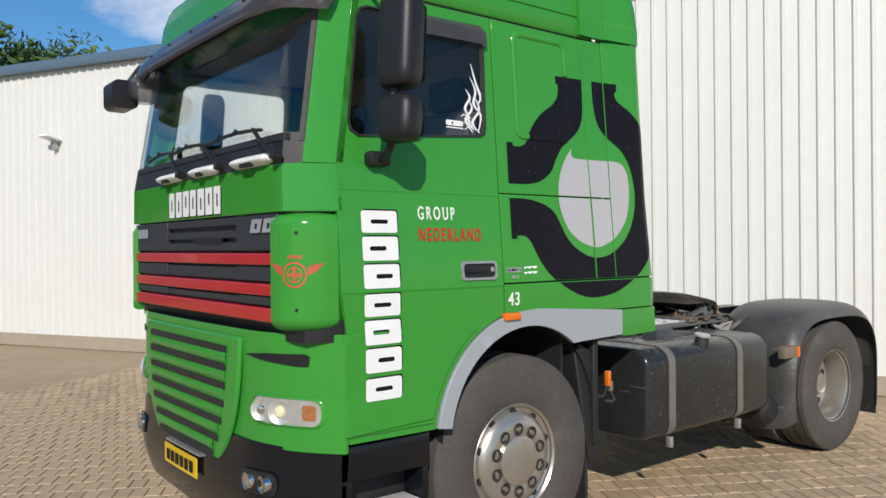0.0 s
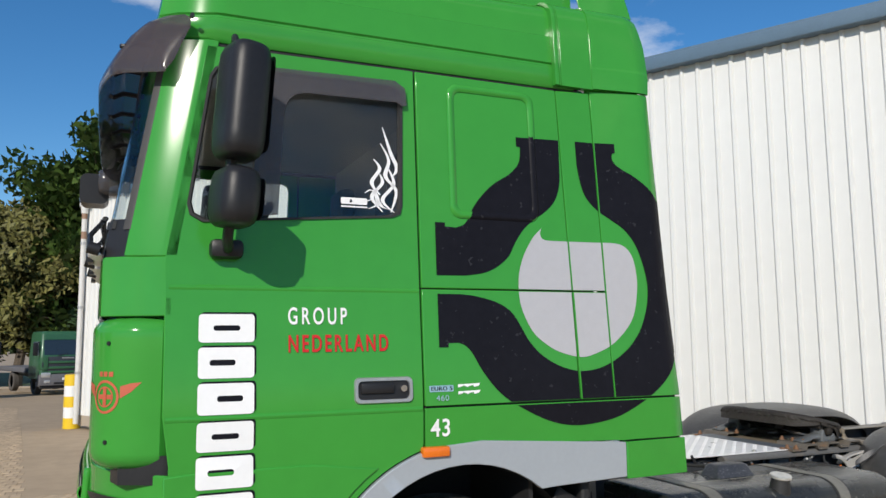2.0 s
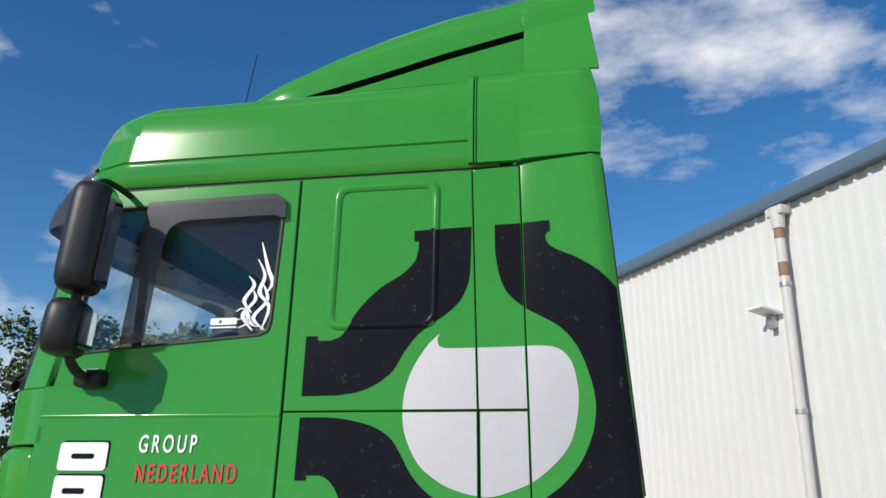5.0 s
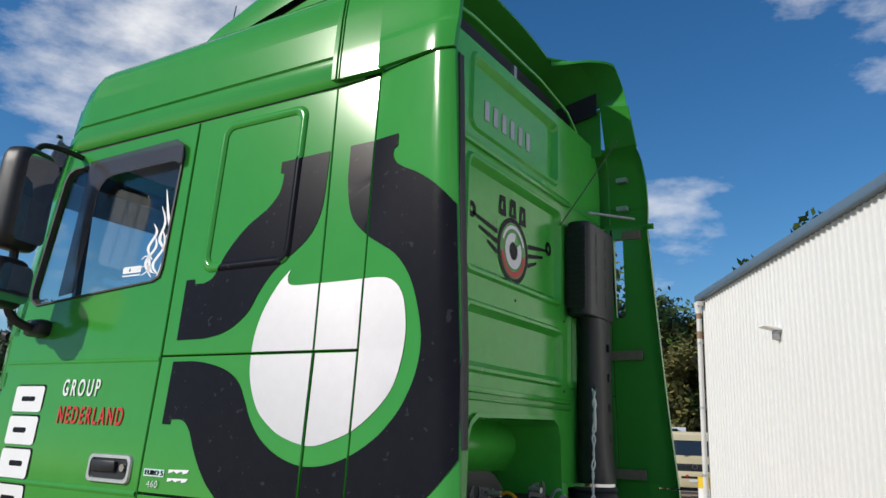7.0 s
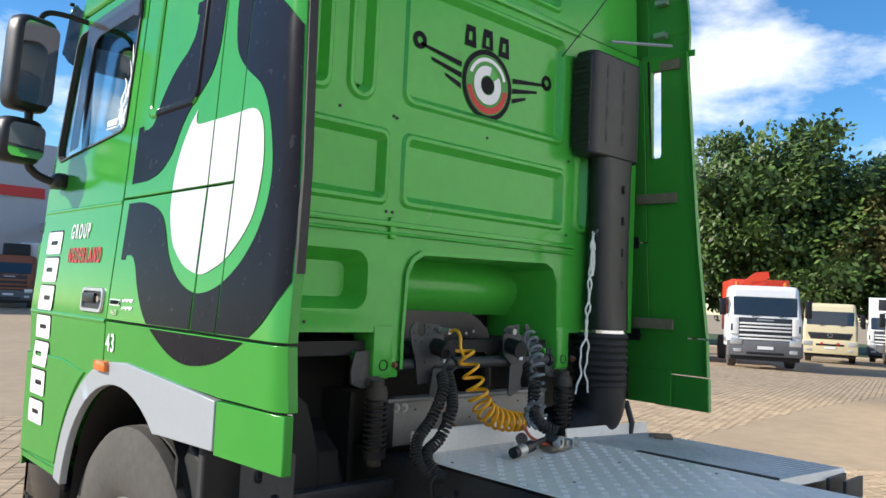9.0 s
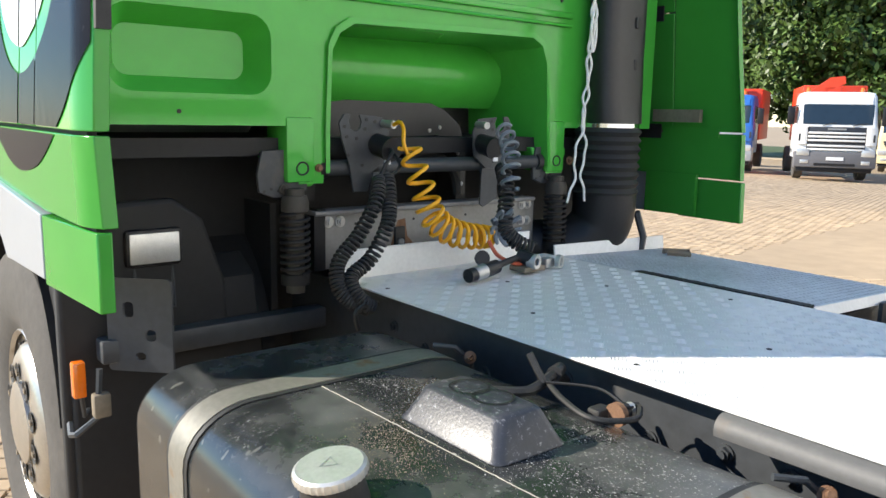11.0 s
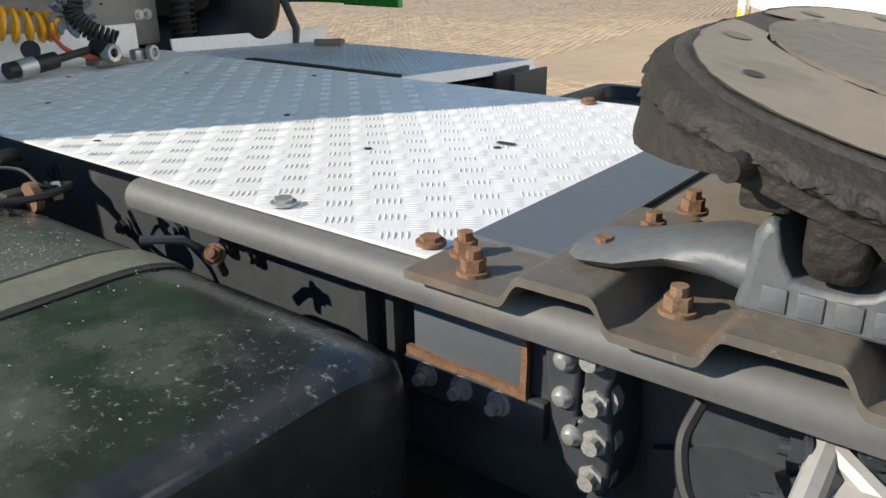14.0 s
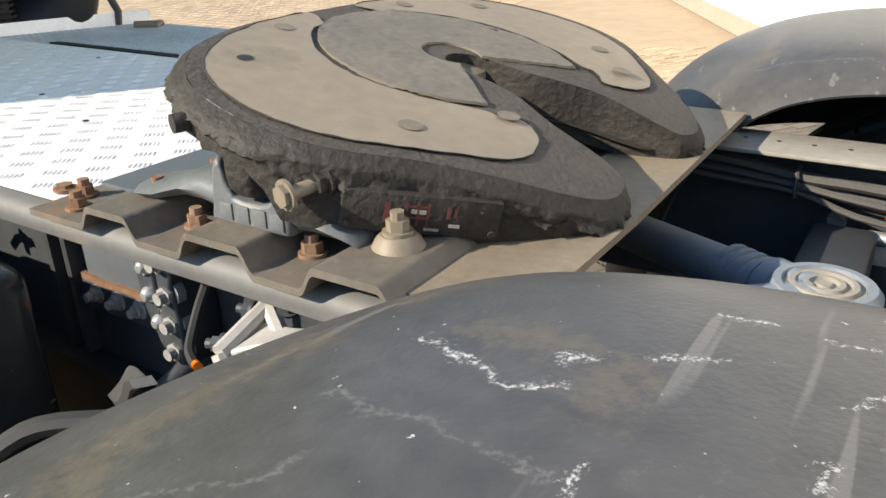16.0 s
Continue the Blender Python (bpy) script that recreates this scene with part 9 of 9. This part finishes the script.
def parked_truck(label, at, paint, low, slats, load, h=3.0):
    """A forward-control lorry seen from the front; it looks along -y."""
    t = thing("lorry", label, "truck", "lorries parked across the yard", at)
    b = lambda n, m, *a, par=None, ch=0.03, lab="": part(n, box(*a, chamfer=ch), m, par or t, lab)
    cab = part("cab", loft([[(x, y, z) for x, y in rrect(-1.22 + i, 1.22 - i, f, 1.9, 0.14)] for z, i, f in ((0.75, 0.0, 0.0), (1.75, 0.0, 0.0), (1.85, 0.01, 0.02), (h - 0.15, 0.08, 0.20), (h - 0.03, 0.14, 0.28), (h, 0.3, 0.45))]), paint, t, sharp=0.9)
    glass = part("windscreen", grid(lambda u, v: (-1.06 + 2.12 * u, lerp(((1.85, 0.02), (h - 0.15, 0.20)), 1.88 + (h - 0.42 - 1.88) * v) - 0.014 + 0.05 * max(0, abs(2 * u - 1) - 0.9) * 10 * 0.3, 1.88 + (h - 0.42 - 1.88) * v), 12, 4, (0, 0.01, 0)), FAR_GLASS, cab)
    for s in (-1, 1):
        part("side_window", box(s * 1.21 - 0.01, s * 1.21 + 0.01, 0.35, 1.2, 1.9, h - 0.5), FAR_GLASS, cab)
        m = b("mirror", PLASTIC, s * 1.42 - 0.11, s * 1.42 + 0.11, 0.05, 0.17, 1.85, 2.45, ch=0.04)
        part("mirror_arm", tube([(s * 1.2, 0.15, 2.5), (s * 1.42, 0.1, 2.42)], 0.02, 6), PLASTIC, m)
        w = part("front_wheel", lathe(tyre_profile(0.5, 0.3), 32, Matrix.Translation((s * 1.0, 1.2, 0.5)) @ pose(0, 0, 0, 0, 0, 90)), TYRE, t)
        part("rear_wheel", lathe(tyre_profile(0.5, 0.3), 32, Matrix.Translation((s * 1.0, 5.0, 0.5)) @ pose(0, 0, 0, 0, 0, 90)), TYRE, t)
        b("step", GREY_PLASTIC, s * 1.1 - 0.1, s * 1.1 + 0.1, 0.1, 0.7, 0.4, 0.62)
        b("wheel_arch", GREY_PLASTIC, s * 1.14 - 0.08, s * 1.14 + 0.08, 0.65, 1.85, 0.85, 1.05)
    cream, blue = paint is CREAM, paint is BLUE_PAINT
    if cream:  # wide dark mouth, bumper in the cab's colour
        g = part("grille", plate([(-0.98, 1.42), (-0.86, 1.18), (0.86, 1.18), (0.98, 1.42), (1.0, 1.50), (-1.0, 1.50)], [], lambda x, z: (x, -0.012, z), (0, 0.03, 0)), GRILLE_GREY, t)
        for i in range(3):
            part("grille_slat", box(-0.86, 0.86, -0.045, -0.01, 1.22 + 0.085 * i, 1.265 + 0.085 * i, chamfer=0.01), GRILLE_GREY, g)
        part("grille_badge", loft([[(r * math.cos(a * math.pi / 12), -0.055, 1.38 + r * math.sin(a * math.pi / 12)) for a in range(24)] for r in (0.12, 0.095)], caps=False), CHROME, g)
        for s in (-1, 1):
            part("warning_mark", box(s * 0.36 - 0.05, s * 0.36 + 0.05, -0.125, -0.10, 0.90, 1.02), RED_FOIL, g)
    else:  # slats between corner panels, dark band under the windscreen
        g = b("grille", GRILLE_GREY, -0.88, 0.88, -0.02, 0.05, 1.0, 1.80, ch=0.02)
        for i in range(slats):
            z = 1.02 + 0.62 * i / slats + (0.05 if i > 1 else 0)
            part("grille_slat", box(-0.86, 0.86, -0.06, -0.01, z, z + 0.33 / slats, chamfer=0.012), GREY_PAINT if blue else paint, g)
        part("grille_blocks", box(-0.28, 0.28, -0.03, -0.015, 1.70, 1.755), STEEL, g)
        for s in (-1, 1):
            k = part("corner_panel", loft([[(s * (1.05 + (x - 1.05) * q), y, z) for x, y in ((0.88, -0.05), (1.02, -0.075), (1.20, -0.01), (1.25, 0.18), (1.20, 0.20), (0.90, 0.0))] for z, q in ((1.20, 0.9), (1.24, 1.0), (1.74, 1.0), (1.80, 0.85))]), paint, t, bevel=0.01)
            part("panel_slot", box(s * 1.12 - 0.03, s * 1.12 + 0.03, -0.062, -0.03, 1.32, 1.56, chamfer=0.01), GRILLE_GREY, k)
    bu = b("bumper", low, -1.24, 1.24, -0.10, 0.35, 0.45, 1.12 if cream else 0.98, ch=0.05)
    part("bumper_slot", box(-0.62, 0.62, -0.115, -0.09, 0.86 if cream else 0.52, 0.95 if cream else 0.60), PLASTIC, bu)
    part("number_plate", box(-0.26, 0.26, -0.125, -0.11, 0.70, 0.81), GREY_PLASTIC if blue else WHITE_FOIL, bu)
    for s in (-1, 1):
        part("lamp_surround", box(s * 0.98 - 0.20, s * 0.98 + 0.20, -0.114, -0.09, 0.84, 1.06, chamfer=0.02), LAMP_DULL, bu)
        part("fog_lamp", box(s * 0.92 - 0.13, s * 0.92 + 0.13, -0.114, -0.09, 0.58, 0.70, chamfer=0.01), LAMP_DULL, bu)
    part("skirt", box(-1.15, 1.15, 0.0, 0.25, 0.30, 0.46, chamfer=0.03), PLASTIC, t)
    part("roof_panel", grid(lambda u, v: (-1.0 + 2.0 * u, 0.13 + 0.05 * v, h - 0.40 + 0.24 * v), 8, 2, (0, 0.03, 0)), paint, cab)
    for s in (-0.45, 0.45):
        part("wiper", tube([(s, -0.02, 1.84), (s + 0.45, 0.03, 1.95)], 0.014, 5), RUBBER, cab)
    for x in (-0.5, 0.5):
        b("frame_rail", CHASSIS, x - 0.04, x + 0.04, 1.6, 6.6, 0.75, 0.98, ch=0.01)
    if load == "crane":
        c = b("crane_body", CRANE_RED, -0.9, 1.2, 2.6, 6.4, 1.2, 3.25, ch=0.04, lab="red tipper body behind a folded crane")
        part("crane_arm", loft([[(x, y, z) for x, z in ((-0.8, 2.95), (-0.1, 3.5), (0.35, 3.55), (0.4, 3.3), (-0.6, 2.8))] for y in (2.0, 2.3)]), CRANE_RED, t)
        part("crane_column", box(-0.3, 0.3, 2.0, 2.4, 0.9, 3.2, chamfer=0.04), CRANE_RED, t)
        for x in (-0.9, 0.75):
            part("beacon", lathe([(0.0, 0.16), (0.06, 0.15), (0.08, 0.0)], 14, Matrix.Translation((x, 0.7, h)) @ pose(0, 0, 0, 90)), ORANGE, t)
    if load == "box":
        c = b("box_body", BOX_WHITE, -1.25, 1.25, 2.2, 8.5, 1.0, 3.7, ch=0.03)
        part("cooling_unit", box(-0.75, 0.75, 1.9, 2.2, 2.6, 3.6, chamfer=0.06), PLASTIC, c)
    if load == "flat":
        b("load_bed", GREY_PLASTIC, -1.22, 1.22, 2.3, 7.0, 1.0, 1.25)
    return t


FAR_GLASS = mat("dark_windscreen", (0.02, 0.028, 0.034), 0.06, vary=0.1, coat=0.8)
park = lambda x, y, turn: pose(x, y, gz(y), 0, 0, turn)
parked_truck("white lorry with grey bumper, red crane and tipper body", park(-9.3, 26.0, 32), WHITE_PAINT, GREY_PLASTIC, 5, "crane", 2.95)
parked_truck("blue lorry with grey grille and folded red crane", park(-14.1, 26.8, 24), BLUE_PAINT, GREY_PAINT, 5, "crane", 2.95)
parked_truck("cream lorry with dark grille beside a white one", park(-12.0, 39.2, 20), CREAM, CREAM, 3, "flat", 2.95)
parked_truck("cream lorry with a white sun-bleached cab", park(-7.1, 35.8, 20), CREAM, CREAM, 3, "", 2.95)
parked_truck("white lorry with refrigerated box behind cream lorries", park(-11.4, 46.5, 16), WHITE_PAINT, GREY_PLASTIC, 4, "box", 2.95)
parked_truck("dark green lorry near the white hall's corner", park(-3.1, 38.5, 20), DKGREEN, GREY_PLASTIC, 3, "flat", 3.0)
parked_truck("dark grey lorry at the far end of the row", park(-20.5, 33.0, 26), GREY_PAINT, GREY_PLASTIC, 4, "flat", 2.9)
parked_truck("red-brown lorry far across the yard", pose(-44.0, 10.5, 0, 0, 0, 70), BROWN, GREY_PLASTIC, 3, "box", 2.9)
parked_truck("white lorry far across the yard", pose(-46.0, 14.0, 0, 0, 0, 70), WHITE_PAINT, GREY_PLASTIC, 3, "flat", 2.9)
mach = thing("site_machine", "yellow machine parked beside the green lorry", "machine", at=pose(-1.4, 41.0, gz(41.0)))
part("body", box(-1.0, 1.0, 0, 3.0, 0.5, 1.9, chamfer=0.1), YELLOW_PAINT, mach)
part("cabin", box(-0.7, 0.7, 0.6, 2.0, 1.9, 2.6, chamfer=0.08), FAR_GLASS, mach)
for x in (-0.9, 0.9):
    for y in (0.6, 2.4):
        part("wheel", lathe(tyre_profile(0.5, 0.3), 28, Matrix.Translation((x, y, 0.5)) @ pose(0, 0, 0, 0, 0, 90)), TYRE, mach)

# bollard at the hall's corner
bo = thing("bollard", "yellow and white banded protective post beside the hall", "bollard", at=pose(-2.0, 16.1, gz(16.1)))
for k in range(5):
    part("band", cyl((0, 0, 0.23 * k), (0, 0, 0.23 * (k + 1)), 0.18, n=24), WHITE_PAINT if k % 2 else YELLOW_PAINT, bo)
part("post_cap", lathe([(0.0, 0.02), (0.14, 0.015), (0.18, 0.0)], 24, Matrix.Translation((0, 0, 1.15)) @ pose(0, 0, 0, 90)), YELLOW_PAINT, bo)

# grey office hall far to the left of the yard
off = tagged(new("office_hall"), "light grey hall with canopy beams far across the yard", "building")
GREY_CLAD = mat("grey_cladding", (0.42, 0.43, 0.45), 0.6, vary=0.06, scale=0.5)
part("wall", box(-58, -46, -6, 13.5, 0, 9.5, chamfer=0.03), GREY_CLAD, off)
for z in (3.2, 4.4):
    part("canopy_beam", box(-46, -30, 12.4, 12.8, z, z + 0.5), GREY_CLAD, off)
part("sign_bar", box(-45.95, -45.9, 9.5, 12.5, 6.3, 6.9), RED_FOIL, off)
for x in (-31, -38):
    part("canopy_post", box(x - 0.15, x + 0.15, 12.45, 12.75, 0, 3.2), GREY_CLAD, off)

# kerb along the far side of the yard
kb = structure("kerb", None or loft([[(x, y, z) for y, z in ((0, 0), (0, 0.10), (0.02, 0.12), (0.25, 0.12), (0.25, 0))] for x in (-60.0, 20.0)]), CONCRETE, "low concrete kerb at the edge of the trees")
kb.matrix_basis = pose(0, 53.0, gz(53.0))
grass = structure("verge", box(-70, 40, 53.25, 80, gz(54.0) - 0.2, gz(53.0) + 0.06), None, "dark grass verge under the trees")

# ---- trees ----
LEAF = mat("tree_leaves", (0.065, 0.115, 0.022), 0.5, vary=0.35, scale=1.2)
LEAF2 = mat("autumn_tree_leaves", (0.125, 0.12, 0.032), 0.6, vary=0.35, scale=1.2)
LEAF3 = mat("dark_conifer_leaves", (0.035, 0.07, 0.025), 0.6, vary=0.35, scale=1.5)
BARK = mat("tree_bark", (0.09, 0.07, 0.05), 0.9, vary=0.3, scale=6, bump=0.5, bscale=20)
GRASS_M = mat("rough_grass", (0.06, 0.09, 0.025), 0.9, vary=0.4, scale=2)
grass.data.materials.append(GRASS_M)
for m in (LEAF, LEAF2, LEAF3):
    n_, l_ = m.node_tree.nodes, m.node_tree.links
    b_ = n_["Principled BSDF"]
    src = b_.inputs["Base Color"].links[0].from_socket
    g_, r_, s_ = n_.new("ShaderNodeNewGeometry"), n_.new("ShaderNodeMapRange"), n_.new("ShaderNodeVectorMath")
    s_.operation = "SCALE"
    r_.inputs["To Min"].default_value, r_.inputs["To Max"].default_value = 0.5, 1.5
    l_.new(g_.outputs["Random Per Island"], r_.inputs["Value"]), l_.new(src, s_.inputs[0]), l_.new(r_.outputs[0], s_.inputs["Scale"]), l_.new(s_.outputs[0], b_.inputs["Base Color"])


def make_tree(label, leaf, h, spread, seed, conifer=False, count=15000):
    r = random.Random(seed)
    t = thing("tree", label, "tree", "trees behind the yard")
    trunk = tube([(0.12 * math.sin(k + seed), 0.1 * math.cos(k * 1.3 + seed), h * 0.85 * k / 8) for k in range(9)], lambda u: 0.22 * (1 - u) + 0.03, 9)
    clumps = []
    nl = 18 if conifer else 26
    for i in range(nl):
        z0 = h * (0.18 + 0.6 * i / nl)
        a = i * 2.4 + r.random()
        reach = spread * ((1 - (z0 / h)) * 1.25 if conifer else (0.55 + 0.45 * math.sin(math.pi * min(1, (z0 / h - 0.1) / 0.85)))) * r.uniform(0.6, 1.0)
        z1 = z0 + (0.05 if conifer else r.uniform(0.6, 2.2))
        pts = [(0, 0, z0), (reach * 0.5 * math.cos(a), reach * 0.5 * math.sin(a), (z0 + z1) / 2 + 0.1), (reach * math.cos(a), reach * math.sin(a), z1)]
        trunk = tube(spline(pts, 4), lambda u: 0.07 * (1 - u) + 0.012, 5, trunk)
        for q in (0.45, 0.7, 1.0):
            clumps.append((reach * q * math.cos(a + r.uniform(-.3, .3)), reach * q * math.sin(a + r.uniform(-.3, .3)), z0 + (z1 - z0) * q + r.uniform(-0.3, 0.5), r.uniform(0.55, 1.15) * spread / 3.4))
    for i in range(10):
        a = r.uniform(0, 6.28)
        clumps.append((spread * 0.35 * math.cos(a) * r.random(), spread * 0.35 * math.sin(a) * r.random(), h * r.uniform(0.78, 0.97), r.uniform(0.5, 0.9) * (0.5 if conifer else 1)))
    part("trunk", trunk, BARK, t)
    vs, fs = [], []
    per = count // len(clumps)
    for cx_, cy_, cz_, cr in clumps:
        for k in range(per):
            d = Vector((r.gauss(0, 1), r.gauss(0, 1), r.gauss(0, 0.75)))
            d = d.normalized() * cr * (0.35 + 0.75 * r.random())
            p = Vector((cx_, cy_, cz_)) + d
            s = r.uniform(0.10, 0.22)
            u = Vector((r.gauss(0, 1), r.gauss(0, 1), r.gauss(0, 1))).normalized()
            w = u.orthogonal().normalized()
            b = len(vs)
            vs += [tuple(p + u * s), tuple(p + w * s * 0.55), tuple(p - u * s), tuple(p - w * s * 0.55)]
            fs.append((b, b + 1, b + 2, b + 3))
    me = bpy.data.meshes.new("crown")
    me.from_pydata(vs, [], fs)
    me.materials.append(leaf)
    c = new("crown", me)
    c.parent = t
    return t


oak = make_tree("broad green oak tree behind parked lorries", LEAF, 10.5, 4.2, 3)
ash = make_tree("tall green broadleaf tree beyond the yard", LEAF, 9.5, 3.6, 8)
red = make_tree("smaller tree with yellowing autumn leaves", LEAF2, 8.5, 3.0, 12)
con = make_tree("dark green conifer beside the white hall", LEAF3, 9.5, 2.6, 21, True)
PLANT = [(oak, -19.3, 54.0, 1.52, 0), (oak, -24.5, 53.5, 1.50, 120), (ash, -14.8, 56.5, 1.45, 60), (red, -12.6, 54.5, 1.38, 0), (red, -6.6, 54.5, 1.42, 90), (red, -9.0, 57.0, 1.15, 150), (con, -4.6, 56.0, 1.6, 0), (ash, -2.0, 54.5, 1.85, 200), (oak, 4.5, 55.0, 1.72, 40), (ash, 8.5, 55.0, 1.75, 10), (oak, 12.5, 56.0, 1.5, 250), (ash, -30.0, 53.0, 1.5, 330), (oak, -36.0, 50.0, 1.4, 300), (ash, -43.0, 42.0, 1.3, 140), (red, -50.0, 32.0, 1.2, 220), (con, -33.0, 18.0, 0.7, 0), (oak, -54.0, 20.0, 1.0, 80), (ash, -22.0, 59.0, 1.5, 30), (con, 0.8, 58.0, 1.4, 50), (ash, 17.0, 55.0, 1.3, 260)]
used = set()
for src, x, y, s, a in PLANT:
    m = pose(x, y, gz(y), 0, 0, a) @ Matrix.Diagonal((s, s, s, 1))
    if src.name in used:
        c = copy_thing(src, pose(x, y, gz(y), 0, 0, a))
        c.scale = (s, s, s)
    else:
        used.add(src.name)
        src.matrix_basis = m

# ---- pavers: the ones near the camera as pieces, the rest joined ----
E1, E2 = Vector((0.5, 0.866, 0)), Vector((-0.866, 0.5, 0))
PL, PW = 0.212, 0.107
brick_meshes = []
for k in range(6):
    rr = random.Random(k)
    hx, hy = PL / 2 - 0.004 - rr.random() * 0.003, PW / 2 - 0.004 - rr.random() * 0.002
    tz = [0.0 + rr.uniform(-0.002, 0.002) for _ in range(4)]
    top = [(-hx, -hy), (hx, -hy), (hx, hy), (-hx, hy)]
    vs = [(x * 0.965, y * 0.94, z) for (x, y), z in zip(top, tz)] + [(x, y, -0.006) for x, y in top] + [(x, y, -0.03) for x, y in top]
    fs = [(0, 1, 2, 3)] + [(i, i + 4, (i + 1) % 4 + 4, (i + 1) % 4) for i in range(4)] + [(i + 4, i + 8, (i + 1) % 4 + 8, (i + 1) % 4 + 4) for i in range(4)]
    me = bpy.data.meshes.new("brick")
    me.from_pydata(vs, [], fs)
    me.materials.append(PAVER)
    brick_meshes.append(me)
RZ = Matrix.Rotation(radians(60), 4, "Z")
rb = random.Random(9)
vs, fs, singles = [], [], 0
PAVE_END = lambda x: 7.75 + 0.55 * (x + 1.0) if x > -1.0 else 7.75 + 0.22 * (x + 1.0)
for i in range(-60, 130):
    for j in range(-120, 120):
        c = E1 * (i * PL) + E2 * ((j + 0.5 * (i % 2)) * PW)
        if not (-7.5 < c.x < 7.0 and -2.6 < c.y < PAVE_END(c.x)):
            continue
        if (c - C0).dot(WN) < 0.6:
            continue
        z = rb.uniform(-0.003, 0.002)
        if -2.05 < c.x < -0.75 and 2.9 < c.y < 7.0 and singles < 300:
            ob = new("brick", brick_meshes[singles % 6])
            ob.parent = ground
            ob.matrix_basis = Matrix.Translation((c.x, c.y, z)) @ RZ
            singles += 1
            continue
        me = brick_meshes[rb.randrange(6)]
        m = Matrix.Translation((c.x, c.y, z)) @ RZ
        b = len(vs)
        vs += [tuple(m @ v.co) for v in me.vertices]
        fs += [tuple(b + q for q in p.vertices) for p in me.polygons]
me = bpy.data.meshes.new("pavers")
me.from_pydata(vs, [], fs)
me.materials.append(PAVER)
pv = new("pavers", me)
pv.parent = ground
tagged(pv, "beige clay pavers with sandy joints", kind="stuff")
# the second field of pavers, beyond a straight joint, and the plain yard behind
vs, fs = [], []
for i in range(-10, 100):
    for j in range(-50, 70):
        x, y = -9.5 + (j + 0.5 * (i % 2)) * 0.125, 6.4 + i * 0.215
        if not (PAVE_END(x) + 0.12 < y < 27 and -15 < x < -2.2 - 0.1 * (y - 8)):
            continue
        z = rb.uniform(-0.006, -0.002) + gz(y)
        me = brick_meshes[rb.randrange(6)]
        m = Matrix.Translation((x, y, z)) @ Matrix.Rotation(math.pi / 2, 4, "Z") @ Matrix.Diagonal((1, 1.12, 1, 1))
        b = len(vs)
        vs += [tuple(m @ v.co) for v in me.vertices]
        fs += [tuple(b + q for q in p.vertices) for p in me.polygons]
me = bpy.data.meshes.new("pavers")
me.from_pydata(vs, [], fs)
me.materials.append(PAVER)
pv2 = new("pavers", me)
pv2.parent = ground
tagged(pv2, "sand-dusted clay pavers of the wider yard", kind="stuff")
